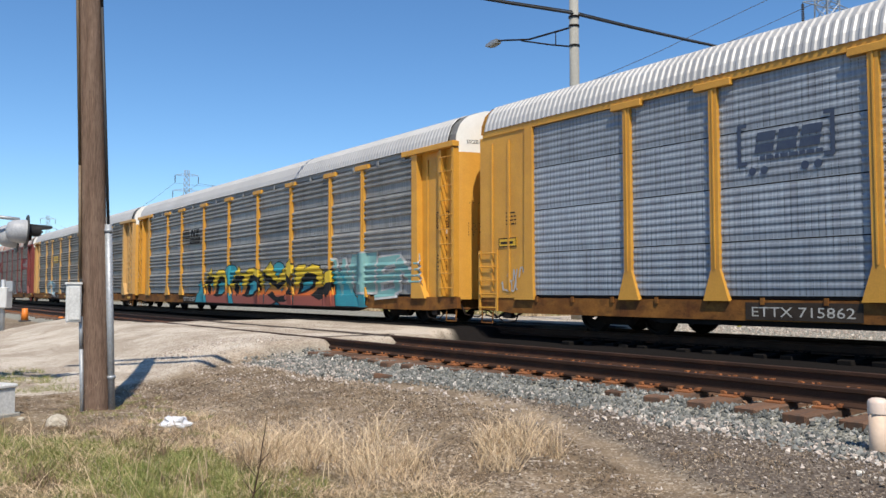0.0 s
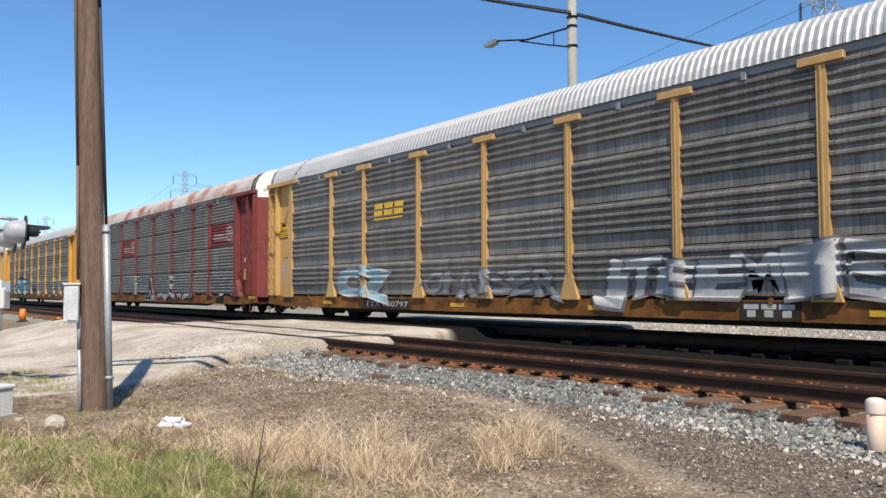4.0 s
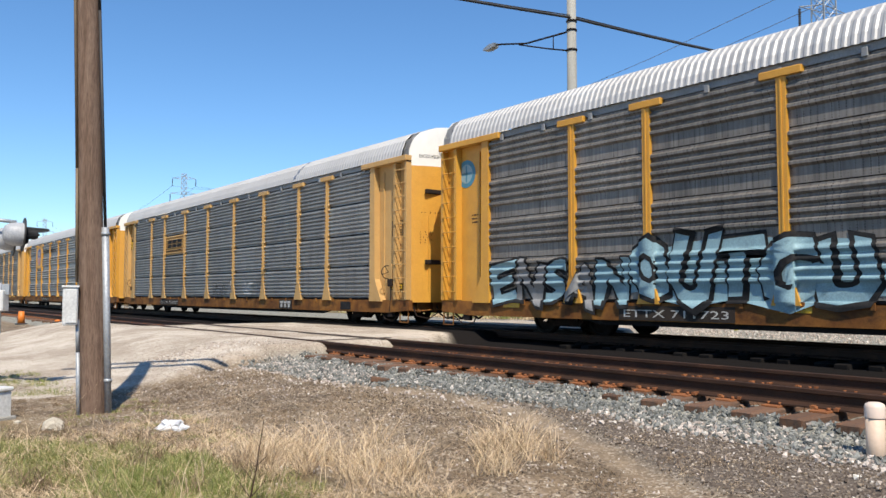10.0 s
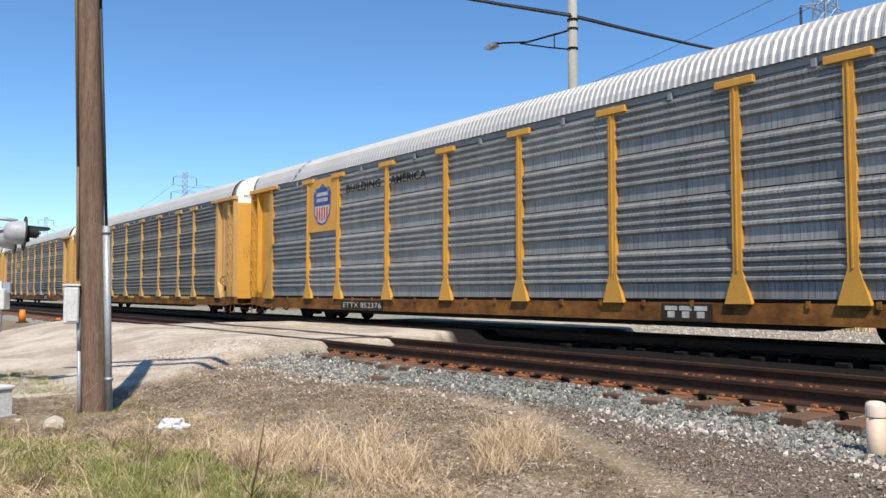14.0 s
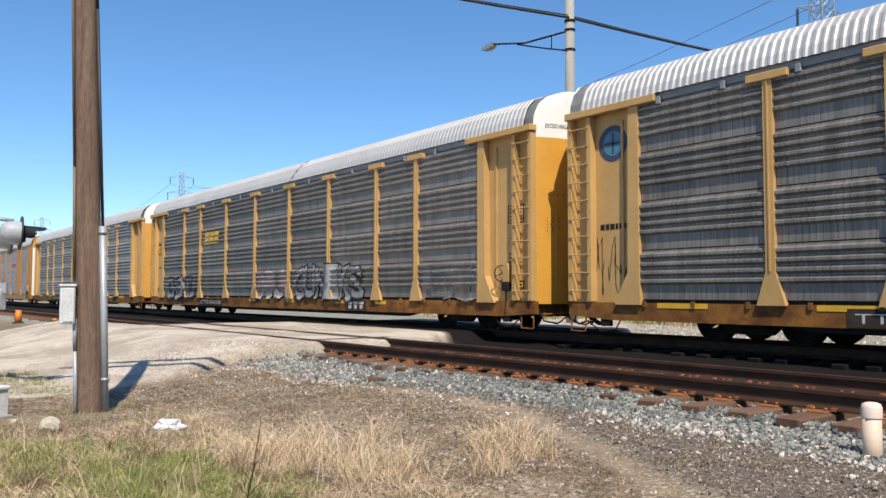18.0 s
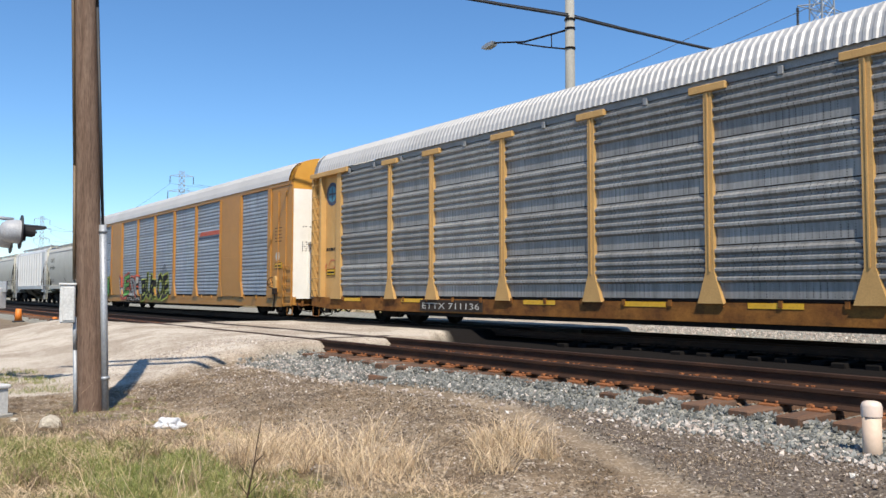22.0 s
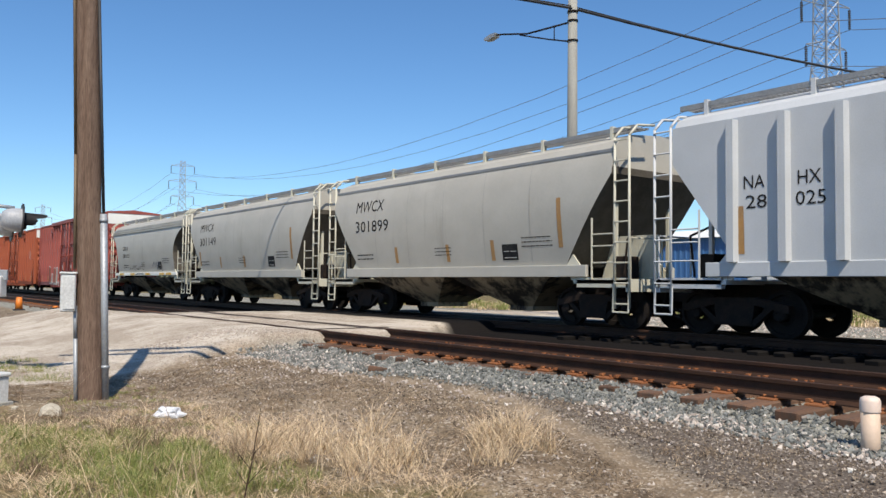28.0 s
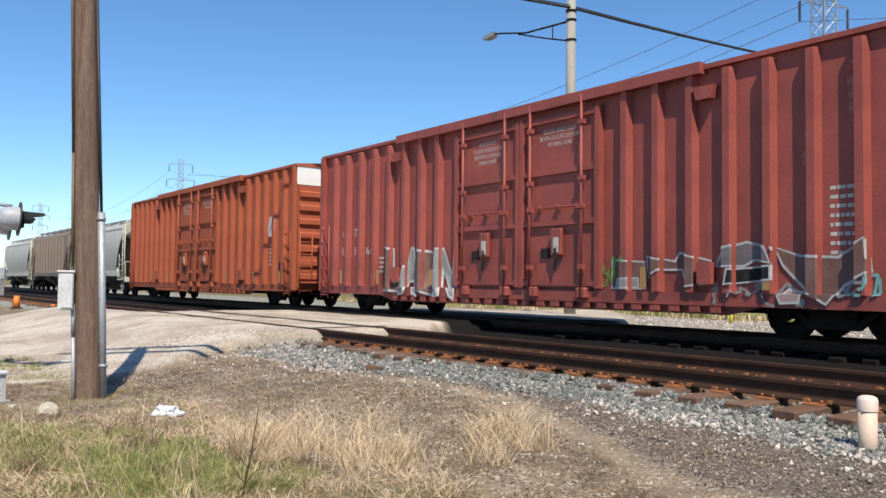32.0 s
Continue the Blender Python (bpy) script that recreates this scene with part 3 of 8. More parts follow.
class Face:
    """Depth of a ribbed side (distance from the car's middle) at each height, and the posts that stand before it."""

    def __init__(self, line, posts=(), proud=1.627, half=0.17):
        self.posts, self.proud, self.half = posts, proud, half
        self.line = sorted(line, key=lambda p: p[1])
        self.edges = sorted({round(p[1], 4) for p in line})

    def depth(self, z):
        for (a, za), (b, zb) in zip(self.line, self.line[1:]):
            if za <= z <= zb:
                return a + (b - a) * ((z - za) / (zb - za) if zb > za else 0)
        return self.line[0][0] if z < self.line[0][1] else self.line[-1][0]


# ---- running gear ----
WHEELS = []
SHARED = {}


def shared(key, make, mats):
    if key not in SHARED:
        SHARED[key] = mesh_of(key, make(), mats)
    return SHARED[key]


def wheelset_mesh(r):
    def make():
        bm = bmesh.new()
        rod(bm, (0, -0.95, 0), (0, 0.95, 0), 0.08, 10)
        for s in (-1, 1):
            ring = [(0.13, 0.80), (r * 0.45, 0.74), (r * 0.80, 0.715), (r * 0.82, 0.70), (r, 0.69), (r, 0.80), (r * 0.84, 0.82), (r * 0.80, 0.76), (r * 0.45, 0.78), (0.14, 0.84)]
            n = 28
            vs = [[bm.verts.new((q * math.cos(2 * math.pi * i / n), s * y, q * math.sin(2 * math.pi * i / n))) for q, y in ring] for i in range(n)]
            for i in range(n):
                for k in range(len(ring) - 1):
                    bm.faces.new((vs[i][k], vs[i][k + 1], vs[(i + 1) % n][k + 1], vs[(i + 1) % n][k]))
            fl = [(r, 0.69), (r + 0.025, 0.685), (r + 0.025, 0.67), (r * 0.84, 0.67)]
            vs = [[bm.verts.new((q * math.cos(2 * math.pi * i / n), s * y, q * math.sin(2 * math.pi * i / n))) for q, y in fl] for i in range(n)]
            for i in range(n):
                for k in range(3):
                    bm.faces.new((vs[i][k], vs[i][k + 1], vs[(i + 1) % n][k + 1], vs[(i + 1) % n][k]))
            # raised rim marks and bearing cap bolts turn with the wheel
            for k in range(3):
                a = 2 * math.pi * k / 3
                rod(bm, (0.07 * math.cos(a), s * 0.98, 0.07 * math.sin(a)), (0.07 * math.cos(a), s * 1.01, 0.07 * math.sin(a)), 0.02, 6)
            rod(bm, (0, s * 0.9, 0), (0, s * 0.985, 0), 0.115, 12)
            box(bm, -0.03, s * 0.82 - 0.012, r * 0.55, 0.03, s * 0.82 + 0.012, r * 0.78)
        bmesh.ops.recalc_face_normals(bm, faces=bm.faces[:])
        return bm
    return shared("wheelset_%d" % round(r * 100), make, TREAD)


def side_frame_mesh(r, half):
    def make():
        bm = bmesh.new()
        z = r
        top = [(-half - 0.2, z + 0.02), (-half - 0.2, z + 0.16), (-half + 0.15, z + 0.24), (-0.35, z + 0.30), (0.35, z + 0.30), (half - 0.15, z + 0.24), (half + 0.2, z + 0.16), (half + 0.2, z + 0.02), (half - 0.18, z + 0.10), (0.42, z + 0.16), (0.36, z - 0.18), (-0.36, z - 0.18), (-0.42, z + 0.16), (-half + 0.18, z + 0.10)]
        prism(bm, top, "y", -0.09, 0.09)
        prism(bm, [(-half + 0.1, z + 0.1), (-0.40, z - 0.22), (0.40, z - 0.22), (half - 0.1, z + 0.1), (half - 0.24, z + 0.1), (0.34, z - 0.13), (-0.34, z - 0.13), (-half + 0.24, z + 0.1)], "y", -0.07, 0.07)
        for x in (-0.2, 0, 0.2):       # springs
            for k in range(5):
                rod(bm, (x, 0, z - 0.15 + 0.05 * k), (x, 0, z - 0.12 + 0.05 * k), 0.075, 8)
        return bm
    return shared("side_frame_%d" % round(r * 100), make, DARK_STEEL)


def bolster_mesh(r, half):
    def make():
        bm = bmesh.new()
        box(bm, -0.2, -0.9, r - 0.02, 0.2, 0.9, r + 0.26, 0.03)
        for s in (-1, 1):              # brake beams
            rod(bm, (s * (half - r - 0.16), -0.75, r - 0.08), (s * (half - r - 0.16), 0.75, r - 0.08), 0.05, 6)
        return bm
    return shared("bolster_%d" % round(r * 100), make, BLACK)


def add_truck(car, x, r, half=0.875):
    e = new("truck")
    e.parent = car
    e.location = (x, 0, 0)
    for s in (-1, 1):
        part("side_frame", side_frame_mesh(r, half), None, e, at=pose(0, s * 0.93, 0))
    part("bolster", bolster_mesh(r, half), None, e)
    for s in (-1, 1):
        w = part("wheelset", wheelset_mesh(r), None, e, at=pose(s * half, 0, r))
        WHEELS.append((w, car, s * half, r))


def coupler_mesh():
    def make():
        bm = bmesh.new()
        box(bm, -0.55, -0.09, 0.66, 0.3, 0.09, 0.84, 0.02)
        prism(bm, [(0.25, -0.14), (0.62, -0.16), (0.72, -0.02), (0.58, 0.02), (0.5, 0.12), (0.25, 0.14)], "z", 0.60, 0.90)
        pipe(bm, [(-0.1, -0.35, 0.62), (0.1, -0.32, 0.35), (0.35, -0.30, 0.22), (0.62, -0.26, 0.34), (0.75, -0.2, 0.5)], 0.028, 6)
        return bm
    return shared("coupler", make, DARK_STEEL)


def add_couplers(car, half):
    part("coupler", coupler_mesh(), None, car, at=pose(half, 0, 0))
    part("coupler", coupler_mesh(), None, car, at=pose(-half, 0, 0, 0, 0, 180))


TRAIN = []


def freight_car(name, middle, label, category):
    e = tagged(new(name), label, category, "cars of the freight train")
    e.location = (0, TRAIN_TRACK, RAIL)
    TRAIN.append((e, middle))
    return e


def ladder(bm, x0, x1, y, z0, z1, rungs, r=0.016, stile=0.03, rung_y=None):
    for x in (x0, x1):
        box(bm, x - stile, y - 0.02, z0, x + stile, y + 0.04, z1)
    for k in range(rungs):
        z = z0 + (z1 - z0) * (k + 0.5) / rungs
        rod(bm, (x0, (y if rung_y is None else rung_y) - 0.02, z), (x1, (y if rung_y is None else rung_y) - 0.02, z), r, 5)
    return bm


# ---- autoracks ----
LONG = 1.022         # the racks measure 28 m over their end posts
POSTS = (-8.95, -6.97, -4.17, -1.4, 1.4, 4.17, 6.97, 8.95)
BAYS = list(zip((-11.75, *POSTS), (*POSTS, 11.63)))
PANEL_Z0, PANEL_H, PANEL_TOP = 0.80, 0.975, 4.70
CREST, VALLEY = 1.580, 1.516


def panel_line(kind, z0):
    """Section of one side panel, upwards from z0: pairs of depth and height."""
    out, z = [(VALLEY, z0 + 0.012)], z0 + 0.012
    if kind == "grouped":              # a plain band, then a group of five ridges
        z += 0.28
        n, pitch = 4, 0.168
    elif kind == "shallow":            # two groups of flat ridges
        z += 0.10
        n, pitch = 6, 0.142
    else:                              # ridges all the way
        z += 0.05
        n, pitch = 7, 0.127
    deep = CREST - (0.050 if kind == "shallow" else 0)
    for k in range(n):
        b = z + k * pitch
        out += [(VALLEY, b), (deep, b + pitch * 0.26), (deep, b + pitch * 0.54), (VALLEY, b + pitch * 0.80)]
    out.append((VALLEY, z0 + PANEL_H - 0.010 - (0.018 if kind == "even" else 0)))
    return out


def panel_mesh(kind, width, mat):
    def make():
        bm = bmesh.new()
        line = panel_line(kind, 0)
        sheet(bm, [(-d, z) for d, z in line], "x", -width / 2, width / 2)
        for z in ((0.03, PANEL_H - 0.05) if kind != "even" else (0.5,)):    # fastener heads along the seams
            for k in range(4 if kind != "even" else 1):
                x = -width / 2 + width * (k + 0.5) / (4 if kind != "even" else 1)
                box(bm, x - 0.018, -VALLEY - (0.006 if kind != "even" else 0.05), z - 0.018, x + 0.018, -VALLEY, z + 0.02)
        return bm
    return shared("panel_%s_%d_%s" % (kind, round(width * 100), mat.name), make, mat)


def roof_mesh(mat, x0, x1):
    arch = [(-1.60, 4.84), (-1.56, 5.02), (-1.45, 5.28), (-1.25, 5.48), (-0.94, 5.59), (-0.45, 5.645), (0, 5.655)]
    arch += [(-y, z) for y, z in arch[-2::-1]]

    def make():
        pitch, cols = 0.152, []
        x = x0
        while x < x1:
            for f, d in ((0, 0), (0.2, 0.021), (0.5, 0.021), (0.7, 0)):
                cols.append((x + f * pitch, d))
            x += pitch
        verts, faces, n = [], [], len(arch)
        for px, d in cols:
            for y, z in arch:
                k = 1 + d / 1.6
                verts.append((min(px, x1), y * k, 4.6 + (z - 4.6) * (1 + d / 1.0) if z > 4.9 else z))
        for i in range(len(cols) - 1):
            for j in range(n - 1):
                faces.append((i * n + j, (i + 1) * n + j, (i + 1) * n + j + 1, i * n + j + 1))
        bm = bmesh.new()
        vs = [bm.verts.new(v) for v in verts]
        for f in faces:
            bm.faces.new([vs[i] for i in f])
        return bm
    return shared("roof_%s_%d_%d" % (mat.name, round(x0 * 10), round(x1 * 10)), make, mat), arch


def autorack(right, label, paint, panels, kind, roof, style="old", ends=None, cap=WHITE, sill=SILL, band=4.55, plates=(), latches=False):
    car = freight_car("autorack_car", right - 13.72, label, "freight car")
    face = Face([p for k in range(4) for p in panel_line(kind, PANEL_Z0 + k * PANEL_H)] + [(1.574, 0.0), (1.574, 0.785), (VALLEY, 0.79)], POSTS)
    ends = ends or paint
    # flat car: side sills, middle sill, deck
    for s in (-1, 1):
        bm = bmesh.new()
        nose = 13.5 if style == "old" else 13.35
        prism(bm, [(-13.6, 0.46), (-12.4, 0.38), (12.4, 0.38), (nose, 0.46), (nose, 0.74), (-13.6, 0.74)], "y", s * 1.42, s * 1.54)
        for k in range(22):
            x = -11.6 + k * 1.1
            box(bm, x - 0.035, min(s * 1.54, s * 1.57), 0.66, x + 0.035, max(s * 1.54, s * 1.57), 0.78)
        part("side_sill", bm, sill, car)
        chord = prism(bmesh.new(), [(-9.0, 0.40), (-8.3, 0.28), (8.3, 0.28), (9.0, 0.40)], "y", s * 1.30, s * 1.44)
        part("lower_chord", chord, BLACK, car, "grimy black lower chord")
    bm = bmesh.new()
    box(bm, -13.0, -1.42, 0.64, 12.9, 1.42, 0.74)
    box(bm, -12.9, -0.35, 0.36, 12.8, 0.35, 0.64)
    for x in (-7.5, -5, -2.5, 0, 2.5, 5, 7.5):
        box(bm, x - 0.06, -1.4, 0.45, x + 0.06, 1.4, 0.64)
    part("underframe", bm, BLACK, car)
    for s in (-1, 1):
        deep = 1.585 if style == "new" else 1.545
        bm = boxm(-13.4, -deep if s < 0 else 1.46, PANEL_TOP, 13.25, -1.46 if s < 0 else deep, 4.845)
        part("top_rail", bm, paint if style == "new" else GRATE, car)
        if s < 0 and style == "old":   # hangers below the eave
            for k in range(17):
                part("hanger", shared("hanger", lambda: box(bmesh.new(), -0.05, -0.03, -0.13, 0.05, 0.03, 0.02, 0.01), GRATE), None, car, at=pose(-11.2 + 1.4 * k, -1.57, PANEL_TOP + 0.05))
    # side panels, each its own sheet
    for i, (a, b) in enumerate(BAYS):
        solid = style == "new" and plates and i in plates
        if solid:
            bm = boxm(a + 0.02, -1.585, 0.74, b - 0.02, -1.50, 4.70)
            for x in (a + 0.45, (a + b) / 2, b - 0.45):
                rod(bm, (x, -1.60, 2.3), (x, -1.58, 2.3), 0.03, 6)
                rod(bm, (x, -1.60, 3.4), (x, -1.58, 3.4), 0.03, 6)
            part("cover_plate", bm, paint, car, "blank painted steel plate")
            continue
        me = panel_mesh(kind, round(b - a - 0.10, 3), panels)
        for k in range(4):
            part("side_panel", me, None, car, at=pose((a + b) / 2, 0, PANEL_Z0 + k * PANEL_H))
    # the far side: the same panels and posts in one piece
    bm = bmesh.new()
    for k in range(4):
        sheet(bm, [(d, z) for d, z in panel_line(kind, PANEL_Z0 + k * PANEL_H)], "x", -11.7, 11.7)
    for x in (-11.75, *POSTS, 11.75):
        box(bm, x - 0.09, 1.5, 0.74, x + 0.09, 1.6, 4.7, mi=1)
    part("far_side", bm, [panels, paint], car)
    # added black sheet behind the panels, standing in for the shade in their seams
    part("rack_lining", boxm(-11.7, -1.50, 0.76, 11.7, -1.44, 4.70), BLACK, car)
    # posts with foot gussets and head plates
    def post_bm():
        bm = bmesh.new()
        prism(bm, [(-0.085, 4.70), (-0.085, 1.30), (-0.26, 0.72), (0.26, 0.72), (0.085, 1.30), (0.085, 4.70)], "y", -1.605, -1.5)
        if style == "old" or plates == ():
            box(bm, -0.38, -1.64, 4.60, 0.38, -1.5, 4.74, 0.012)
        box(bm, -0.014, -1.625, 1.3, 0.014, -1.6, 4.64)
        if kind == "even":             # pairs of latch knobs at the seams
            for k in range(1, 4):
                for s in (-1, 1):
                    for dz in (-0.09, 0.07):
                        rod(bm, (s * 0.10, -1.61, PANEL_Z0 + k * PANEL_H + dz), (s * 0.10, -1.53, PANEL_Z0 + k * PANEL_H + dz), 0.045, 6)
        return bm
    pm = shared("post_%s_%s_%s_%s" % (paint.name, kind, style, bool(plates)), post_bm, paint)
    for x in POSTS:
        part("post", pm, None, car, at=pose(x, 0, 0))
    # ends
    for s in (-1, 1):
        end_of_rack(car, s, paint, ends, cap, style, band, latches)
    rm, arch = roof_mesh(roof, -13.2 if style == "old" else -13.35, 13.2 if style == "old" else 13.05)
    part("roof", rm, None, car)
    add_truck(car, -9.7, 0.40)
    add_truck(car, 10.15, 0.40)
    add_couplers(car, 13.95)
    return car, face


def end_of_rack(car, s, paint, ends, cap, style, band, latches=False):
    """One end: side plate, ladder, end post, hood and doors. s is the way it faces."""
    def X(v):
        return s * v - (0.06 if style == "old" else 0.13) * (1 + s)

    def bx(bm, a, y0, z0, b, y1, z1, bevel=0, mi=0):
        box(bm, min(X(a), X(b)), y0, z0, max(X(a), X(b)), y1, z1, bevel, mi)
    for q in (-1, 1):                  # near and far side of the end
        bm = bmesh.new()
        deep = 1.42 if style == "old" else 1.56
        bx(bm, 11.8, min(q * deep, q * (deep - 0.05)), 0.74, 13.55, max(q * deep, q * (deep - 0.05)), 4.70)
        plate = part("end_plate", bm, paint, car)
        for v in ((12.2,) if style == "old" else (12.5, 13.1)):     # pressed folds in the plate
            bm = bmesh.new()
            bx(bm, v - 0.03, min(q * (deep - 0.01), q * (deep + 0.03)), 0.9, v + 0.03, max(q * (deep - 0.01), q * (deep + 0.03)), 4.5)
            part("fold", bm, paint, plate)
    bm = bmesh.new()
    prism(bm, [(X(11.68), 4.70), (X(11.68), 1.3), (X(11.66), 0.70), (X(12.3), 0.70), (X(11.96), 1.35), (X(11.92), 4.70)], "y", -1.605, -1.42)
    part("end_post", bm, paint, car)
    if style == "old":
        bm = bmesh.new()
        bx(bm, 11.25, -1.66, 4.68, 13.60, -1.44, 4.83, 0.012)
        part("header_beam", bm, paint, car)
        for v in (12.97, 13.51):
            bm = bmesh.new()
            bx(bm, v - 0.05, -1.60, 0.76, v + 0.05, -1.40, 4.66)
            part("ladder_stile", bm, paint, car)
        rung = shared("rung_%s" % paint.name, lambda: rod(bmesh.new(), (-0.27, 0, 0), (0.27, 0, 0), 0.014, 5), paint)
        for k in range(10):
            part("ladder_rung", rung, None, car, at=pose(X(13.24), -1.615, 0.98 + 0.385 * k))
    else:
        bm = bmesh.new()
        bx(bm, 12.9, -1.60, 0.42, 12.96, -1.56, 1.9)
        bx(bm, 13.52, -1.60, 0.42, 13.58, -1.56, 1.9)
        for k in range(5):
            z = 0.5 + 0.33 * k
            rod(bm, (X(12.93), -1.62, z), (X(13.55), -1.62, z), 0.016, 5)
        part("ladder", bm, paint, car)
    # doors: two leaves that swell out towards the middle
    fold = 0.33 if style == "old" else 0.12

    def swell(y):
        return 13.52 + fold * (1 - (y / 1.52) ** 2)

    def leaf(bm, ys, low, high):
        """A curved sheet across the end between two heights, 6 cm thick."""
        rows = []
        for y in ys:
            x = swell(y)
            rows.append([bm.verts.new((X(v), y, z)) for v, z in ((x, low(y)), (x, high(y)), (x - 0.06, high(y)), (x - 0.06, low(y)))])
        for p, q in zip(rows, rows[1:]):
            for i in range(4):
                bm.faces.new((p[i], p[(i + 1) % 4], q[(i + 1) % 4], q[i]))
        bm.faces.new(rows[0])
        bm.faces.new(rows[-1][::-1])
        bmesh.ops.recalc_face_normals(bm, faces=bm.faces[:])
        return bm
    crown = [(-1.52, 4.80), (-1.50, 5.02), (-1.38, 5.30), (-1.14, 5.52), (-0.78, 5.66), (-0.36, 5.715), (0, 5.73)]
    crown += [(-y, z) for y, z in crown[-2::-1]]

    def crest(y):
        for (ya, za), (yb, zb) in zip(crown, crown[1:]):
            if ya <= y <= yb:
                return za + (zb - za) * (y - ya) / (yb - ya)
        return 4.80
    for q in (-1, 1):
        ys = [q * (0.012 + 1.488 * k / 8) for k in range(9)]
        door = part("end_door", leaf(bmesh.new(), ys, lambda y: 0.68, lambda y: band), ends, car)
        part("seam", leaf(bmesh.new(), [y * 1.003 for y in ys], lambda y: 3.12, lambda y: 3.145), ends, door, at=pose(X(0.012), 0, 0))
        for y in (0.42, 0.95):         # panel folds
            part("seam", boxm(min(X(swell(y)), X(swell(y) + 0.02)), q * y - 0.012, 1.0, max(X(swell(y)), X(swell(y) + 0.02)), q * y + 0.012, 3.1), ends, door)
        if latches:
            for z in (1.75, 3.75):
                bm = bmesh.new()
                bx(bm, swell(0.65) - 0.05, min(q * 1.1, q * 0.28), z, swell(0.65) + 0.035, max(q * 1.1, q * 0.28), z + 0.13, 0.02)
                part("door_latch", bm, DARK_STEEL, door, "dark steel door latch")
    for y, z, w, rows in ((-1.18, 2.65, 0.34, 5), (-1.15, 3.20, 0.6, 1)):
        bm = bmesh.new()
        r = random.Random(rows)
        for k in range(rows):
            p = y
            while p < y + w:
                e = min(y + w, p + r.uniform(0.05, 0.14))
                box(bm, min(X(swell(p) + 0.001), X(swell(p) + 0.005)), p, z - 0.075 * k, max(X(swell(p) + 0.001), X(swell(p) + 0.005)), e, z - 0.075 * k + 0.035)
                p = e + 0.03
        tagged(part("stencil", bm, CHALK if ends is OXIDE else INK, car), "rows of small stencilled print", kind="stuff")
    ys = [-1.5, -1.44, -1.34, -1.14, -0.94, -0.72, -0.48, -0.24, 0, 0.24, 0.48, 0.72, 0.94, 1.14, 1.34, 1.44, 1.5]
    gable = part("end_gable", leaf(bmesh.new(), ys, lambda y: band, crest), cap, car, "white painted end above the doors" if cap is WHITE else "")
    bm = bmesh.new()
    bx(bm, swell(0) - 0.005, -0.025, band, swell(0) + 0.012, 0.025, 5.66)
    part("gap", bm, INK, gable, "dark gap between the door leaves")
    for q in (-1, 1):
        bm = bmesh.new()
        pipe(bm, [(X(swell(0.2)), q * 0.2, 5.32), (X(swell(0.2) + 0.07), q * 0.2, 5.3), (X(swell(0.2) + 0.07), q * 0.2, 4.98), (X(swell(0.62) + 0.07), q * 0.62, 4.98), (X(swell(0.62)), q * 0.62, 5.0)], 0.017, 6)
        part("handle", bm, cap, gable)
    # the hood behind the doors, and a black strip added as the shade inside the gap before the first roof sheet
    for name, lo, hi, k, mat in (("roof_hood", 13.27 if style == "old" else 12.9, 13.56, 1.0, ROOF_GREY if style == "old" else cap), ("roof_gap", 13.0, 13.34, 0.965, BLACK)):
        bm = bmesh.new()
        hood = [(y * k, 4.8 + (z - 4.8) * k) for y, z in crown]
        r0, r1 = [bm.verts.new((X(lo), *p)) for p in hood], [bm.verts.new((X(hi), *p)) for p in hood]
        for i in range(len(hood) - 1):
            bm.faces.new((r0[i], r1[i], r1[i + 1], r0[i + 1]) if s > 0 else (r0[i + 1], r1[i + 1], r1[i], r0[i]))
        bmesh.ops.solidify(bm, geom=bm.faces[:], thickness=0.03)
        part(name, bm, mat, car, "black strip standing for the dark inside the open roof end" if mat is BLACK else "")
    # step, grab irons and brake gear under the end
    bm = bmesh.new()
    pipe(bm, [(X(13.15), -1.50, 0.5), (X(13.15), -1.52, 0.12), (X(13.55), -1.52, 0.12), (X(13.55), -1.50, 0.5)], 0.018, 5)
    pipe(bm, [(X(13.4), -1.45, 0.45), (X(13.75), -1.2, 0.45), (X(13.78), -0.3, 0.5)], 0.02, 5)
    part("step", bm, sill_of(paint), car)
    bm = bmesh.new()
    bx(bm, 13.30, -1.42, 0.44, 13.46, 1.42, 0.68, 0.02)
    for y in (-1.1, -0.55, 0.55, 1.1):
        bx(bm, 13.44, y - 0.05, 0.40, 13.52, y + 0.05, 0.70, 0.01)
    part("end_sill", bm, sill_of(paint), car)
    # air hose, cut lever, hanging chain and valve
    for name, line, r in (("air_hose", ((13.5, -0.5, 0.6), (13.75, -0.55, 0.35), (13.95, -0.45, 0.22), (14.1, -0.3, 0.3)), 0.025), ("cut_lever", ((13.56, -1.35, 0.55), (13.66, -1.3, 0.30), (13.70, -0.9, 0.22), (13.72, -0.4, 0.5)), 0.018), ("chain", ((12.2, -1.50, 0.44), (12.35, -1.50, 0.20), (12.75, -1.48, 0.14), (13.1, -1.50, 0.34)), 0.016)):
        part(name, pipe(bmesh.new(), [(X(x), y, z) for x, y, z in line], r, 5), DARK_STEEL, car)
    bm = bmesh.new()
    bx(bm, 12.5, -1.52, 0.25, 12.75, -1.40, 0.42, 0.02)
    part("valve", bm, DARK_STEEL, car)


def sill_of(paint):
    return OXIDE if paint is OXIDE else SILL


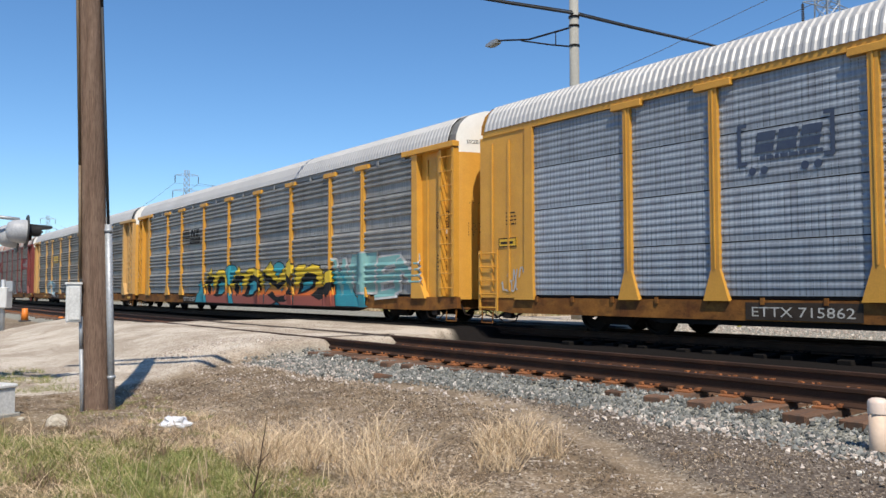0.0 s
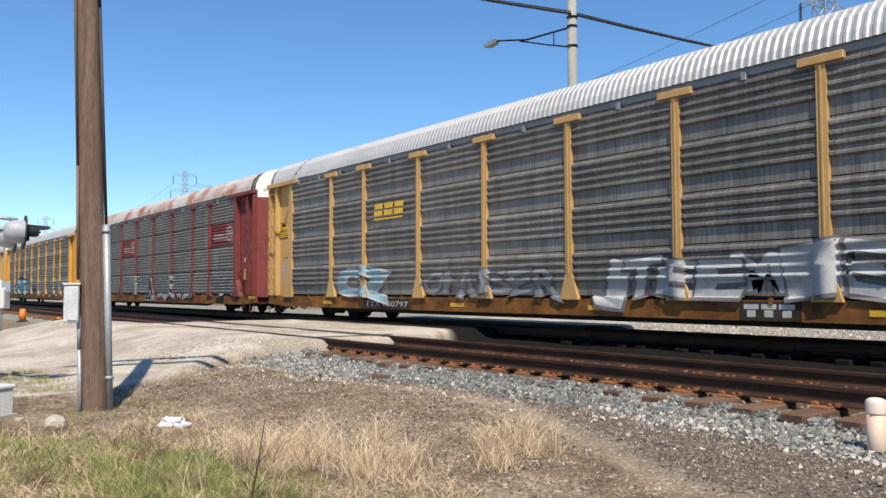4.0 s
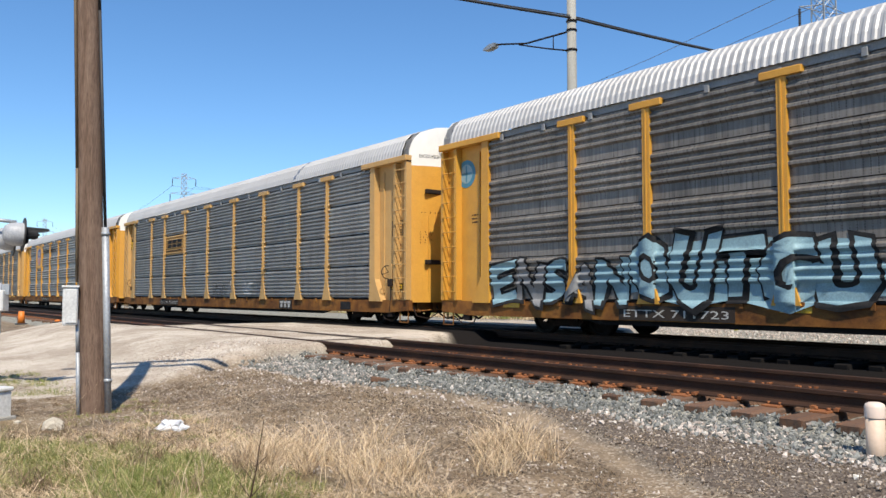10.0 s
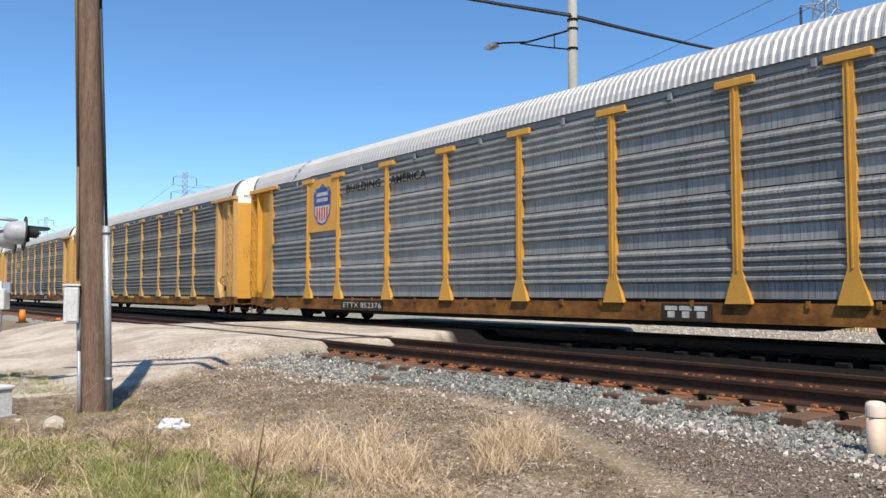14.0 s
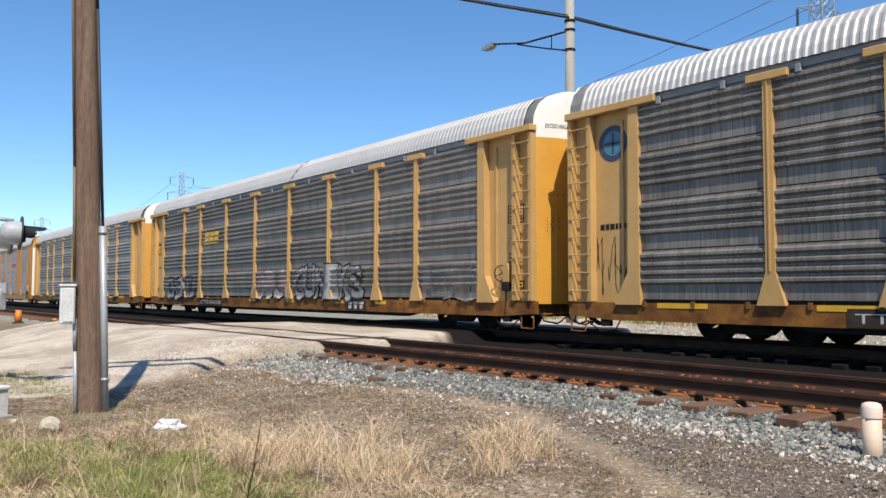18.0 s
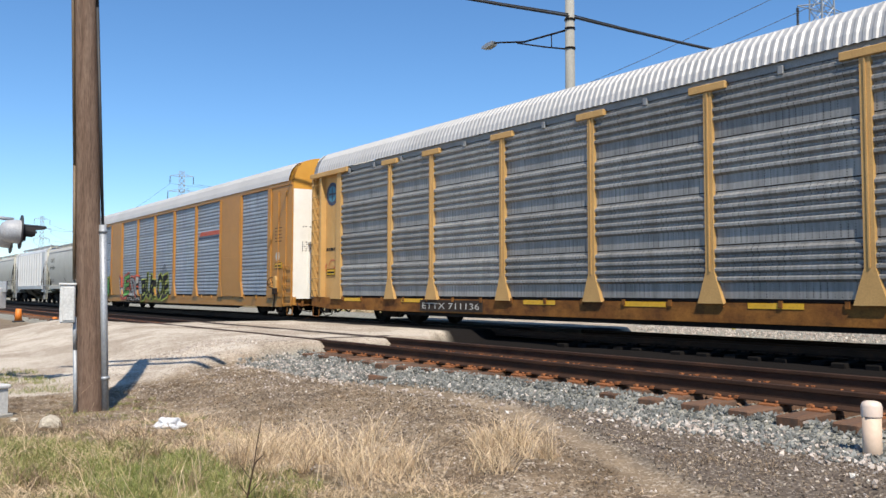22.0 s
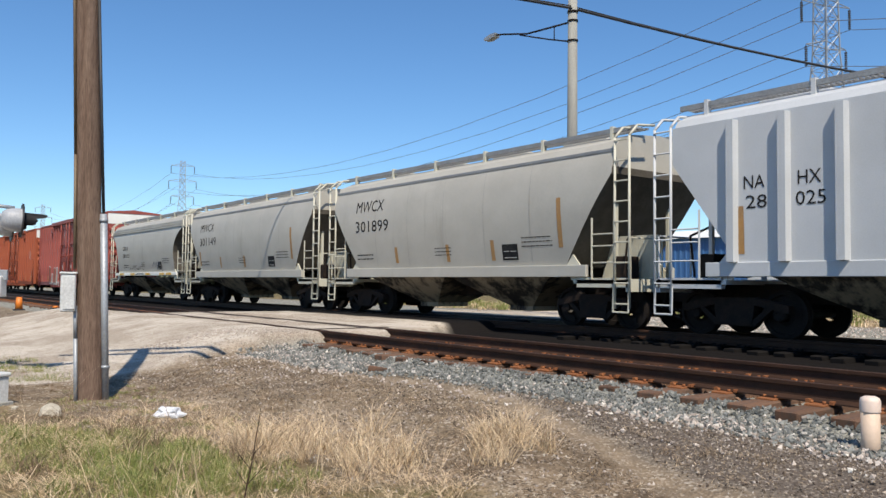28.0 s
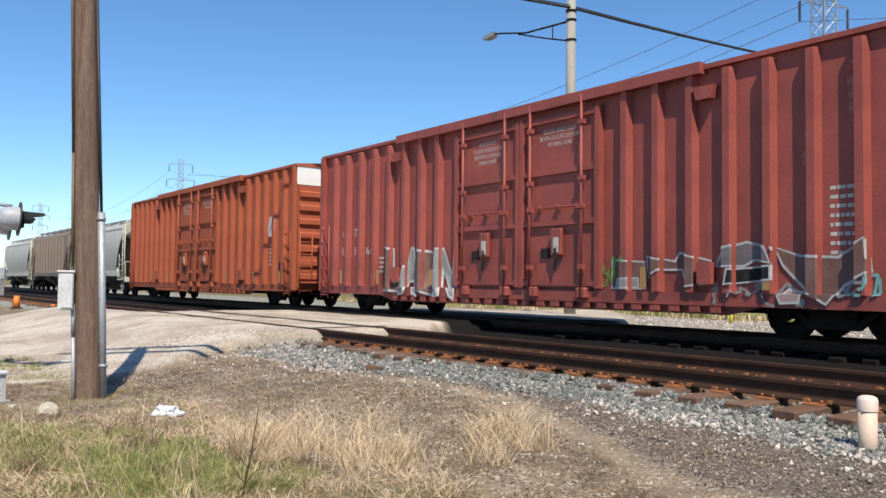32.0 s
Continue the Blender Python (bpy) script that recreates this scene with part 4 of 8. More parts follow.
def small_print(car, x, z, w, rows, mat, y, seed, pitch=0.09, h=0.03, framed=False):
    bm = bars(bmesh.new(), x, z, w, rows, pitch, h, y, 0, seed)
    if framed:
        a, b, c, d = x - 0.06, x + w + 0.06, z - pitch * rows + 0.03, z + 0.11
        for q in ([(a, c), (b, c), (b, c + 0.025), (a, c + 0.025)], [(a, d - 0.025), (b, d - 0.025), (b, d), (a, d)], [(a, c), (a + 0.025, c), (a + 0.025, d), (a, d)], [(b - 0.025, c), (b, c), (b, d), (b - 0.025, d)]):
            flat_shape(bm, q, y)
    return tagged(part("stencil", bm, mat, car), "rows of small stencilled print", kind="stuff")


def hand_wheel(car, x, z, y):
    """Hand brake: painted gear housing, a slim wheel and a chain down to the sill."""
    brake = part("hand_brake", prism(bmesh.new(), [(x - 0.09, z - 0.28), (x + 0.09, z - 0.28), (x + 0.11, z + 0.1), (x + 0.05, z + 0.24), (x - 0.05, z + 0.24), (x - 0.11, z + 0.1)], "y", y + 0.02, y + 0.14), TAN_YELLOW, car, "hand brake with a slim wheel and chain")
    bm = bmesh.new()
    n = 18
    for i in range(n):
        a, b = 2 * math.pi * i / n, 2 * math.pi * (i + 1) / n
        rod(bm, (x - 0.16, y + 0.02 + 0.19 * math.cos(a), z + 0.19 * math.sin(a)), (x - 0.16, y + 0.02 + 0.19 * math.cos(b), z + 0.19 * math.sin(b)), 0.014, 5, caps=False)
    for k in range(4):
        a = math.pi / 2 * k + 0.4
        rod(bm, (x - 0.1, y + 0.02, z), (x - 0.16, y + 0.02 + 0.19 * math.cos(a), z + 0.19 * math.sin(a)), 0.011, 5)
    part("wheel", bm, DARK_STEEL, brake, "dark steel wheel")
    bm = box(bmesh.new(), x - 0.11, y - 0.02, z - 0.42, x + 0.12, y + 0.10, z - 0.2, 0.02)
    pipe(bm, [(x, y + 0.04, z - 0.4), (x + 0.03, y + 0.02, 0.75), (x - 0.02, y + 0.02, 0.42)], 0.022, 5)
    part("chain", bm, DARK_STEEL, brake, "dark chain box and chain")


def reflectors(car, xs, z, mat=REFLECTOR, y=-1.545, w=0.55, h=0.10):
    for x in xs:
        part("reflector", shared("reflector_%s_%d" % (mat.name, round(w * 100)), lambda: boxm(0, -0.004, 0, w, 0.0, h), mat), None, car, at=pose(x, y, z))


def sign_plate(car, x, z, w, h, mat, edge, lines, ink, y):
    bm = boxm(x, y - 0.012, z, x + w, y, z + h)
    p = part("sign", bm, mat, car, "yellow sign with black letters")
    bm = bmesh.new()
    t = 0.025
    for q in ([(x, z), (x + w, z), (x + w, z + t), (x, z + t)], [(x, z + h - t), (x + w, z + h - t), (x + w, z + h), (x, z + h)], [(x, z), (x + t, z), (x + t, z + h), (x, z + h)], [(x + w - t, z), (x + w, z), (x + w, z + h), (x + w - t, z + h)]):
        flat_shape(bm, q, y - 0.014)
    for text, tx, tz, th, tw in lines:
        if text == "-":
            flat_shape(bm, [(x + tx, z + tz), (x + tx + tw, z + tz), (x + tx + tw, z + tz + th), (x + tx, z + tz + th)], y - 0.014)
        else:
            write(bm, text, on_side(x + tx, z + tz, th, tw, text, 0, y - 0.014))
    part("lettering", bm, ink, p)


def plate_number(car, text, x, z, h, w, y=-1.546):
    """Black patch with the white car number on the sill."""
    z = max(z, 0.46)
    p = part("number_patch", boxm(x - 0.12, y - 0.006, z - 0.06, x + w + 0.12, y, z + h + 0.07), PATCH, car, "black patch with white numerals")
    part("lettering", write(bmesh.new(), text, on_side(x, z, h, w, text, 0, y - 0.009)), CHALK, p)


def initials_patch(car, x, z=0.40, w=0.95, h=0.22):
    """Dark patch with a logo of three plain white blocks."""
    z = max(z, 0.45)
    p = part("logo_patch", boxm(x - 0.08, -1.552, z - 0.05, x + w + 0.08, -1.546, z + h + 0.05), PATCH, car, "dark patch with a white logo")
    bm = bmesh.new()
    for k in range(3):
        a = x + k * w * 0.34
        flat_shape(bm, [(a, z + h * 0.62), (a + w * 0.29, z + h * 0.62), (a + w * 0.29, z + h), (a, z + h)], -1.555)
        flat_shape(bm, [(a + w * 0.06, z), (a + w * 0.23, z), (a + w * 0.23, z + h * 0.54), (a + w * 0.06, z + h * 0.54)], -1.555)
    part("logo", bm, CHALK, p)


# ---- covered hoppers ----
# grime on the end slopes, darkened further to hold the shade under the overhang
SHADED_GRIMY_END = surface("grimy_slope_sheet", (0.13, 0.115, 0.095), (0.08, 0.07, 0.056), (0.075, 0.06, 0.05), scale=1.5, rough=0.7)


def loft(bm, rings, mi=0):
    """Rings of (x half, y half, z) stacked into a closed body."""
    rows = [[bm.verts.new(p) for p in ((a, -w, z), (a, w, z), (-a, w, z), (-a, -w, z))] for a, w, z in rings]
    fs = []
    for lo, hi in zip(rows, rows[1:]):
        for i in range(4):
            fs.append(bm.faces.new((lo[i], lo[(i + 1) % 4], hi[(i + 1) % 4], hi[i])))
    fs += [bm.faces.new(rows[0][::-1]), bm.faces.new(rows[-1])]
    for f in fs:
        f.material_index = mi
    return bm


def spread(line, n):
    """The same open line with n steps between corners, eased into a curve."""
    out = []
    for (a, za), (b, zb) in zip(line, line[1:]):
        out += [(a + (b - a) * k / n, za + (zb - za) * k / n) for k in range(n)]
    return out + [line[-1]]


SEAM_GREY = surface("weld_seam_grime", (0.41, 0.39, 0.345), (0.36, 0.34, 0.30), scale=3, rough=0.6, bump=0)
GRIMY_CHUTE = surface("grimy_chute_paint", (0.05, 0.043, 0.036), (0.022, 0.019, 0.017), (0.26, 0.21, 0.145), scale=0.8, rough=0.8, bump=0.1, amount=0.4, dirt_at=(0.50, 0.57), streak=(1.3, 1.3, 0.7))


def hopper(middle, label, paint, kind="curved", trim=HOPPER_CREAM, lines=1, sill=None):
    car = freight_car("covered_hopper_car", middle, label, "freight car")
    wall = [(1.44, 1.36), (1.50, 1.7), (1.55, 2.1), (1.585, 2.5), (1.59, 2.8), (1.575, 3.1), (1.54, 3.4), (1.48, 3.65), (1.43, 3.78)] if kind == "curved" else [(1.50, 1.36), (1.50, 3.2), (1.50, 3.95)]

    def reach(z):
        if lines == 3:
            return float(np.interp(z, (1.36, 2.3, 2.75, 3.05, 3.3, 3.45), (4.62, 4.62, 4.78, 5.05, 5.45, 5.74)))
        return 5.74 if z > 3.25 else 4.36 + (5.74 - 4.36) * (z - 1.36) / (3.25 - 1.36)
    bm = bmesh.new()
    rows = sorted(set(wall) | ({(1.56, 3.25)} if kind == "curved" else {(1.50, 3.25)}) | ({(float(np.interp(z, [p[1] for p in wall], [p[0] for p in wall])), z) for z in (2.3, 2.65, 2.9, 3.0, 3.2, 3.3, 3.45)} if lines == 3 else set()), key=lambda p: p[1])
    loft(bm, [(reach(z), w, z) for w, z in rows])
    bm.normal_update()
    for f in bm.faces:
        if abs(f.normal.y) > 0.5:
            f.smooth = kind == "curved"
    for e in bm.edges:
        e.smooth = e.calc_face_angle(3) < 0.5
    for f in bm.faces:
        f.material_index = 1 if abs(f.normal.x) > 0.4 and f.calc_center_median().z < 3.44 else 0
    part("body", bm, [paint, SHADED_GRIMY_END], car)
    top = 3.78 if kind == "curved" else 3.95
    bm = bmesh.new()
    prism(bm, [(-1.43, top), (-1.33, top + 0.16), (-0.9, top + 0.34), (0, top + 0.42), (0.9, top + 0.34), (1.33, top + 0.16), (1.43, top)], "x", -5.74, 5.74)
    part("roof", bm, paint, car)
    for k in range(lines):
        for s in (-1, 1):
            z = top - 0.02 - 0.11 * k
            d = 1.435 + (0.05 * k)
            part("eave_rail", boxm(-5.74, min(s * d, s * (d + 0.04)), z - 0.045, 5.74, max(s * d, s * (d + 0.04)), z + 0.02), GRATE if lines == 1 else paint, car)
    if kind == "ribbed":
        def rib():
            return prism(bmesh.new(), [(-0.10, -1.50), (-0.07, -1.63), (0.07, -1.63), (0.10, -1.50)], "z", 1.36, 3.9)
        me = shared("rib_" + paint.name, rib, paint)
        for k in range(10):
            part("rib", me, None, car, at=pose(-4.43 + 0.985 * k, 0, 0))
            part("rib", me, None, car, at=pose(4.43 - 0.985 * k, 0, 0, 0, 0, 180))
    # side sills, end sills and platforms
    bm = bmesh.new()
    for s in (-1, 1):
        box(bm, -5.0, min(s * 1.42, s * 1.53), 1.20 if lines == 3 else 1.10, 5.0, max(s * 1.42, s * 1.53), 1.36, 0.01)
    part("side_sill", bm, sill or paint, car)
    for s in (-1, 1):
        bm = bmesh.new()
        box(bm, min(s * 4.6, s * 6.15), -1.48, 0.96, max(s * 4.6, s * 6.15), 1.48, 1.04)
        box(bm, min(s * 6.05, s * 6.18), -1.48, 0.80, max(s * 6.05, s * 6.18), 1.48, 1.06)
        for q in (-1, 1):
            prism(bm, [(s * 4.36, 1.4), (s * 4.5, 1.04), (s * 5.05, 1.04), (s * 4.52, 1.62)], "y", q * 1.40, q * 1.44)
            box(bm, min(s * 5.25, s * 5.33), q * 0.9 - 0.04, 1.04, max(s * 5.25, s * 5.33), q * 0.9 + 0.04, 2.75)
            box(bm, min(s * 4.7, s * 6.1), min(q * 1.36, q * 1.48), 0.88, max(s * 4.7, s * 6.1), max(q * 1.36, q * 1.48), 1.08)
        part("end_platform", bm, trim, car)
    bm = bmesh.new()
    box(bm, -6.1, -0.25, 0.62, 6.1, 0.25, 0.98)
    for s in (-1, 1):                  # brake rigging on the platforms
        rod(bm, (s * 5.2, -0.6, 1.3), (s * 5.2, 0.2, 1.3), 0.2, 12)
        box(bm, s * 5.4 - 0.15, -0.95, 1.05, s * 5.4 + 0.2, -0.5, 1.55, 0.02)
        pipe(bm, [(s * 5.6, -1.0, 1.1), (s * 5.7, -1.0, 1.9), (s * 5.5, -0.6, 2.1)], 0.025, 5)
    part("brake_gear", bm, DARK_STEEL, car)
    if kind == "curved":
        bm = prism(bmesh.new(), [(4.4, 1.05), (5.95, 1.05), (5.95, 2.02), (4.75, 2.02)], "y", -0.34, -0.30)
        part("shear_plate", bm, trim, car, "cream shear plate over the coupler")
    # outlet chutes
    for x in (-1.95, 1.95):
        bm = bmesh.new()
        rows = [[bm.verts.new((x + a * i, b * j, z)) for i, j in ((-1, -1), (1, -1), (1, 1), (-1, 1))] for a, b, z in ((1.85, 1.40, 1.12), (1.55, 1.25, 0.95), (0.42, 0.55, 0.40), (0.42, 0.55, 0.28))]
        for lo, hi in zip(rows, rows[1:]):
            for i in range(4):
                bm.faces.new((lo[i], hi[i], hi[(i + 1) % 4], lo[(i + 1) % 4]))
        bm.faces.new(rows[-1])
        bmesh.ops.recalc_face_normals(bm, faces=bm.faces[:])
        part("outlet_chute", bm, GRIMY_CHUTE, car, "grimy outlet chute")
    # ladders, grab irons and braces at both ends
    for s in (-1, 1):
        bm = bmesh.new()
        a, b = s * 5.78, s * 6.16
        for x in (a, b):
            rod(bm, (x, -1.5, 0.45), (x, -1.5, 3.98), 0.028, 6)
            rod(bm, (x, -1.5, 3.98), (x, -1.25, 4.22), 0.028, 6)
            rod(bm, (x, -1.25, 4.22), (x, -0.7, 4.28), 0.028, 6)
        for k in range(9):
            rod(bm, (a, -1.52, 0.55 + 0.42 * k), (b, -1.52, 0.55 + 0.42 * k), 0.018, 5)
        part("ladder", bm, trim if kind == "curved" else paint, car)
        bm = bmesh.new()
        x = s * 5.15
        pipe(bm, [(x, -1.5, 1.05), (x, -1.5, 2.35)], 0.022, 5)
        for z in (1.4, 1.75, 2.0):
            rod(bm, (x, -1.5, z), (s * 5.78, -1.5, z), 0.016, 5)
        pipe(bm, [(s * 6.12, -1.42, 0.9), (s * 6.12, -1.42, 1.9), (s * 6.12, -0.4, 1.9), (s * 6.12, -0.4, 1.05)], 0.02, 5)
        pipe(bm, [(s * 5.75, -1.5, 0.9), (s * 5.75, -1.52, 0.38), (s * 6.15, -1.52, 0.38), (s * 6.15, -1.5, 0.9)], 0.02, 5)
        part("grab_iron", bm, trim, car)
    # roof walk
    bm = bmesh.new()
    for s in (-1, 1):
        box(bm, -5.9, min(s * 0.55, s * 0.62), top + 0.46, 5.9, max(s * 0.55, s * 0.62), top + 0.50)
        box(bm, -5.9, min(s * 0.98, s * 1.04), top + 0.42, 5.9, max(s * 0.98, s * 1.04), top + 0.52)
        for k in range(120):
            x = -5.88 + 0.0983 * k
            box(bm, x, min(s * 0.62, s * 0.98), top + 0.46, x + 0.022, max(s * 0.62, s * 0.98), top + 0.495)
    part("roof_walk", bm, GRATE, car)
    bracket = shared("bracket_%s_%s" % (trim.name, kind), lambda: boxm(-0.04, -0.055, top + 0.2, 0.04, 0.055, top + 0.56), trim if kind == "curved" else paint)
    for k in range(11):
        for s in (-1, 1) if k % 2 == 0 else (1,):
            part("walk_bracket", bracket, None, car, at=pose(-5.3 + 1.06 * k, s * 1.005, 0))
    hatch = shared("hatch_%s_%s" % (paint.name, kind), lambda: box(bmesh.new(), -0.7, -0.4, top + 0.40, 0.7, 0.4, top + 0.52, 0.03), paint)
    for k in range(4):
        part("hatch_cover", hatch, None, car, at=pose(-3.9 + 2.6 * k, 0, 0))
    add_truck(car, -4.75, 0.43)
    add_truck(car, 4.75, 0.43)
    add_couplers(car, 6.2)
    face = Face([(w + 0.003, z) for w, z in wall])
    if kind == "curved":
        for k in range(5):
            bm = bmesh.new()
            flat_shape(bm, rect(-3.3 + 1.65 * k, 1.42, -3.28 + 1.65 * k, 3.74), 0.0)
            drape(bm, face, 0.002)
            part("weld_seam", bm, SEAM_GREY, car)
    return car, face


def side_text(car, face, text, x, z, h, w, mat, lean=0.0):
    bm = write(bmesh.new(), text, on_side(x, z, h, w, text, 0, 0.001, 0, lean))
    drape(bm, face, 0.003)
    part("lettering", bm, mat, car)


def hopper_marks(car, face, letters, number, x, z, h, w1, w2, lean=0.0):
    side_text(car, face, letters, x, z, h, w1, INK, lean)
    side_text(car, face, number, x, z - h * 1.75, h, w2, INK)
    bm = bmesh.new()
    bars(bm, x, 1.75, 0.9, 2, 0.12, 0.035, 0.001, 0, number)
    bars(bm, 3.0, 2.0, 1.0, 3, 0.10, 0.025, 0.001, 0, number + "a")
    bars(bm, -0.4, 1.85, 0.7, 3, 0.09, 0.022, 0.001, 0, number + "b")
    flat_shape(bm, [(2.3, 1.50), (2.85, 1.50), (2.85, 1.88), (2.3, 1.88)], 0.001)
    drape(bm, face, 0.003)
    tagged(part("stencil", bm, INK, car), "small black stencilled print", kind="stuff")
    bm = bmesh.new()
    for q in ((2.36, 1.70, 0.18), (2.60, 1.70, 0.19), (2.36, 1.55, 0.43)):
        flat_shape(bm, [(q[0], q[1]), (q[0] + q[2], q[1]), (q[0] + q[2], q[1] + 0.02), (q[0], q[1] + 0.02)], 0.004)
    drape(bm, face, 0.003)
    part("stencil", bm, CHALK, car)


STRIPE = surface("faded_orange_strip", (0.42, 0.22, 0.06), (0.34, 0.2, 0.09), scale=5, rough=0.6, bump=0)


def strips(car, face, places):
    for x, z, h in places:
        bm = bmesh.new()
        flat_shape(bm, [(x, z), (x + 0.13, z), (x + 0.11, z + h), (x - 0.02, z + h)], 0.001)
        drape(bm, face, 0.003)
        part("reflector", bm, STRIPE, car, "faded orange reflective strip")


# ---- boxcars ----
def boxcar(middle, label, paint):
    car = freight_car("box_car", middle, label, "freight car")
    bm = bmesh.new()
    box(bm, -9.42, -1.46, 0.62, 9.42, 1.46, 4.95)
    part("body", bm, paint, car)
    bm = bmesh.new()
    prism(bm, [(-1.56, 4.93), (-1.56, 5.02), (0, 5.16), (1.56, 5.02), (1.56, 4.93)], "x", -9.5, 9.5)
    for s in (-1, 1):
        box(bm, -5.0, min(s * 1.5, s * 1.68), 4.84, 5.0, max(s * 1.5, s * 1.68), 5.06)
    part("roof", bm, paint, car)

    def rib():
        return prism(bmesh.new(), [(-0.12, -1.46), (-0.07, -1.62), (0.07, -1.62), (0.12, -1.46)], "z", 0.80, 4.86)
    me = shared("boxcar_rib_" + paint.name, rib, paint)
    xs = [3.15 + 0.78 * k for k in range(8)]
    for x in xs:
        for q in (-1, 1):
            part("rib", me, None, car, at=pose(q * x, 0, 0))
            part("rib", me, None, car, at=pose(q * x, 0, 0, 0, 0, 180))
    for q in (-1, 1):
        part("corner_post", boxm(min(q * 9.30, q * 9.46), -1.63, 0.62, max(q * 9.30, q * 9.46), -1.44, 4.95), paint, car)
    # lower sill with its row of lugs
    bm = bmesh.new()
    for s in (-1, 1):
        box(bm, -9.4, min(s * 1.46, s * 1.56), 0.56, 9.4, max(s * 1.46, s * 1.56), 0.80)
        prism(bm, [(-6.2, 0.58), (6.2, 0.58), (5.4, 0.40), (-5.4, 0.40)], "y", s * 1.36, s * 1.46)
        for k in range(24):
            x = -5.2 + 0.45 * k
            box(bm, x, min(s * 1.5, s * 1.60), 0.44, x + 0.2, max(s * 1.5, s * 1.60), 0.54)
    part("side_sill", bm, paint, car)
    part("underframe", boxm(-9.3, -0.4, 0.42, 9.3, 0.4, 0.64), BLACK, car)
    # a pair of plug doors
    for a, b in ((-2.36, 0.05), (0.09, 2.5)):
        door = part("door", boxm(a, -1.53, 0.84, b, -1.42, 4.70), paint, car)
        for z in (0.95, 2.28, 3.42, 4.6):
            part("door_brace", boxm(a + 0.11, -1.60, z - 0.06, b - 0.11, -1.53, z + 0.06), paint, door)
        for x in (a + 0.05, b - 0.05):
            part("door_brace", boxm(x - 0.06, -1.62, 0.84, x + 0.06, -1.53, 4.70), paint, door)
        for x in (a + 0.38, b - 0.45):
            bm = bmesh.new()
            rod(bm, (x, -1.66, 0.62), (x, -1.66, 4.98), 0.032, 6)
            for z in (1.3, 2.6, 3.2, 4.4):
                box(bm, x - 0.07, -1.70, z - 0.05, x + 0.07, -1.58, z + 0.05)
            part("lock_rod", bm, paint, door)
        bm = bmesh.new()
        m = (a + b) / 2
        box(bm, m - 0.16, -1.66, 1.55, m + 0.16, -1.55, 2.15, 0.02)
        part("lock_box", bm, paint, door)
        bm = bmesh.new()
        rod(bm, (m - 0.6, -1.64, 2.62), (m + 0.6, -1.64, 2.62), 0.025, 5)
        for q in (-0.58, 0, 0.58):
            box(bm, m + q - 0.04, -1.65, 2.56, m + q + 0.04, -1.53, 2.68)
        part("lock_bar", bm, paint, door)
        bm = bmesh.new()
        pipe(bm, [(m, -1.67, 1.72), (m + 0.05, -1.68, 1.5), (m - 0.02, -1.68, 1.25)], 0.03, 5)
        part("handle", bm, DARK_STEEL, door, "dark steel handle")
        for q in (-0.75, 0.75):
            part("roller", box(bmesh.new(), m + q - 0.14, -1.68, 0.62, m + q + 0.14, -1.5, 0.86, 0.03), paint, door)
        part("placard", boxm(m - 0.55, -1.565, 1.50, m - 0.27, -1.532, 1.72), INK, door, "black tag plate")
        for k, text in enumerate(("IMPORTANT", "CLOSE THIS DOOR", "BEFORE CLOSING", "MAIN DOOR") if a < 0 else ("CLOSE AND LOCK", "BOTH DOORS BEFORE", "MOVING CAR")):
            wide = len(text) * 0.072
            part("lettering", write(bmesh.new(), text, on_side(m - wide / 2, 4.30 - 0.15 * k, 0.10, wide, text, 0, -1.536)), CHALK, door)
        bm = boxm(m - 0.06, -1.672, 1.62, m + 0.10, -1.662, 1.95)
        part("placard", bm, CHALK, door)
    # ends with level pressings and a white band on top
    for s in (-1, 1):
        bm = bmesh.new()
        box(bm, min(s * 9.42, s * 9.46), -1.46, 0.7, max(s * 9.42, s * 9.46), 1.46, 4.30)
        wall = part("end_wall", bm, paint, car)
        for k in range(7):
            z = 0.95 + 0.48 * k
            part("pressing", prism(bmesh.new(), [(s * 9.45, z), (s * 9.56, z + 0.05), (s * 9.56, z + 0.20), (s * 9.45, z + 0.27)], "y", -1.40, 1.40), paint, wall)
        part("end_panel", boxm(min(s * 9.40, s * 9.475), -1.5, 4.30, max(s * 9.40, s * 9.475), 1.5, 4.95), WHITE, car, "white painted top of the end")
        bm = bmesh.new()
        y0, y1 = -1.42, -0.95
        for y in (y0, y1):
            rod(bm, (s * 9.62, y, 0.5), (s * 9.62, y, 2.6), 0.025, 6)
        for k in range(5):
            rod(bm, (s * 9.62, y0, 0.6 + 0.42 * k), (s * 9.62, y1, 0.6 + 0.42 * k), 0.018, 5)
        rod(bm, (s * 9.62, -1.42, 2.5), (s * 9.62, 1.2, 2.5), 0.02, 5)
        box(bm, min(s * 9.5, s * 9.8), -1.4, 0.86, max(s * 9.5, s * 9.8), 1.4, 0.92)
        part("end_ladder", bm, paint, car)
        bm = bmesh.new()
        for x in (s * 8.85, s * 9.3):
            rod(bm, (x, -1.62, 0.4), (x, -1.62, 2.7), 0.025, 6)
        for k in range(6):
            rod(bm, (s * 8.85, -1.64, 0.5 + 0.42 * k), (s * 9.3, -1.64, 0.5 + 0.42 * k), 0.018, 5)
        part("ladder", bm, paint, car)
    for x in (-5.05, 5.05):
        part("bracket", prism(bmesh.new(), [(x - 0.16, 4.35), (x + 0.16, 4.35), (x + 0.22, 4.6), (x - 0.22, 4.6)], "y", -1.66, -1.5), paint, car)
        part("bracket", boxm(x - 0.14, -1.66, 0.95, x + 0.14, -1.5, 1.35), paint, car)
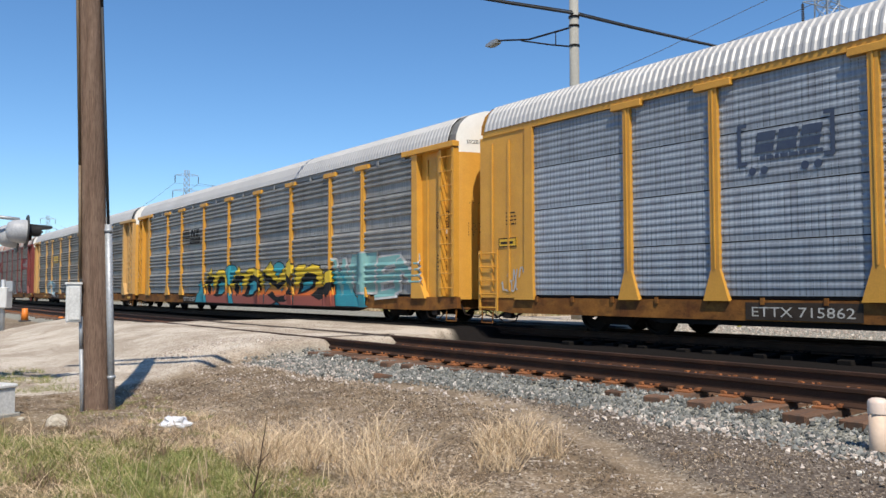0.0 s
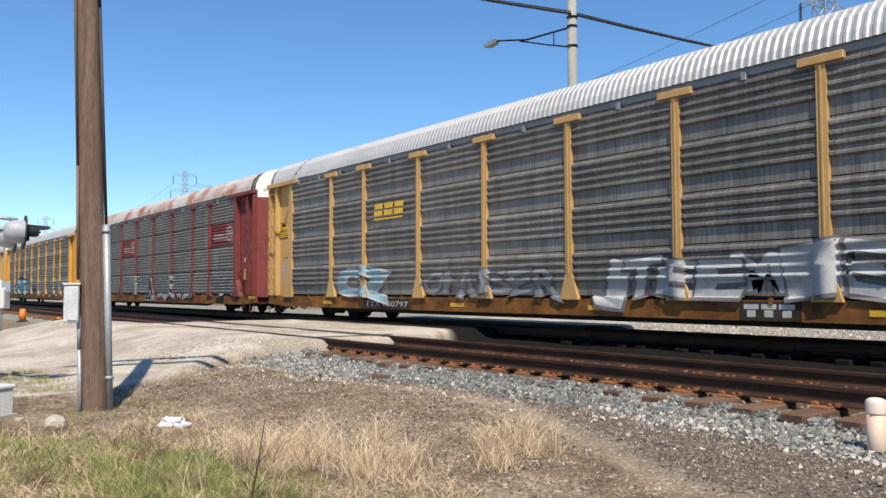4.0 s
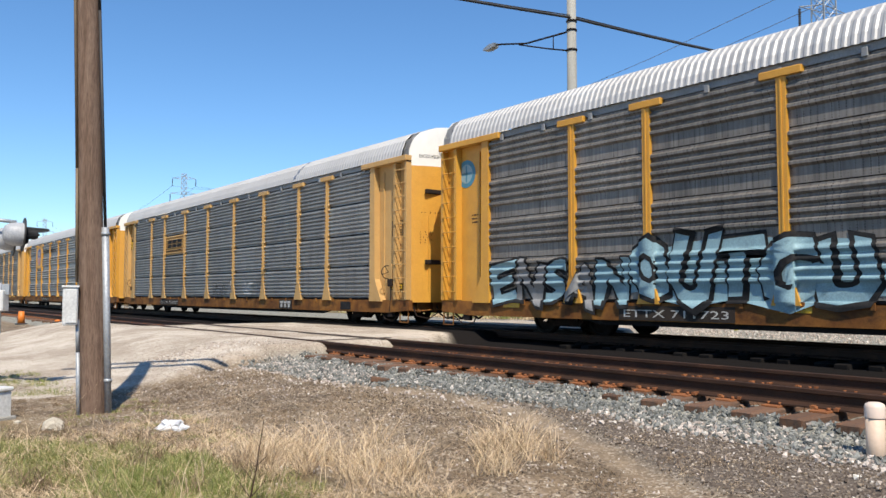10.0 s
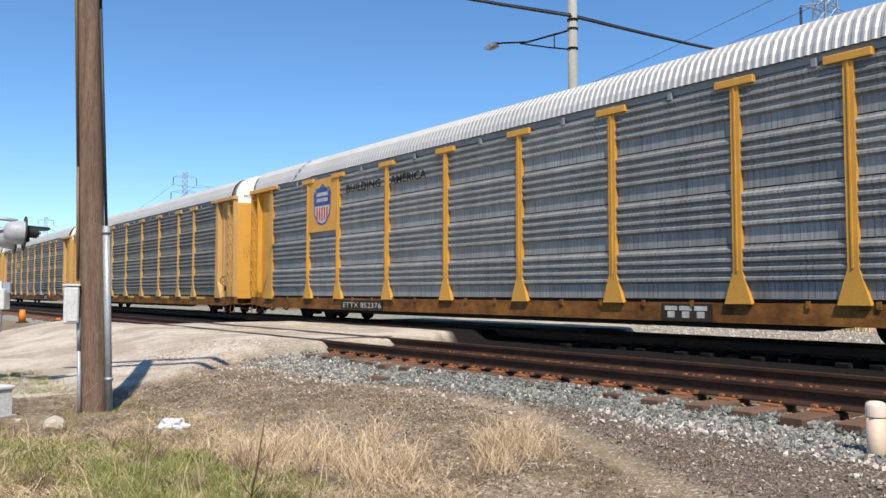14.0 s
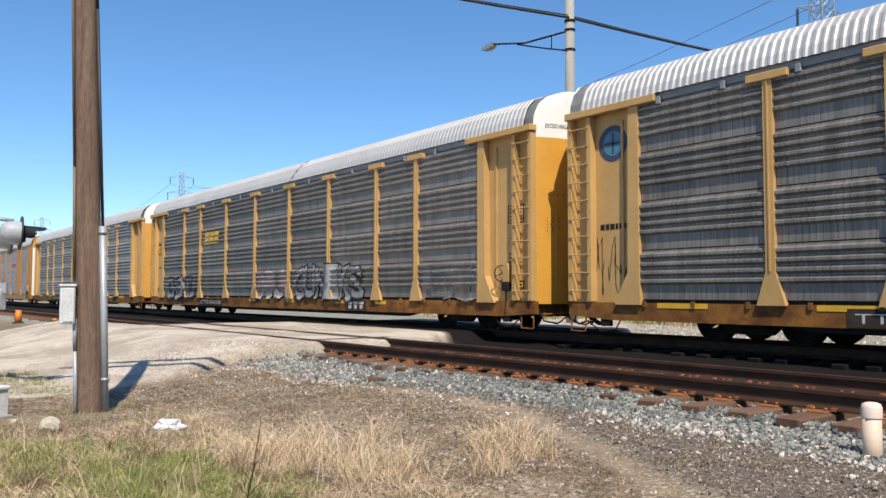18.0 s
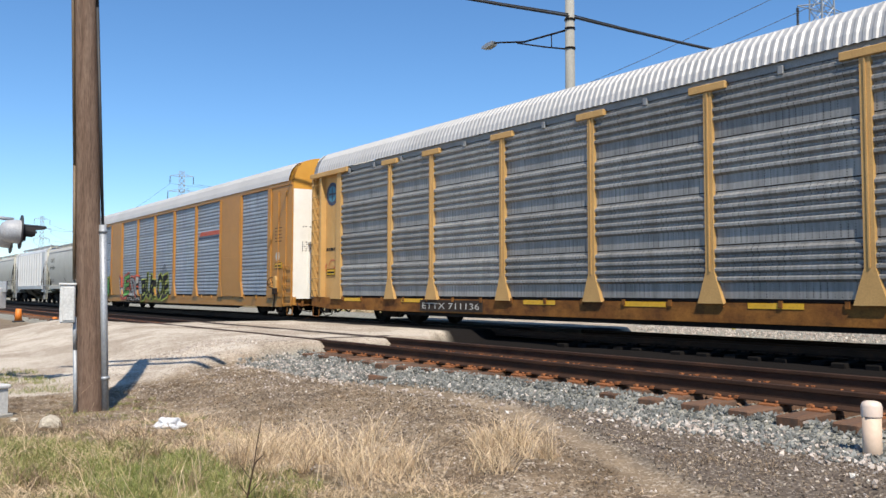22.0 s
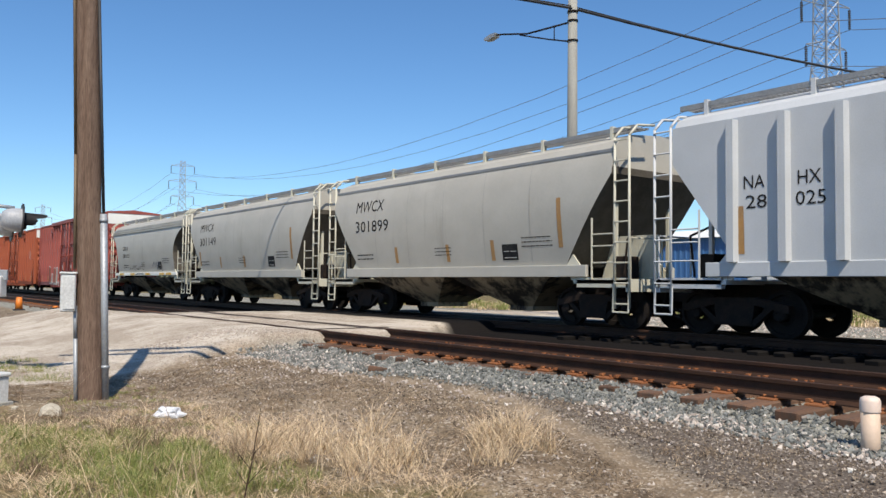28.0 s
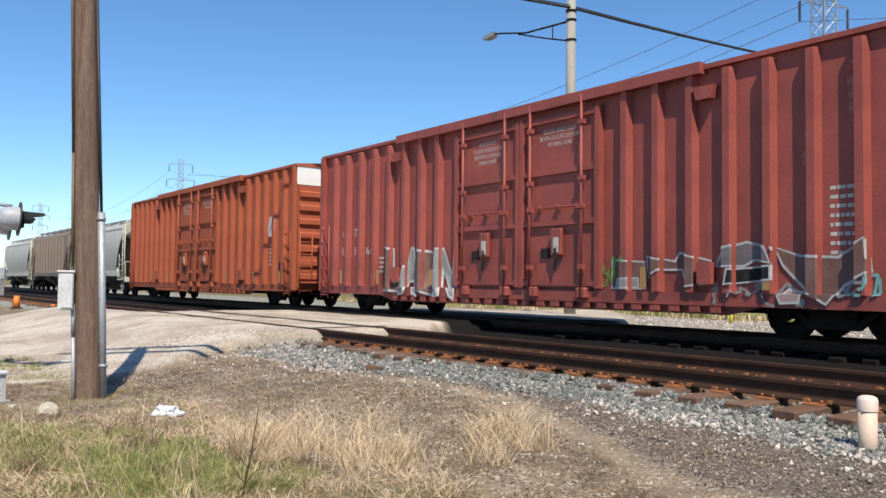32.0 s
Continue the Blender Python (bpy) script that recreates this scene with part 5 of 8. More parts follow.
    reflectors(car, (-8.1, -6.0, -3.4, 3.6, 6.2, 8.4), 0.86, STRIPE, -1.635, 0.14, 0.42)
    add_truck(car, -7.1, 0.43)
    add_truck(car, 7.1, 0.43)
    add_couplers(car, 9.55)
    return car, Face([(1.575, 0.0), (1.575, 0.80), (1.468, 0.805), (1.468, 4.9)], [q * x for x in xs for q in (-1, 1)], 1.628, 0.085)


# ---- the train, front to back ----
G_BLUE = surface("spray_teal", (0.03, 0.30, 0.36), (0.03, 0.24, 0.30), scale=3, rough=0.6, bump=0)
G_FADE, nt, bs = shader("spray_sunset_fade")
fade = nt.nodes.new("ShaderNodeSeparateXYZ")
nt.links.new(nt.nodes.new("ShaderNodeTexCoord").outputs["Object"], fade.inputs[0])
rise = nt.nodes.new("ShaderNodeMath")
rise.operation, rise.inputs[1].default_value = "MULTIPLY", 0.6
nt.links.new(fade.outputs[2], rise.inputs[0])
tones = ramp(nt, rise.outputs[0], 0.42, 0.69, (0.30, 0.075, 0.05, 1), (0.60, 0.42, 0.025, 1))
tones.color_ramp.elements.new(0.47).color = (0.55, 0.13, 0.02, 1)
tones.color_ramp.elements.new(0.60).color = (0.62, 0.20, 0.02, 1)
nt.links.new(tones.outputs[0], bs.inputs["Base Color"])
bs.inputs["Roughness"].default_value = 0.6
G_PALE = surface("spray_pale_teal", (0.16, 0.36, 0.34), (0.20, 0.36, 0.35), scale=3, rough=0.6, bump=0)
G_YELLOW = surface("spray_yellow", (0.66, 0.42, 0.02), (0.60, 0.20, 0.02), scale=1.6, rough=0.6, bump=0)
G_ORANGE = surface("spray_orange", (0.46, 0.12, 0.02), (0.26, 0.05, 0.025), scale=1.6, rough=0.6, bump=0)
G_WHITE = surface("spray_white", (0.52, 0.51, 0.49), (0.40, 0.39, 0.38), scale=3, rough=0.7, bump=0)
G_SILVER = surface("spray_silver", (0.29, 0.285, 0.275), (0.21, 0.205, 0.2), scale=3, rough=0.6, bump=0)
G_SKY = surface("spray_light_blue", (0.27, 0.42, 0.46), (0.22, 0.34, 0.38), scale=3, rough=0.6, bump=0)
G_PINK = surface("spray_pink", (0.40, 0.26, 0.24), (0.34, 0.24, 0.22), scale=3, rough=0.6, bump=0)
G_GREEN = surface("spray_green", (0.10, 0.33, 0.05), (0.08, 0.25, 0.05), scale=3, rough=0.6, bump=0)
G_LIME = surface("spray_lime_mist", (0.30, 0.36, 0.07), (0.38, 0.38, 0.10), scale=2, rough=0.7, bump=0)
G_RED = surface("spray_red", (0.50, 0.10, 0.05), (0.42, 0.08, 0.05), scale=3, rough=0.6, bump=0)
G_TAUPE = surface("spray_taupe", (0.16, 0.085, 0.07), (0.22, 0.13, 0.11), scale=2, rough=0.7, bump=0)
G_GREY = surface("spray_grey", (0.20, 0.18, 0.18), (0.13, 0.11, 0.11), scale=2, rough=0.7, bump=0)
G_MAROON = surface("spray_maroon", (0.15, 0.04, 0.04), (0.12, 0.035, 0.035), scale=3, rough=0.6, bump=0)


def plain_mark(car, mat, polys, y=-1.588, name="logo", label=""):
    bm = bmesh.new()
    for k, p in enumerate(polys):
        flat_shape(bm, p, y - 0.0006 * k)
    return part(name, bm, mat, car, label)


def rect(x0, z0, x1, z1, lean=0.0):
    return [(x0, z0), (x1, z0), (x1 + lean, z1), (x0 + lean, z1)]


def round_badge(car, x, z, r, rim, fill, label):
    bm = bmesh.new()
    y = -1.426
    flat_shape(bm, oval(x, z, r, r, 28), y, 0)
    flat_shape(bm, oval(x, z, r * 0.68, r * 0.68, 24), y - 0.002, 1)
    for q in (rect(x - 0.03, z - r * 0.6, x + 0.03, z + r * 0.6), rect(x - r * 0.6, z - 0.03, x + r * 0.6, z + 0.03)):
        flat_shape(bm, q, y - 0.004, 0)
    return part("badge", bm, [rim, fill], car, label)


def block_letters(car, x, z, w, h, mat, label, y=-1.588, lean=0.06):
    """A logo as plain slanted blocks in its colour."""
    p = []
    for i in range(3):
        a, k = x + i * w * 0.35, w * 0.30
        p += [rect(a, z, a + k, z + h * 0.42, lean * 0.42), rect(a + lean * 0.58, z + h * 0.56, a + k + lean * 0.58, z + h, lean * 0.44)]
    return plain_mark(car, mat, p, y, "logo", label)


def quality_sign(car, x=-13.0, z=2.83):
    sign_plate(car, x, z, 0.80, 0.55, SIGN_YELLOW, INK, [("-", 0.22, 0.40, 0.10, 0.34), ("Quality", 0.16, 0.235, 0.11, 0.48), ("-", 0.10, 0.205, 0.014, 0.6), ("Auto Rack", 0.08, 0.06, 0.11, 0.64)], INK, -1.43)


def end_print(car, seed, yellow=True, dark=INK):
    """Stencils and the small yellow sign on the plate by the leading ladder."""
    small_print(car, 12.55, 2.92, 0.42, 4, dark, -1.426, "a%s" % seed, framed=True)
    small_print(car, 12.6, 2.30, 0.35, 3, dark, -1.426, "b%s" % seed)
    small_print(car, 12.52, 1.85, 0.42, 5, dark, -1.426, "c%s" % seed, 0.10)
    if yellow:
        sign_plate(car, 12.48, 1.04, 0.56, 0.18, SIGN_YELLOW, INK, [("-", 0.06, 0.06, 0.05, 0.44)], INK, -1.43)


def height_words(car, band=3.85):
    bm = bmesh.new()
    m = pose(0, -1.22, band + 0.93, 90, 0, 90)
    write(bm, "EXCESS HEIGHT CAR", m @ Matrix.Diagonal((0.068, 0.10, 1, 1)))
    for v in bm.verts:
        v.co.x = 13.406 + 0.33 * (1 - (v.co.y / 1.52) ** 2)
    part("lettering", bm, INK, car)


def flames(car, face):
    """Big slanted letters that fade from yellow to dull red, over bright teal."""
    shapes = [(G_BLUE, ((-5.25, 0.40), (-4.95, 0.85), (-4.75, 1.30), (-4.30, 1.35), (-3.9, 0.42)))]
    for x in (-1.1, 3.2):
        shapes.append((G_BLUE, tuple(oval(x, 1.55, 0.6, 0.42, 14))))
    shapes.append((G_BLUE, tuple(rect(-4.2, 0.40, 9.3, 0.82, 0.1))))
    shapes.append((G_BLUE, ((7.1, 0.42), (9.5, 0.42), (8.6, 0.85), (8.2, 1.5), (7.2, 1.55))))

    def letter(x0, x1, *pieces):
        for mat, pts in pieces:
            shapes.append((mat, tuple((x0 + (x1 - x0) * u, z) for u, z in pts)))
    for x0, x1 in ((-4.2, -1.35), (-1.3, 2.05)):
        letter(x0, x1, (G_FADE, ((0.02, 1.12), (0.12, 1.38), (0.26, 1.92), (0.36, 1.62), (0.52, 1.60), (0.54, 1.78), (0.74, 1.80), (0.92, 1.68), (1.0, 1.35), (1.0, 0.40), (0.14, 0.40), (0.08, 0.85))),
               (INK, ((0.42, 0.72), (0.56, 0.68), (0.74, 0.72), (0.92, 0.95), (0.90, 1.38), (0.76, 1.52), (0.62, 1.48), (0.52, 1.05))),
               (G_BLUE, ((0.56, 0.76), (0.70, 0.76), (0.86, 0.95), (0.86, 1.25), (0.74, 1.34), (0.64, 1.25))),
               (INK, ((0.06, 1.20), (0.22, 1.52), (0.46, 1.50), (0.40, 1.28), (0.30, 1.30), (0.26, 0.70), (0.14, 0.95), (0.20, 1.24))),
               (G_BLUE, ((0.31, 1.26), (0.42, 1.24), (0.36, 0.80))))
    letter(2.0, 4.5, (G_FADE, ((-0.02, 1.62), (0.22, 2.02), (0.50, 1.36), (0.72, 1.76), (0.94, 2.02), (1.02, 1.62), (0.84, 1.15), (0.99, 0.85), (1.0, 0.40), (0.62, 0.40), (0.48, 0.52), (0.30, 0.40), (0.04, 0.40), (0.06, 0.85), (0.26, 1.12))),
           (INK, ((-0.02, 1.62), (0.10, 1.30), (0.30, 1.20), (0.48, 0.98), (0.60, 1.08), (0.82, 1.22), (0.66, 1.28), (0.50, 1.16), (0.34, 1.34))),
           (INK, ((0.16, 0.78), (0.28, 0.88), (0.50, 0.66), (0.72, 0.72), (0.94, 1.0), (0.98, 0.78), (0.76, 0.54), (0.46, 0.52))),
           (INK, ((0.74, 1.72), (0.88, 1.42), (1.0, 1.22), (0.98, 1.08), (0.80, 1.32))),
           (G_BLUE, ((0.58, 0.96), (0.68, 1.02), (0.62, 0.88))))
    letter(4.55, 6.9, (G_FADE, ((0.06, 1.74), (0.12, 1.82), (0.36, 1.82), (0.36, 1.66), (0.56, 1.82), (0.80, 1.74), (0.94, 1.45), (0.90, 1.12), (0.98, 0.80), (1.1, 0.40), (0.0, 0.40))),
           (INK, ((0.10, 0.78), (0.28, 1.38), (0.46, 1.52), (0.68, 1.46), (0.76, 1.24), (0.62, 1.02), (0.34, 0.86))),
           (G_BLUE, ((0.22, 0.86), (0.34, 1.20), (0.56, 1.28), (0.66, 1.16), (0.50, 1.0))),
           (INK, ((0.56, 0.78), (0.76, 1.0), (0.98, 1.06), (1.02, 0.74), (0.82, 0.62))))
    letter(6.7, 7.5, (G_FADE, ((0.0, 0.40), (0.05, 1.1), (0.2, 1.5), (0.75, 1.6), (0.9, 1.2), (1.1, 0.40))), (INK, ((0.2, 0.75), (0.35, 1.15), (0.95, 1.2), (0.8, 1.0), (0.5, 0.7))))
    mural(car, face, 0, 0, 1 / LONG, 1, shapes, INK, "large orange and yellow spray-painted letters", 0.02)


def lengthen(car, done):
    """Draw a rack out to its full length: sheets and posts stretch, trucks and couplers only shift."""
    for ob in car.children_recursive:
        if ob.parent.name.startswith("truck"):
            continue
        ob.matrix_basis.translation.x *= LONG
        if ob.data and ob.data.name not in done and not ob.name.startswith("coupler"):
            done.add(ob.data.name)
            ob.data.transform(Matrix.Diagonal((LONG, 1, 1, 1)))


def cars():
    # grey rack with smooth ends, boxed logo
    car, f = autorack(195.13, "yellow and grey autorack freight car with silver roof", YELLOW, PANEL_BLUE, "shallow", ROOF_GREY, "new", cap=YELLOW)
    block_letters(car, -6.2, 3.30, 1.15, 0.36, DARK_BLUE, "dark blue block logo in brackets", -1.540)
    plain_mark(car, DARK_BLUE, [rect(-6.52, 3.1, -6.45, 3.85), rect(-6.52, 3.1, -6.34, 3.17), rect(-6.52, 3.78, -6.34, 3.85), rect(-4.87, 3.1, -4.80, 3.85), rect(-4.98, 3.1, -4.80, 3.17), rect(-4.98, 3.78, -4.80, 3.85), oval(-6.24, 2.99, 0.07, 0.07), oval(-6.02, 2.99, 0.07, 0.07), oval(-5.3, 2.99, 0.07, 0.07), oval(-5.08, 2.99, 0.07, 0.07)], -1.540)
    tagged(part("stencil", bars(bmesh.new(), -6.1, 3.17, 1.1, 1, 0.1, 0.07, -1.540, 0, "b1"), DARK_BLUE, car), "row of small stencilled print", kind="stuff")
    plate_number(car, "ETTX 715862", -6.3, 0.46, 0.17, 1.75)
    sign_plate(car, -12.85, 1.95, 0.62, 0.22, SIGN_YELLOW, INK, [("-", 0.07, 0.07, 0.06, 0.44)], INK, -1.565)
    small_print(car, -12.6, 2.75, 0.35, 4, INK, -1.565, "c0")
    scrawl(car, Face([(1.565, 0), (1.565, 5)]), -12.75, 0.9, 1.0, 0.55, G_WHITE, "white spray-painted tag", 3)

    # the rack with the flaming lettering along its foot
    car, f = autorack(166.5, "grey and yellow autorack car with orange graffiti", YELLOW, PANEL_GREY, "grouped", ROOF_GREY)
    plain_mark(car, INK, [rect(-6.85, 3.30 + 0.09 * k, -5.85 - 0.05 * k, 3.34 + 0.09 * k, 0.05) for k in range(5)] + [rect(-5.75, 3.36, -5.62, 3.68, 0.06), [(-5.62, 3.68), (-5.48, 3.68), (-5.30, 3.36), (-5.44, 3.36)], rect(-5.36, 3.36, -5.23, 3.68, 0.06), rect(-5.15, 3.36, -4.80, 3.44), rect(-5.12, 3.48, -4.76, 3.56), rect(-5.10, 3.60, -4.72, 3.68)], name="logo", label="black striped railway logo")
    tagged(part("stencil", bars(bmesh.new(), -5.9, 3.19, 1.3, 2, 0.17, 0.12, -1.588, 0, "b2"), INK, car), "row of small stencilled print", kind="stuff")
    plate_number(car, "ETTX 820963", -6.6, 0.42, 0.17, 2.05)
    graffiti(car, f, "WIEN", 7.3, 0.82, 4.6, 1.05, [G_PALE], G_WHITE, "pale teal outlined bubble letters", 0.05, 5, inner=None)
    flames(car, f)
    end_print(car, 1, False)
    part("placard", boxm(12.62, -1.43, 2.42, 12.95, -1.424, 2.53), CHALK, car)
    height_words(car)

    car, f = autorack(137.75, "dirty yellow and grey autorack car with white graffiti", TAN_YELLOW, PANEL_DARK, "grouped", ROOF_GREY, ends=YELLOW)
    block_letters(car, -6.4, 3.12, 1.5, 0.36, SIGN_YELLOW, "yellow block logo")
    plain_mark(car, SIGN_YELLOW, [rect(-6.4, 3.0, -4.9, 3.05)])
    graffiti(car, f, "JTEEMIES", 2.0, 0.86, 6.8, 0.74, [G_WHITE], G_GREY, "white spray-painted letters", 0.07, 7)
    graffiti(car, f, "OHUSER", -3.9, 0.84, 5.0, 0.62, [G_SILVER], G_GREY, "faded silver spray-painted letters", 0.05, 8)
    graffiti(car, f, "CZ", -8.7, 0.8, 2.9, 0.85, [G_SKY], G_WHITE, "light blue spray-painted letters", 0.06, 9)
    initials_patch(car, 5.5)
    plate_number(car, "TTX 850797", -6.9, 0.40, 0.16, 2.2)
    quality_sign(car)
    end_print(car, 2)
    small_print(car, -12.6, 2.1, 0.35, 1, INK, -1.426, "c2")
    scrawl(car, Face([(1.42, 0), (1.42, 5)]), -13.0, 1.2, 0.9, 0.8, G_WHITE, "white spray-painted tag", 4)
    scrawl(car, f, -11.4, 0.9, 2.3, 0.8, G_SILVER, "thin silver spray-painted tag", 5, 8)
    reflectors(car, (-9.5, -2.8, 1.9, 7.6, 12.5), 0.50)
    height_words(car)

    # oxide red rack with rusting roof
    car, f = autorack(108.78, "weathered red and grey autorack car with rusting roof", OXIDE, PANEL_WORN, "even", ROOF_RUST, sill=SILL)
    for a, b in ((-4.05, -1.52), (9.07, 11.62)):
        bm = bmesh.new()
        flat_shape(bm, rect(a, 2.79, b, 3.69), 0)
        drape(bm, f, 0.003)
        badge = part("logo_panel", bm, BADGE_RED, car, "red panel with a white wheel logo")
        m = b - 0.55
        bm = bmesh.new()
        ring = oval(m, 3.28, 0.34, 0.34, 24)
        inner = oval(m, 3.28, 0.22, 0.22, 24)
        for i in range(24):
            flat_shape(bm, [ring[i], ring[(i + 1) % 24], inner[(i + 1) % 24], inner[i]], 0.001)
        flat_shape(bm, oval(m, 3.28, 0.13, 0.13, 16), 0.001)
        for q in (rect(a + 0.35, 3.02, m - 0.2, 3.06), rect(a + 0.35, 3.10, m - 0.3, 3.14), rect(m + 0.05, 2.92, m + 0.45, 2.98)):
            flat_shape(bm, q, 0.001)
        bars(bm, a + 0.4, 3.2, m - a - 0.85, 1, 0.1, 0.10, 0.001, 0, "q%s" % a)
        drape(bm, f, 0.004)
        part("lettering", bm, CHALK, badge)
    graffiti(car, f, "KFSO", -3.8, 0.9, 3.9, 0.85, [PANEL_WORN], G_WHITE, "white outlined spray-painted letters", 0.035, 11)
    graffiti(car, f, "SKIENTZL", 2.2, 0.66, 4.8, 0.95, [PANEL_WORN, G_SILVER], G_WHITE, "white outlined spray-painted letters", 0.022, 12)
    graffiti(car, f, "UOESDS", 9.2, 0.88, 2.4, 0.85, [PANEL_WORN], G_WHITE, "white outlined bubble letters", 0.03, 13)
    bm = bmesh.new()
    flat_shape(bm, [(0.2, 0.45), (1.85, 0.45), (1.0, 2.05)], 0.0, 0)
    flat_shape(bm, [(0.30, 0.50), (1.74, 0.50), (1.0, 1.92)], 0.002, 1)
    flat_shape(bm, oval(1.0, 1.12, 0.25, 0.25, 18), 0.004, 0)
    flat_shape(bm, oval(1.0, 1.12, 0.17, 0.2, 18), 0.006, 1)
    for k in range(5):
        x = 0.66 + 0.14 * k
        flat_shape(bm, [(x, 1.0 - 0.02 * abs(k - 2)), (x + 0.06, 0.80), (x + 0.12, 1.0 - 0.02 * abs(k - 2))], 0.006, 0)
        flat_shape(bm, [(x + 0.06, 0.74), (x + 0.12, 0.90), (x + 0.16, 0.76)], 0.0075, 0)
    for q in (rect(0.50, 0.66, 1.50, 0.69), rect(0.62, 0.60, 1.40, 0.62)):
        flat_shape(bm, q, 0.006, 0)
    drape(bm, f, 0.004)
    part("graffiti", bm, [G_WHITE, INK], car, "white spray-painted triangle with an eye")
    end_print(car, 3, False, CHALK)
    small_print(car, 12.5, 4.05, 0.4, 2, CHALK, -1.426, "r3")
    part("placard", boxm(12.30, -1.435, 2.05, 12.88, -1.424, 2.22), CHALK, car)
    hand_wheel(car, 12.55, 1.55, -1.55)
    reflectors(car, (-11.0, -7.4, 1.2, 6.2, 13.0), 0.62)
    height_words(car)
    part("placard", boxm(9.7, -1.556, 0.42, 10.5, -1.546, 0.66), INK, car)

    car, f = autorack(79.76, "yellow and grey autorack car with blue graffiti", YELLOW, PANEL_DARK, "grouped", ROOF_GREY)
    round_badge(car, -12.72, 4.0, 0.36, BADGE_BLUE, G_SKY, "blue round badge")
    graffiti(car, f, "ENSAN", -11.6, 0.78, 4.1, 0.85, [G_SKY, G_SILVER], INK, "pale blue spray-painted letters", 0.07, 21)
    graffiti(car, f, "OUTGU", -7.4, 0.78, 4.6, 1.15, [G_SKY], INK, "blue bubble letters with dark outlines", 0.09, 22, cloud=G_SKY)
    graffiti(car, f, "RMS", -2.4, 0.78, 4.3, 0.95, [PANEL_DARK], G_WHITE, "thin white outlined letters with dark shadows", 0.03, 23)
    graffiti(car, f, "DVD", 7.05, 0.75, 3.2, 0.95, [PANEL_DARK], G_WHITE, "white outlined letters", 0.03, 24)
    scrawl(car, f, 9.6, 0.9, 2.2, 0.7, INK, "black scribbled tag", 6, 7)
    plate_number(car, "ETTX 711723", -7.6, 0.44, 0.15, 2.35)
    initials_patch(car, 5.1, 0.48)
    small_print(car, -12.5, 2.9, 0.4, 3, INK, -1.426, "c4")
    end_print(car, 4, True)
    scrawl(car, Face([(1.42, 0), (1.42, 5)]), 12.3, 3.45, 0.55, 0.5, INK, "black marker tag", 8, 4, 0.014)
    reflectors(car, (-11.2, -4.3, 1.6, 3.0, 7.4, 9.2, 12.6), 0.60)
    hand_wheel(car, 12.75, 1.25, -1.55)
    height_words(car)

    car, f = autorack(50.54, "yellow and grey autorack car with dark panel seams", TAN_YELLOW, PANEL_GREY, "even", ROOF_GREY, ends=YELLOW, latches=True)
    bm = bmesh.new()
    flat_shape(bm, rect(-6.82, 2.79, -4.27, 3.69), 0)
    drape(bm, f, 0.003)
    part("logo_panel", bm, TAN_YELLOW, car, "tan panel with a black logo")
    block_letters(car, -6.5, 3.12, 1.9, 0.36, INK, "black block logo", -1.590)
    plain_mark(car, INK, [rect(-6.55, 2.95, -4.6, 3.0)], -1.590)
    scrawl(car, f, -0.6, 1.0, 2.0, 0.6, G_SILVER, "faint silver tag", 9, 6)
    graffiti(car, f, "SON", -0.66, 0.9, 1.25, 0.36, [PANEL_GREY], INK, "black outlined spray-painted letters", 0.05, 25)
    graffiti(car, f, "BE", 2.43, 0.9, 0.8, 0.46, [G_WHITE], G_SILVER, "white spray-painted letters", 0.03, 26)
    initials_patch(car, 5.55, 0.45, 0.85)
    plate_number(car, "ETTX 710321", -7.4, 0.45, 0.14, 2.3)
    quality_sign(car, -13.05, 3.36)
    hand_wheel(car, -12.5, 1.5, -1.5)
    end_print(car, 5)
    hand_wheel(car, 12.55, 1.55, -1.55)
    part("placard", boxm(9.8, -1.556, 0.44, 10.4, -1.546, 0.68), INK, car)
    height_words(car)

    # the rack with the shield
    car, f = autorack(21.31, "blue-grey and yellow autorack car with shield emblem", YELLOW, PANEL_GREY, "grouped", ROOF_GREY)
    bm = boxm(-8.92, -1.60, 2.93, -7.0, -1.57, 4.68)
    plate = part("logo_plate", bm, YELLOW, car, "yellow plate with a red, white and blue shield")
    bm = bmesh.new()

    def shield(k, mi, y):
        x, z, w, h = -7.96, 3.82, 0.58 * k, 0.70 * k
        flat_shape(bm, [(x - w * 0.9, z - h * 0.5), (x - w * 0.45, z - h * 0.9), (x, z - h), (x + w * 0.45, z - h * 0.9), (x + w * 0.9, z - h * 0.5), (x + w, z + h * 0.55), (x + w * 0.75, z + h * 0.8), (x + w * 0.4, z + h * 0.78), (x, z + h), (x - w * 0.4, z + h * 0.78), (x - w * 0.75, z + h * 0.8), (x - w, z + h * 0.55)], y, mi)
    shield(1.0, 0, -1.604)
    shield(0.90, 1, -1.607)
    for k in range(5):
        x = -8.33 + 0.165 * k
        flat_shape(bm, rect(x, 3.27 + 0.03 * abs(k - 2), x + 0.08, 3.72), -1.610, 2)
    flat_shape(bm, [(-8.46, 3.78), (-7.46, 3.78), (-7.44, 4.18), (-7.62, 4.32), (-7.96, 4.42), (-8.30, 4.32), (-8.48, 4.18)], -1.610, 0)
    part("shield", bm, [SHIELD_BLUE, CHALK, SHIELD_RED], plate)
    part("lettering", bars(bmesh.new(), -8.33, 4.10, 0.75, 2, 0.19, 0.12, -1.614, 0, "b3"), CHALK, plate)
    lettering(car, "BUILDING", -6.45, 4.05, 0.24, INK, -1.588, 1.95)
    lettering(car, "AMERICA", -4.0, 4.05, 0.24, INK, -1.588, 1.75)
    plate_number(car, "ETTX 852376", -6.65, 0.34, 0.16, 2.15)
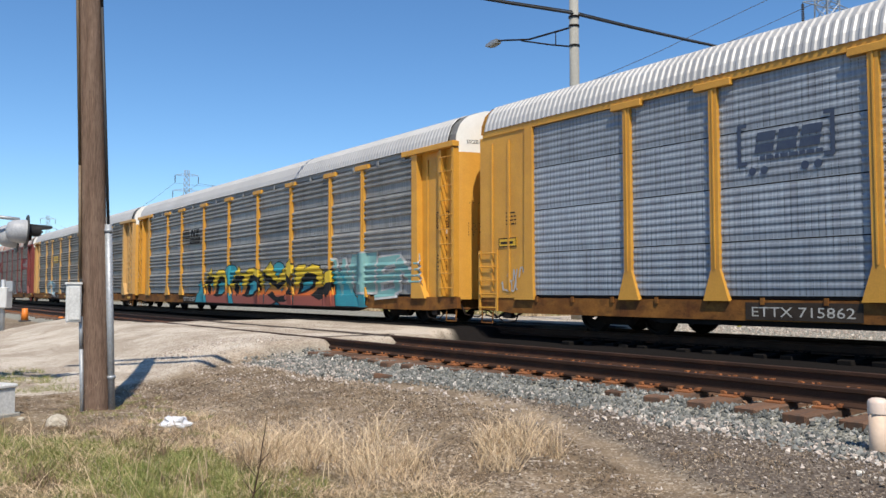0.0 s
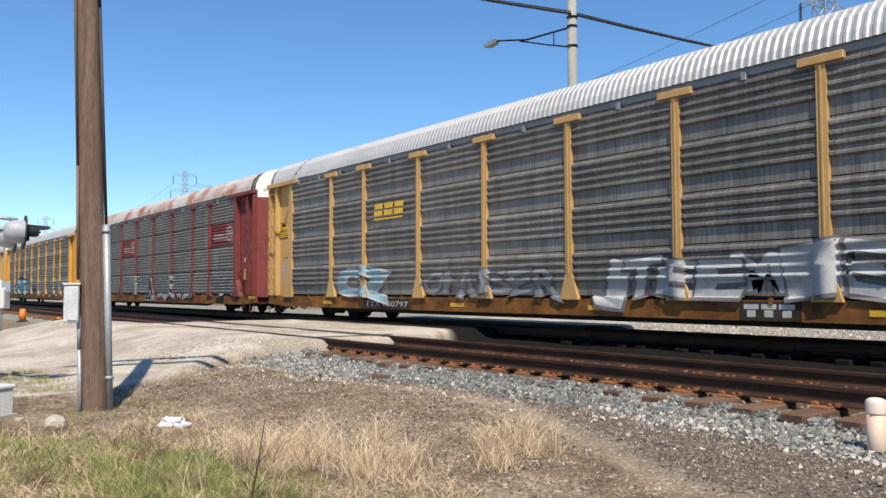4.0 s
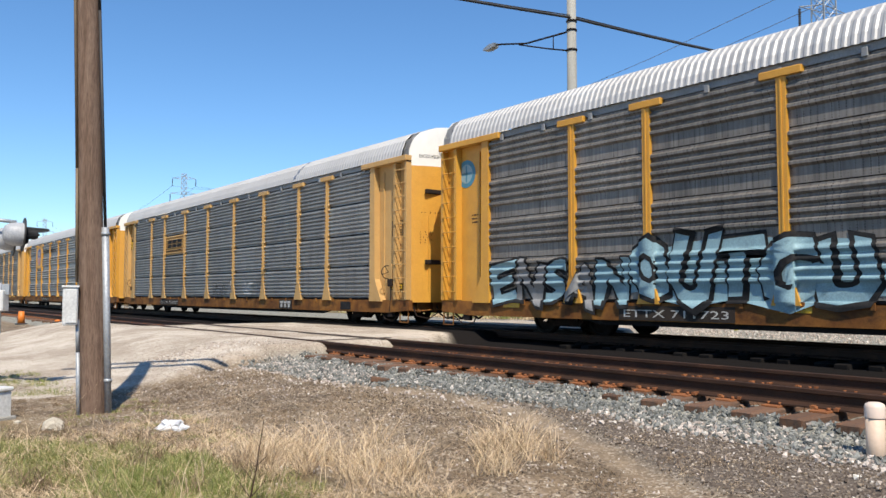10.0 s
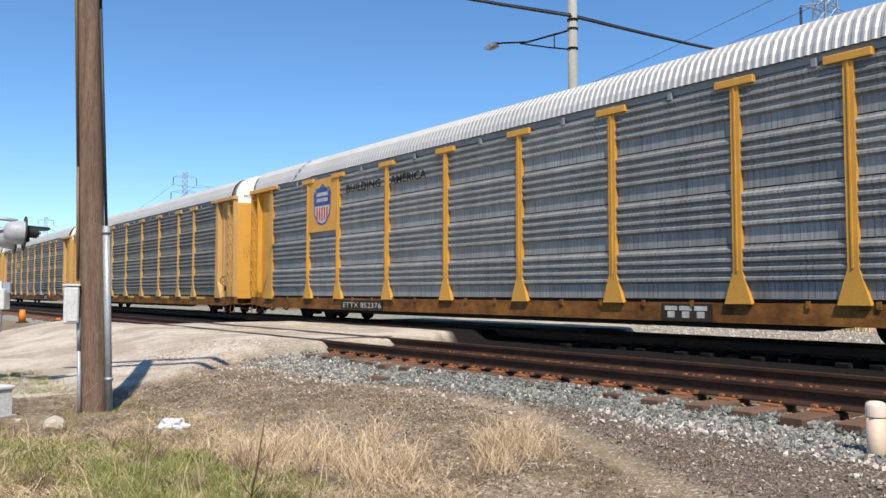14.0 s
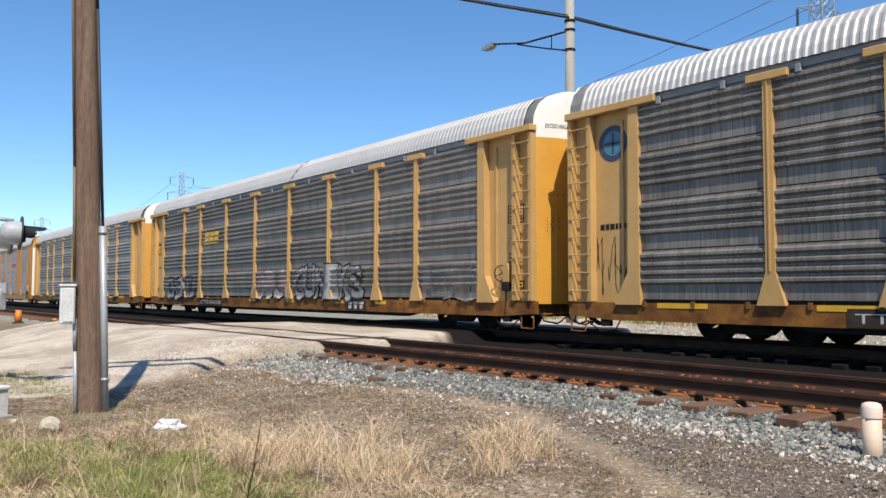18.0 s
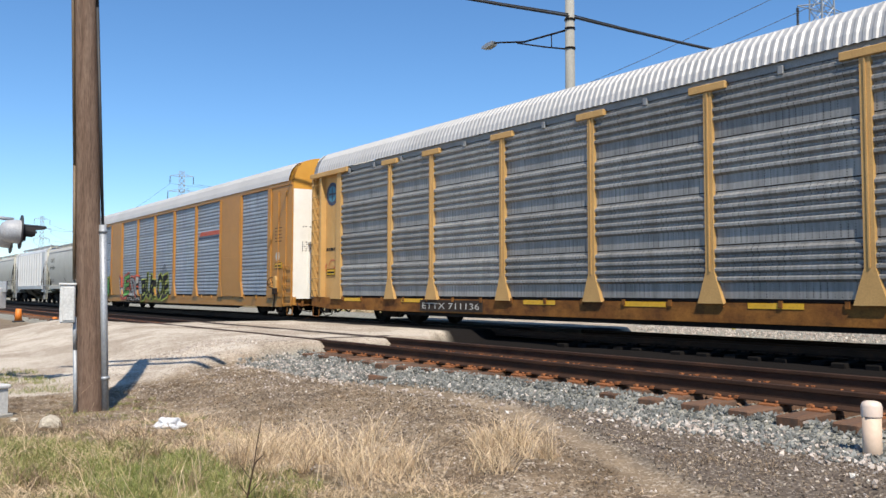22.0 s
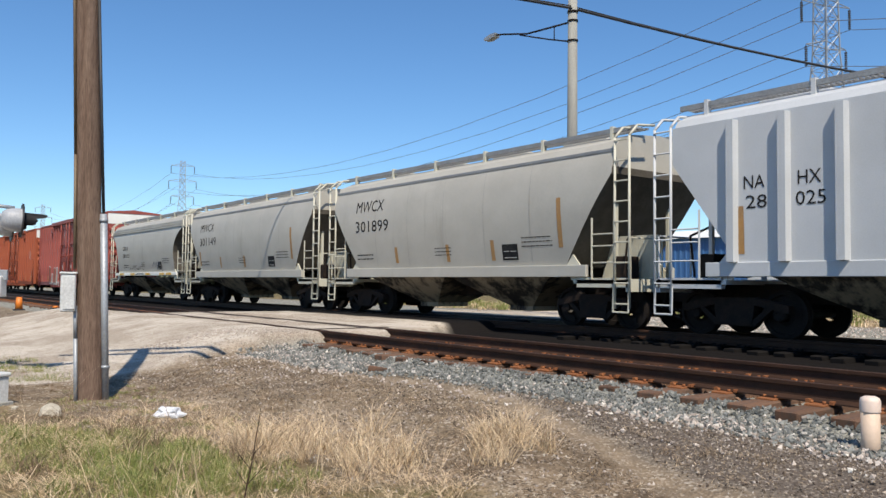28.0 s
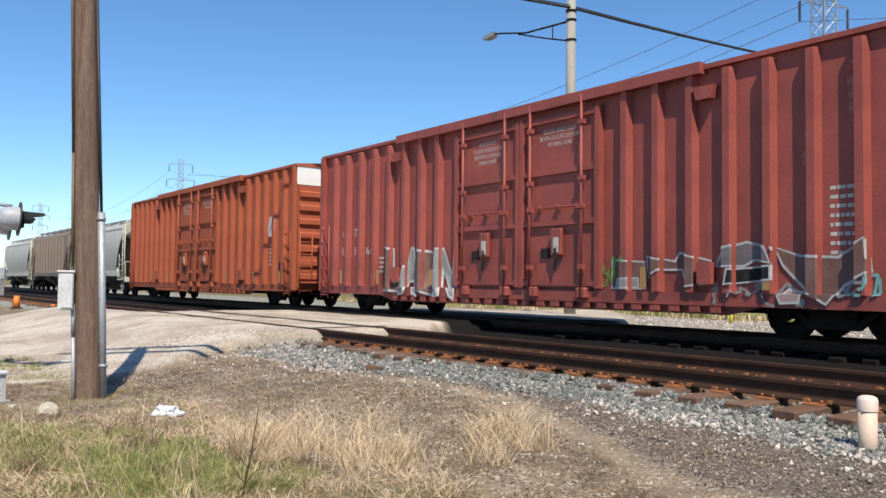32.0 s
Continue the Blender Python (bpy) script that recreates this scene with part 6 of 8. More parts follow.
    initials_patch(car, 5.4, 0.36)
    end_print(car, 6, False)
    scrawl(car, Face([(1.42, 0), (1.42, 5)]), 12.2, 1.0, 0.6, 1.0, INK, "black marker tag", 10, 4, 0.012)
    height_words(car)

    car, f = autorack(-7.99, "grimy grey and yellow autorack car", TAN_YELLOW, PANEL_DARK, "grouped", ROOF_GREY, ends=YELLOW)
    round_badge(car, -12.45, 4.05, 0.38, DARK_BLUE, BADGE_BLUE, "blue round railway badge with a cross")
    plate_number(car, "TTX 711358", -7.6, 0.46, 0.16, 2.3)
    tagged(part("stencil", bars(bmesh.new(), -12.8, 2.25, 0.8, 1, 0.1, 0.12, -1.426, 0, "n7"), INK, car), "row of small stencilled print", kind="stuff")
    scrawl(car, Face([(1.42, 0), (1.42, 5)]), -13.0, 0.9, 1.2, 1.2, INK, "black scribbled tags", 11, 6, 0.014)
    reflectors(car, (-11.3, -8.2, -3.9, -1.0, 1.8, 4.6, 7.3, 9.3), 0.64, w=1.1)
    end_print(car, 7)
    hand_wheel(car, 12.6, 1.4, -1.55)
    height_words(car)

    car, f = autorack(-36.75, "dirty grey and yellow autorack car with silver graffiti", TAN_YELLOW, PANEL_DARK, "grouped", ROOF_GREY, ends=YELLOW)
    block_letters(car, -6.45, 3.12, 1.5, 0.38, SIGN_YELLOW, "yellow block logo")
    plain_mark(car, SIGN_YELLOW, [rect(-6.5, 3.0, -4.95, 3.05)])
    graffiti(car, f, "CHENU", -11.3, 0.76, 3.7, 0.92, [G_SILVER], INK, "silver spray-painted letters with black outlines", 0.09, 31)
    graffiti(car, f, "PRA", -1.1, 0.8, 2.4, 0.85, [G_PINK], G_WHITE, "pink spray-painted letters with white outlines", 0.05, 32)
    graffiti(car, f, "CUNIKS", 1.8, 0.76, 4.4, 0.98, [G_SILVER], INK, "silver spray-painted letters with black outlines", 0.055, 33)
    graffiti(car, f, "AEDIS", 9.2, 0.82, 2.4, 0.8, [PANEL_DARK], G_SILVER, "thin silver outlined letters", 0.03, 34)
    plate_number(car, "ETTX 854078", -6.9, 0.36, 0.16, 2.2)
    initials_patch(car, 5.35, 0.40)
    quality_sign(car, -13.05, 2.83)
    tagged(part("stencil", bars(bmesh.new(), -12.75, 2.1, 0.5, 1, 0.1, 0.1, -1.426, 0, "n8"), INK, car), "row of small stencilled print", kind="stuff")
    sign_plate(car, -12.95, 1.04, 0.6, 0.2, SIGN_YELLOW, INK, [("-", 0.06, 0.06, 0.05, 0.48)], INK, -1.43)
    end_print(car, 8)
    hand_wheel(car, 12.5, 1.4, -1.55)
    reflectors(car, (-1.9, 1.2, 4.6, 6.9), 0.60)
    height_words(car)

    car, f = autorack(-65.95, "grey and yellow autorack car with plain dirty sides", TAN_YELLOW, PANEL_GREY, "grouped", ROOF_GREY, ends=YELLOW)
    round_badge(car, -12.5, 4.1, 0.38, DARK_BLUE, BADGE_BLUE, "blue round railway badge with a cross")
    plate_number(car, "ETTX 711136", -7.4, 0.48, 0.16, 2.35)
    initials_patch(car, 5.3, 0.50)
    scrawl(car, f, 4.9, 1.2, 1.2, 0.4, INK, "thin black tag", 12, 4, 0.025)
    tagged(part("stencil", bars(bmesh.new(), -12.85, 2.25, 0.8, 1, 0.1, 0.1, -1.426, 0, "n9"), INK, car), "row of small stencilled print", kind="stuff")
    scrawl(car, Face([(1.42, 0), (1.42, 5)]), -12.9, 1.6, 1.0, 0.35, G_RED, "faded red tag", 13, 4, 0.03)
    sign_plate(car, -12.8, 1.45, 0.55, 0.22, SIGN_YELLOW, INK, [("-", 0.06, 0.07, 0.06, 0.43)], INK, -1.43)
    part("placard", boxm(8.2, -1.556, 0.46, 8.9, -1.546, 0.70), INK, car)
    reflectors(car, (-11.5, -8.4, -3.5, -0.6, 2.1, 4.9, 7.4, 9.4), 0.64, w=1.0)
    end_print(car, 9)
    height_words(car)

    # the newest rack: ochre, with blank plates and white doors
    car, f = autorack(-94.9, "ochre and blue-grey autorack car with white end doors", ORANGE_YELLOW, PANEL_BLUE, "shallow", ROOF_GREY, "new", ends=WHITE, cap=YELLOW, sill=ORANGE_YELLOW, plates=(1, 7))
    plain_mark(car, G_RED, [[(4.5, 3.32), (6.85, 3.32), (6.95, 3.50), (4.7, 3.50)]], -1.540, label="orange swoosh logo")
    plain_mark(car, DARK_BLUE, [[(4.4, 3.20), (6.8, 3.20), (6.75, 3.27), (4.5, 3.27)]], -1.540)
    graffiti(car, f, "SOME", -11.7, 0.80, 2.7, 0.78, [G_GREEN, G_SILVER, G_SILVER, G_GREEN], INK, "green and silver letters with black outlines", 0.06, 41, halo=G_LIME)
    graffiti(car, f, "VESX", -7.3, 0.74, 3.4, 1.0, [G_SILVER, G_GREEN, G_SILVER, G_SILVER], INK, "silver and green letters with red halo", 0.05, 42, halo=G_RED)
    graffiti(car, f, "BUROE", -3.4, 0.60, 4.0, 1.1, [INK], G_LIME, "black spray-painted letters edged in lime", 0.065, 43)
    scrawl(car, f, -4.2, 1.5, 0.8, 0.5, INK, "thin black tag", 14, 4, 0.03)
    scrawl(car, f, -0.6, 1.75, 1.2, 0.5, INK, "thin black tag", 15, 4, 0.03)
    plate_number(car, "CTTX 691938", -5.65, 0.44, 0.16, 2.15, -1.612)
    bm = bmesh.new()
    flat_shape(bm, oval(12.2, 2.2, 0.17, 0.17, 18), -1.565)
    part("dial", bm, CHALK, car, "white round inspection decal")
    sign_plate(car, 12.0, 1.75, 0.55, 0.22, SIGN_YELLOW, INK, [("-", 0.06, 0.07, 0.06, 0.43)], INK, -1.565)
    sign_plate(car, -12.7, 1.15, 0.5, 0.2, SIGN_YELLOW, INK, [("-", 0.06, 0.06, 0.05, 0.38)], INK, -1.565)
    small_print(car, 12.0, 3.2, 0.5, 5, INK, -1.565, "c10", 0.12, 0.03)
    small_print(car, -12.7, 2.4, 0.4, 2, INK, -1.565, "c10b")
    hand_wheel(car, 12.15, 1.25, -1.68)

    # covered hoppers
    car, f = hopper(-129.5, "pale grey curved covered hopper car", HOPPER_GREY)
    hopper_marks(car, f, "AOKX", "499204", -4.5, 3.02, 0.30, 1.2, 1.55, 0.1)
    car, f = hopper(-142.2, "white ribbed covered hopper car", HOPPER_WHITE, "ribbed", HOPPER_WHITE)
    for text, x, z in (("NA", -4.22, 2.65), ("HX", -3.22, 2.65), ("28", -4.18, 2.30), ("025", -3.26, 2.30)):
        side_text(car, f, text, x, z, 0.24, 0.40 if len(text) < 3 else 0.52, INK)
    strips(car, f, [(-4.34, 1.5, 0.85), (-1.6, 1.5, 0.5), (0.5, 1.5, 0.5), (4.35, 1.5, 1.3)])
    part("stencil", boxm(1.75, -1.508, 1.75, 2.35, -1.502, 2.1), INK, car, "black consolidated stencil block")
    car, f = hopper(-155.15, "pale grey curved covered hopper car with orange strips", HOPPER_GREY)
    hopper_marks(car, f, "MWCX", "301899", -4.38, 3.05, 0.34, 1.5, 1.8, 0.12)
    strips(car, f, [(-2.3, 1.5, 0.45), (0.1, 1.5, 0.45), (1.9, 1.5, 0.5), (4.2, 1.75, 1.1)])
    car, f = hopper(-168.2, "pale grey curved covered hopper car", HOPPER_GREY)
    hopper_marks(car, f, "MWCX", "301149", -4.45, 3.05, 0.34, 1.5, 1.8, 0.12)
    strips(car, f, [(-4.55, 1.6, 0.6), (-2.3, 1.5, 0.45), (0.1, 1.5, 0.45), (4.2, 1.75, 1.1)])
    car, f = hopper(-180.85, "grey curved covered hopper car with yellow sill stripes", HOPPER_GREY, lines=3, sill=WHITE)
    hopper_marks(car, f, "CEFX", "300153", -3.55, 2.56, 0.22, 0.95, 1.15)
    reflectors(car, (-4.2, -2.2, 0.4, 2.6, 3.6), 1.225, REFLECTOR, -1.534, 0.75, 0.11)
    lettering(car, "ARI THROUGH SILL", -1.3, 1.235, 0.10, INK, -1.534, 1.5)
    scrawl(car, f, 1.5, 1.45, 1.3, 0.42, DARK_BLUE, "small dark spray-painted tag", 51, 6, 0.03)
    scrawl(car, f, -2.4, 1.5, 2.6, 0.25, INK, "thin black tag", 16, 9, 0.02)

    car, f = boxcar(-197.45, "weathered red ribbed boxcar with graffiti and plug doors", BOX_RED)
    flat = f
    for text, x, z, w in (("CH", -8.25, 2.30, 0.40), ("TT", -7.55, 2.30, 0.36), ("10", -8.25, 1.75, 0.36), ("12", -7.5, 1.75, 0.32), ("66", -6.85, 1.75, 0.4)):
        part("lettering", write(bmesh.new(), text, on_side(x, z, 0.26, w, text, 0, -1.464)), CHALK, car)
    graffiti(car, flat, "LAIN", -5.6, 0.74, 3.1, 1.05, [G_TAUPE, G_SILVER], G_WHITE, "white outlined spray-painted letters", 0.06, 61, wobble=16)
    mural(car, flat, 2.75, 0.64, 5.2, 1.06, (
        (G_TAUPE, ((0, 0.2), (0.17, 0.2), (0.16, 0.7), (0, 0.75))),
        (G_TAUPE, ((0.18, 0.4), (0.17, 0.8), (0.3, 0.7), (0.32, 0.85), (0.45, 0.7), (0.44, 0.3), (0.35, 0.25), (0.33, 0.55), (0.24, 0.55))),
        (G_SILVER, ((0.02, 0.2), (0.13, 0.22), (0.13, 0.4), (0.03, 0.38))),
        (G_GREY, ((0.47, 0.6), (0.5, 0.9), (0.59, 1.0), (0.67, 0.9), (0.69, 0.65), (0.62, 0.7), (0.58, 0.6))),
        (INK, ((0.52, 0.3), (0.69, 0.38), (0.69, 0.6), (0.53, 0.55))),
        (G_TAUPE, ((0.69, 0.9), (0.78, 0.75), (0.9, 0.72), (0.99, 1.0), (1.0, 0.5), (0.92, 0.3), (0.87, 0.0), (0.8, 0.2), (0.72, 0.6))),
        (G_PINK, ((0.72, 0.0), (0.78, 0.02), (0.79, 0.18), (0.74, 0.22), (0.71, 0.12))),
    ), G_WHITE, "white-lined brown and grey spray-painted shapes")
    scrawl(car, flat, 5.1, 0.6, 2.6, 0.4, G_SILVER, "pale spray-painted tags", 19, 6, 0.05)
    scrawl(car, flat, 2.3, 0.9, 0.9, 0.6, G_GREEN, "green and white tag", 17, 4, 0.03)
    scrawl(car, flat, 6.6, 0.8, 1.6, 0.5, G_PALE, "pale teal tag", 18, 4, 0.05)
    small_print(car, 7.3, 2.5, 0.6, 9, CHALK, -1.464, "x1", 0.15, 0.06)
    small_print(car, -6.1, 1.6, 0.4, 4, CHALK, -1.464, "x2", 0.13, 0.06)
    bleached = surface("faded_patch", (0.43, 0.25, 0.20), (0.34, 0.13, 0.10), scale=9, dirt=(0.30, 0.075, 0.055), dirt_at=(0.42, 0.56))
    r = random.Random(77)
    for x, z0, z1, w in ((6.27, 3.3, 4.75, 0.16), (7.68, 3.5, 4.6, 0.14), (8.55, 3.0, 4.6, 0.12), (9.1, 3.1, 4.75, 0.30), (8.95, 2.4, 3.0, 0.12), (6.9, 2.9, 3.5, 0.08)):
        edge = [(x + w * (0.5 + r.uniform(-0.12, 0.3)) * k, z0 + (z1 - z0) * u) for k, us in ((1, (0.0, 0.12, 0.3, 0.45, 0.6, 0.8, 1.0)), (-1, (0.95, 0.75, 0.6, 0.4, 0.2, 0.08))) for u in us]
        plain_mark(car, bleached, [edge], -1.4645, "bleached_patch", "ragged bleached paint patch")

    car, f = boxcar(-218.3, "faded orange-red boxcar with white top end", BOX_ORANGE)
    plain_mark(car, CHALK, [[(7.45, 2.55), (7.9, 2.5), (7.98, 3.1), (7.85, 3.3), (7.5, 3.25), (7.4, 2.8)]], -1.59, "placard", "bare white patch")
    small_print(car, 7.3, 2.2, 0.5, 6, CHALK, -1.464, "x3", 0.14, 0.06)
    for text, x, z, w in (("10", -8.9, 2.0, 0.3), ("12", -8.2, 1.4, 0.3), ("44", -7.5, 1.4, 0.3)):
        part("lettering", write(bmesh.new(), text, on_side(x, z, 0.26, w, text, 0, -1.464)), CHALK, car)
    part("placard", boxm(8.35, -1.60, 1.25, 8.85, -1.59, 1.6), INK, car)

    for i, (paint, kind, label) in enumerate(((HOPPER_GREY, "curved", "pale grey curved covered hopper car"), (HOPPER_BROWN, "ribbed", "dusty brown ribbed covered hopper car"), (HOPPER_GREY, "curved", "pale grey curved covered hopper car"))):
        hopper(-235.4 - 12.95 * i, label, paint, kind, HOPPER_CREAM if kind == "curved" else paint)
    done = set()
    for car, _ in TRAIN:
        if car.name.startswith("autorack"):
            lengthen(car, done)


cars()


# ---- tracks ----
RUST = surface("rusty_rail", (0.075, 0.04, 0.027), (0.045, 0.028, 0.021), (0.15, 0.065, 0.032), scale=2, fine=60, rough=0.65, metal=0.35, bump=0.1)
TIE_WOOD = surface("rusty_tie_wood", (0.19, 0.10, 0.06), (0.12, 0.085, 0.065), (0.26, 0.11, 0.045), scale=3, fine=50, rough=0.9, bump=0.4, amount=0.6, stretch=(6, 1, 3), rand=0.25)
PLATE_RUST = surface("rusty_plate", (0.31, 0.125, 0.05), (0.22, 0.085, 0.04), scale=8, rough=0.8)
RAIL_LINE = [(-0.075, -0.18), (0.075, -0.18), (0.075, -0.165), (0.012, -0.135), (0.012, -0.05), (0.037, -0.04), (0.037, -0.006), (0.03, 0), (-0.03, 0), (-0.037, -0.006), (-0.037, -0.04), (-0.012, -0.05), (-0.012, -0.135), (-0.075, -0.165)]


def tie_mesh(k, under_train=False):
    def make():
        r = random.Random(k)
        bm = box(bmesh.new(), -0.115, -1.34 - r.uniform(-0.05, 0.12), -0.18, 0.115, 1.3 + r.uniform(-0.05, 0.06), 0, 0.012)
        for v in bm.verts:
            v.co += Vector((r.uniform(-0.008, 0.008), r.uniform(-0.02, 0.02), r.uniform(-0.006, 0.004)))
        return bm
    return shared("tie_%d_%s" % (k, under_train), make, TIE_BLACK if under_train else TIE_WOOD)


def plate_mesh(under_train=False):
    def make():
        bm = box(bmesh.new(), -0.09, -0.20, 0, 0.09, 0.20, 0.022, 0.004)
        for x in (-0.06, 0.06):
            for y in (-0.11, 0.10):
                rod(bm, (x, y, 0.02), (x, y, 0.05), 0.018, 6)
        for s in (-1, 1):              # rail anchors
            box(bm, s * 0.115 - 0.02, -0.09, 0.02, s * 0.115 + 0.02, 0.09, 0.05)
        return bm
    return shared("tie_plate_%s" % under_train, make, TIE_BLACK if under_train else PLATE_RUST)


# near-black ties and plates: the shade under the cars is put into their colour
TIE_BLACK = surface("oil_soaked_tie", (0.010, 0.009, 0.008), (0.014, 0.012, 0.011), rough=0.95)


def track(name, label, cy, ties):
    e = tagged(new(name), label, "railway track", kind="structure")
    e.location = (0, cy, RAIL)
    for g in (-0.755, 0.755):
        part("rail", prism(bmesh.new(), RAIL_LINE, "x", -900, 400), RUST, e, at=pose(0, g, 0))
    r = random.Random(cy)
    for a, b in ties:
        x = a
        while x < b:
            t = part("tie", tie_mesh(r.randrange(5), cy > 10), None, e, at=pose(x + r.uniform(-0.03, 0.03), r.uniform(-0.05, 0.05), -0.202 + r.uniform(-0.008, 0.006), 0, 0, r.uniform(-1.5, 1.5)))
            for g in (-0.755, 0.755):
                part("tie_plate", plate_mesh(cy > 10), None, t, at=pose(0, g, 0.0))
            x += 0.515
    return e


track("track_1", "rusty unused railway track on grey ballast", NEAR_TRACK, ((-13.2, 4.0), (-52, -25.0)))
track("track_2", "railway track that carries the train", TRAIN_TRACK, ((-12.6, 8.0),))

# rubber seams beside the rails in the crossing
SEAM = surface("dark_flangeway", (0.06, 0.05, 0.045), (0.1, 0.085, 0.07), scale=5, rough=0.9)
for cy in (NEAR_TRACK, TRAIN_TRACK):
    for g in (-0.66, 0.66):
        bm = boxm(-25.0, cy + g - 0.05, RAIL - 0.12, -13.9, cy + g + 0.05, RAIL - 0.008)
        thing("crossing_seam", bm, SEAM, "dark flangeway groove in the crossing", "road joint", kind="structure")


thing("crossing_seam", boxm(-14.45, NEAR_TRACK - 0.6, RAIL - 0.1, -14.36, NEAR_TRACK + 1.15, RAIL - 0.006), SEAM, "dark joint across the end of the crossing", "road joint", kind="structure", at=None)


# ---- loose stone ----
def stones(name, label, count, area, size, mat, seed, sink=0.3, keep=None):
    """Broken stones strewn over an area, each a bent eight-sided lump."""
    r = np.random.RandomState(seed)
    verts, faces = [], []
    base = np.array([(1, 0, 0), (-1, 0, 0), (0, 1, 0), (0, -1, 0), (0, 0, 1), (0, 0, -1)], float)
    tri = ((0, 2, 4), (2, 1, 4), (1, 3, 4), (3, 0, 4), (2, 0, 5), (1, 2, 5), (3, 1, 5), (0, 3, 5))
    made = 0
    while made < count:
        x, y = r.uniform(area[0], area[1]), r.uniform(area[2], area[3])
        if keep and not keep(x, y, r):
            continue
        s = size[0] + (size[1] - size[0]) * r.rand() ** 2
        m = np.array(Euler(r.uniform(0, 6.28, 3)).to_matrix())
        pts = (base * r.uniform(0.55, 1.25, (6, 1)) * s * np.array([1, 0.85, 0.7])) @ m.T + np.array([x, y, height(x, y) + s * (0.55 - sink)])
        n = len(verts)
        verts += [tuple(p) for p in pts]
        faces += [tuple(n + i for i in t) for t in tri]
        made += 1
    me = bpy.data.meshes.new(name)
    me.from_pydata(verts, [], faces)
    me.materials.append(mat)
    return tagged(new(name, me), label, "gravel", kind="stuff")


def stone_material(name, dark, light, odd):
    m, nt, bs = shader(name)
    info = nt.nodes.new("ShaderNodeNewGeometry").outputs["Random Per Island"]
    rp = ramp(nt, info, 0, 0.9, (*dark, 1), (*light, 1))
    e = rp.color_ramp.elements.new(0.97)
    e.color = (*odd, 1)
    f = noise_tex(nt, 60, 3)
    col = mix(nt, 1.0, rp.outputs[0], ramp(nt, f.outputs[0], 0.3, 0.7, (0.7, 0.7, 0.7, 1), (1.15, 1.15, 1.15, 1)).outputs[0], "MULTIPLY")
    nt.links.new(col, bs.inputs["Base Color"])
    bs.inputs["Roughness"].default_value = 0.9
    return m


BALLAST = stone_material("ballast_stone", (0.065, 0.067, 0.06), (0.255, 0.255, 0.23), (0.47, 0.43, 0.38))
RUSTY_BALLAST = stone_material("rust_stained_stone", (0.13, 0.07, 0.04), (0.27, 0.15, 0.085), (0.36, 0.24, 0.16))
LIMESTONE = stone_material("limestone_chips", (0.26, 0.215, 0.18), (0.58, 0.50, 0.43), (0.68, 0.63, 0.55))
CINDER = stone_material("cinder_gravel", (0.06, 0.043, 0.032), (0.28, 0.215, 0.15), (0.45, 0.38, 0.30))


def clear_of_road(x, y, r):
    return road_mask(x, y) < 0.3


def shoulder(x, y, r):
    """The stone shoulder of the near track, thinning out towards its foot."""
    if not clear_of_road(x, y, r):
        return False
    foot = 6.28 + 0.22 * noise.noise(Vector((x * 0.8, y, 1))) - 0.45 * smooth(-8.5, -11.5, x)
    return r.rand() < smooth(foot - 0.35, foot + 0.12, y)


def pale_patch(x, y, r):
    """Pale chips: a broad ragged spill near the marker post and a thin scatter elsewhere."""
    if not clear_of_road(x, y, r):
        return False
    line = 6.33 + 0.22 * noise.noise(Vector((x * 0.7, 0, 5))) - 0.12 * smooth(-4.2, -3.0, x)
    near = math.exp(-((y - line) / 0.26) ** 2) * smooth(-6.4, -4.4, x) * (0.55 + 0.9 * noise.noise(Vector((x * 2.1, y * 2.1, 8))))
    far = smooth(-8.5, -11.0, x) * 0.45 * math.exp(-((y - 6.35) / 0.4) ** 2)
    return r.rand() < near + far + 0.03


stones("ballast", "grey-green crushed stone ballast beside the near track", 15500, (-14.2, 1.5, 5.6, 7.2), (0.014, 0.046), BALLAST, 1, keep=shoulder)
stones("ballast", "rust-stained stone ballast between the rails", 6000, (-13.9, 1.5, 7.2, 9.3), (0.016, 0.04), RUSTY_BALLAST, 2, keep=clear_of_road)
stones("limestone_chips", "pale crushed limestone chips along the ballast foot", 3600, (-14.0, 0.5, 5.4, 7.0), (0.012, 0.04), LIMESTONE, 3, keep=pale_patch)
stones("ballast", "pale stones along the far shoulder of the track", 2600, (-13.6, 1.5, 9.35, 9.85), (0.016, 0.036), LIMESTONE, 6, keep=clear_of_road)
stones("ballast", "pale gravel beyond the train track", 12000, (-26, 10, 16.7, 25.5), (0.02, 0.06), LIMESTONE, 7, keep=clear_of_road)
stones("cinder_gravel", "brown gravel strewn below the ballast", 17000, (-12.5, 0.5, 3.6, 6.25), (0.005, 0.020), CINDER, 4, keep=lambda x, y, r: clear_of_road(x, y, r) and abs(y - rut(x)) > 0.16 and r.rand() < 0.3 + 0.7 * smooth(4.2, 5.4, y + 0.5 * noise.noise(Vector((x * 0.8, y, 2)))))
stones("pebbles", "scattered pale pebbles on the bare dirt", 3600, (-17, -2.5, 2.4, 6.2), (0.005, 0.02), LIMESTONE, 5, keep=lambda x, y, r: r.rand() < 0.6)
stones("pebbles", "pale gravel where the road meets the ballast", 2600, (-15.5, -9.5, 4.6, 6.9), (0.008, 0.03), LIMESTONE, 9, keep=lambda x, y, r: r.rand() < 0.15 + 0.85 * smooth(0.0, 0.35, noise.noise(Vector((x * 0.9, y * 0.9, 6)))))


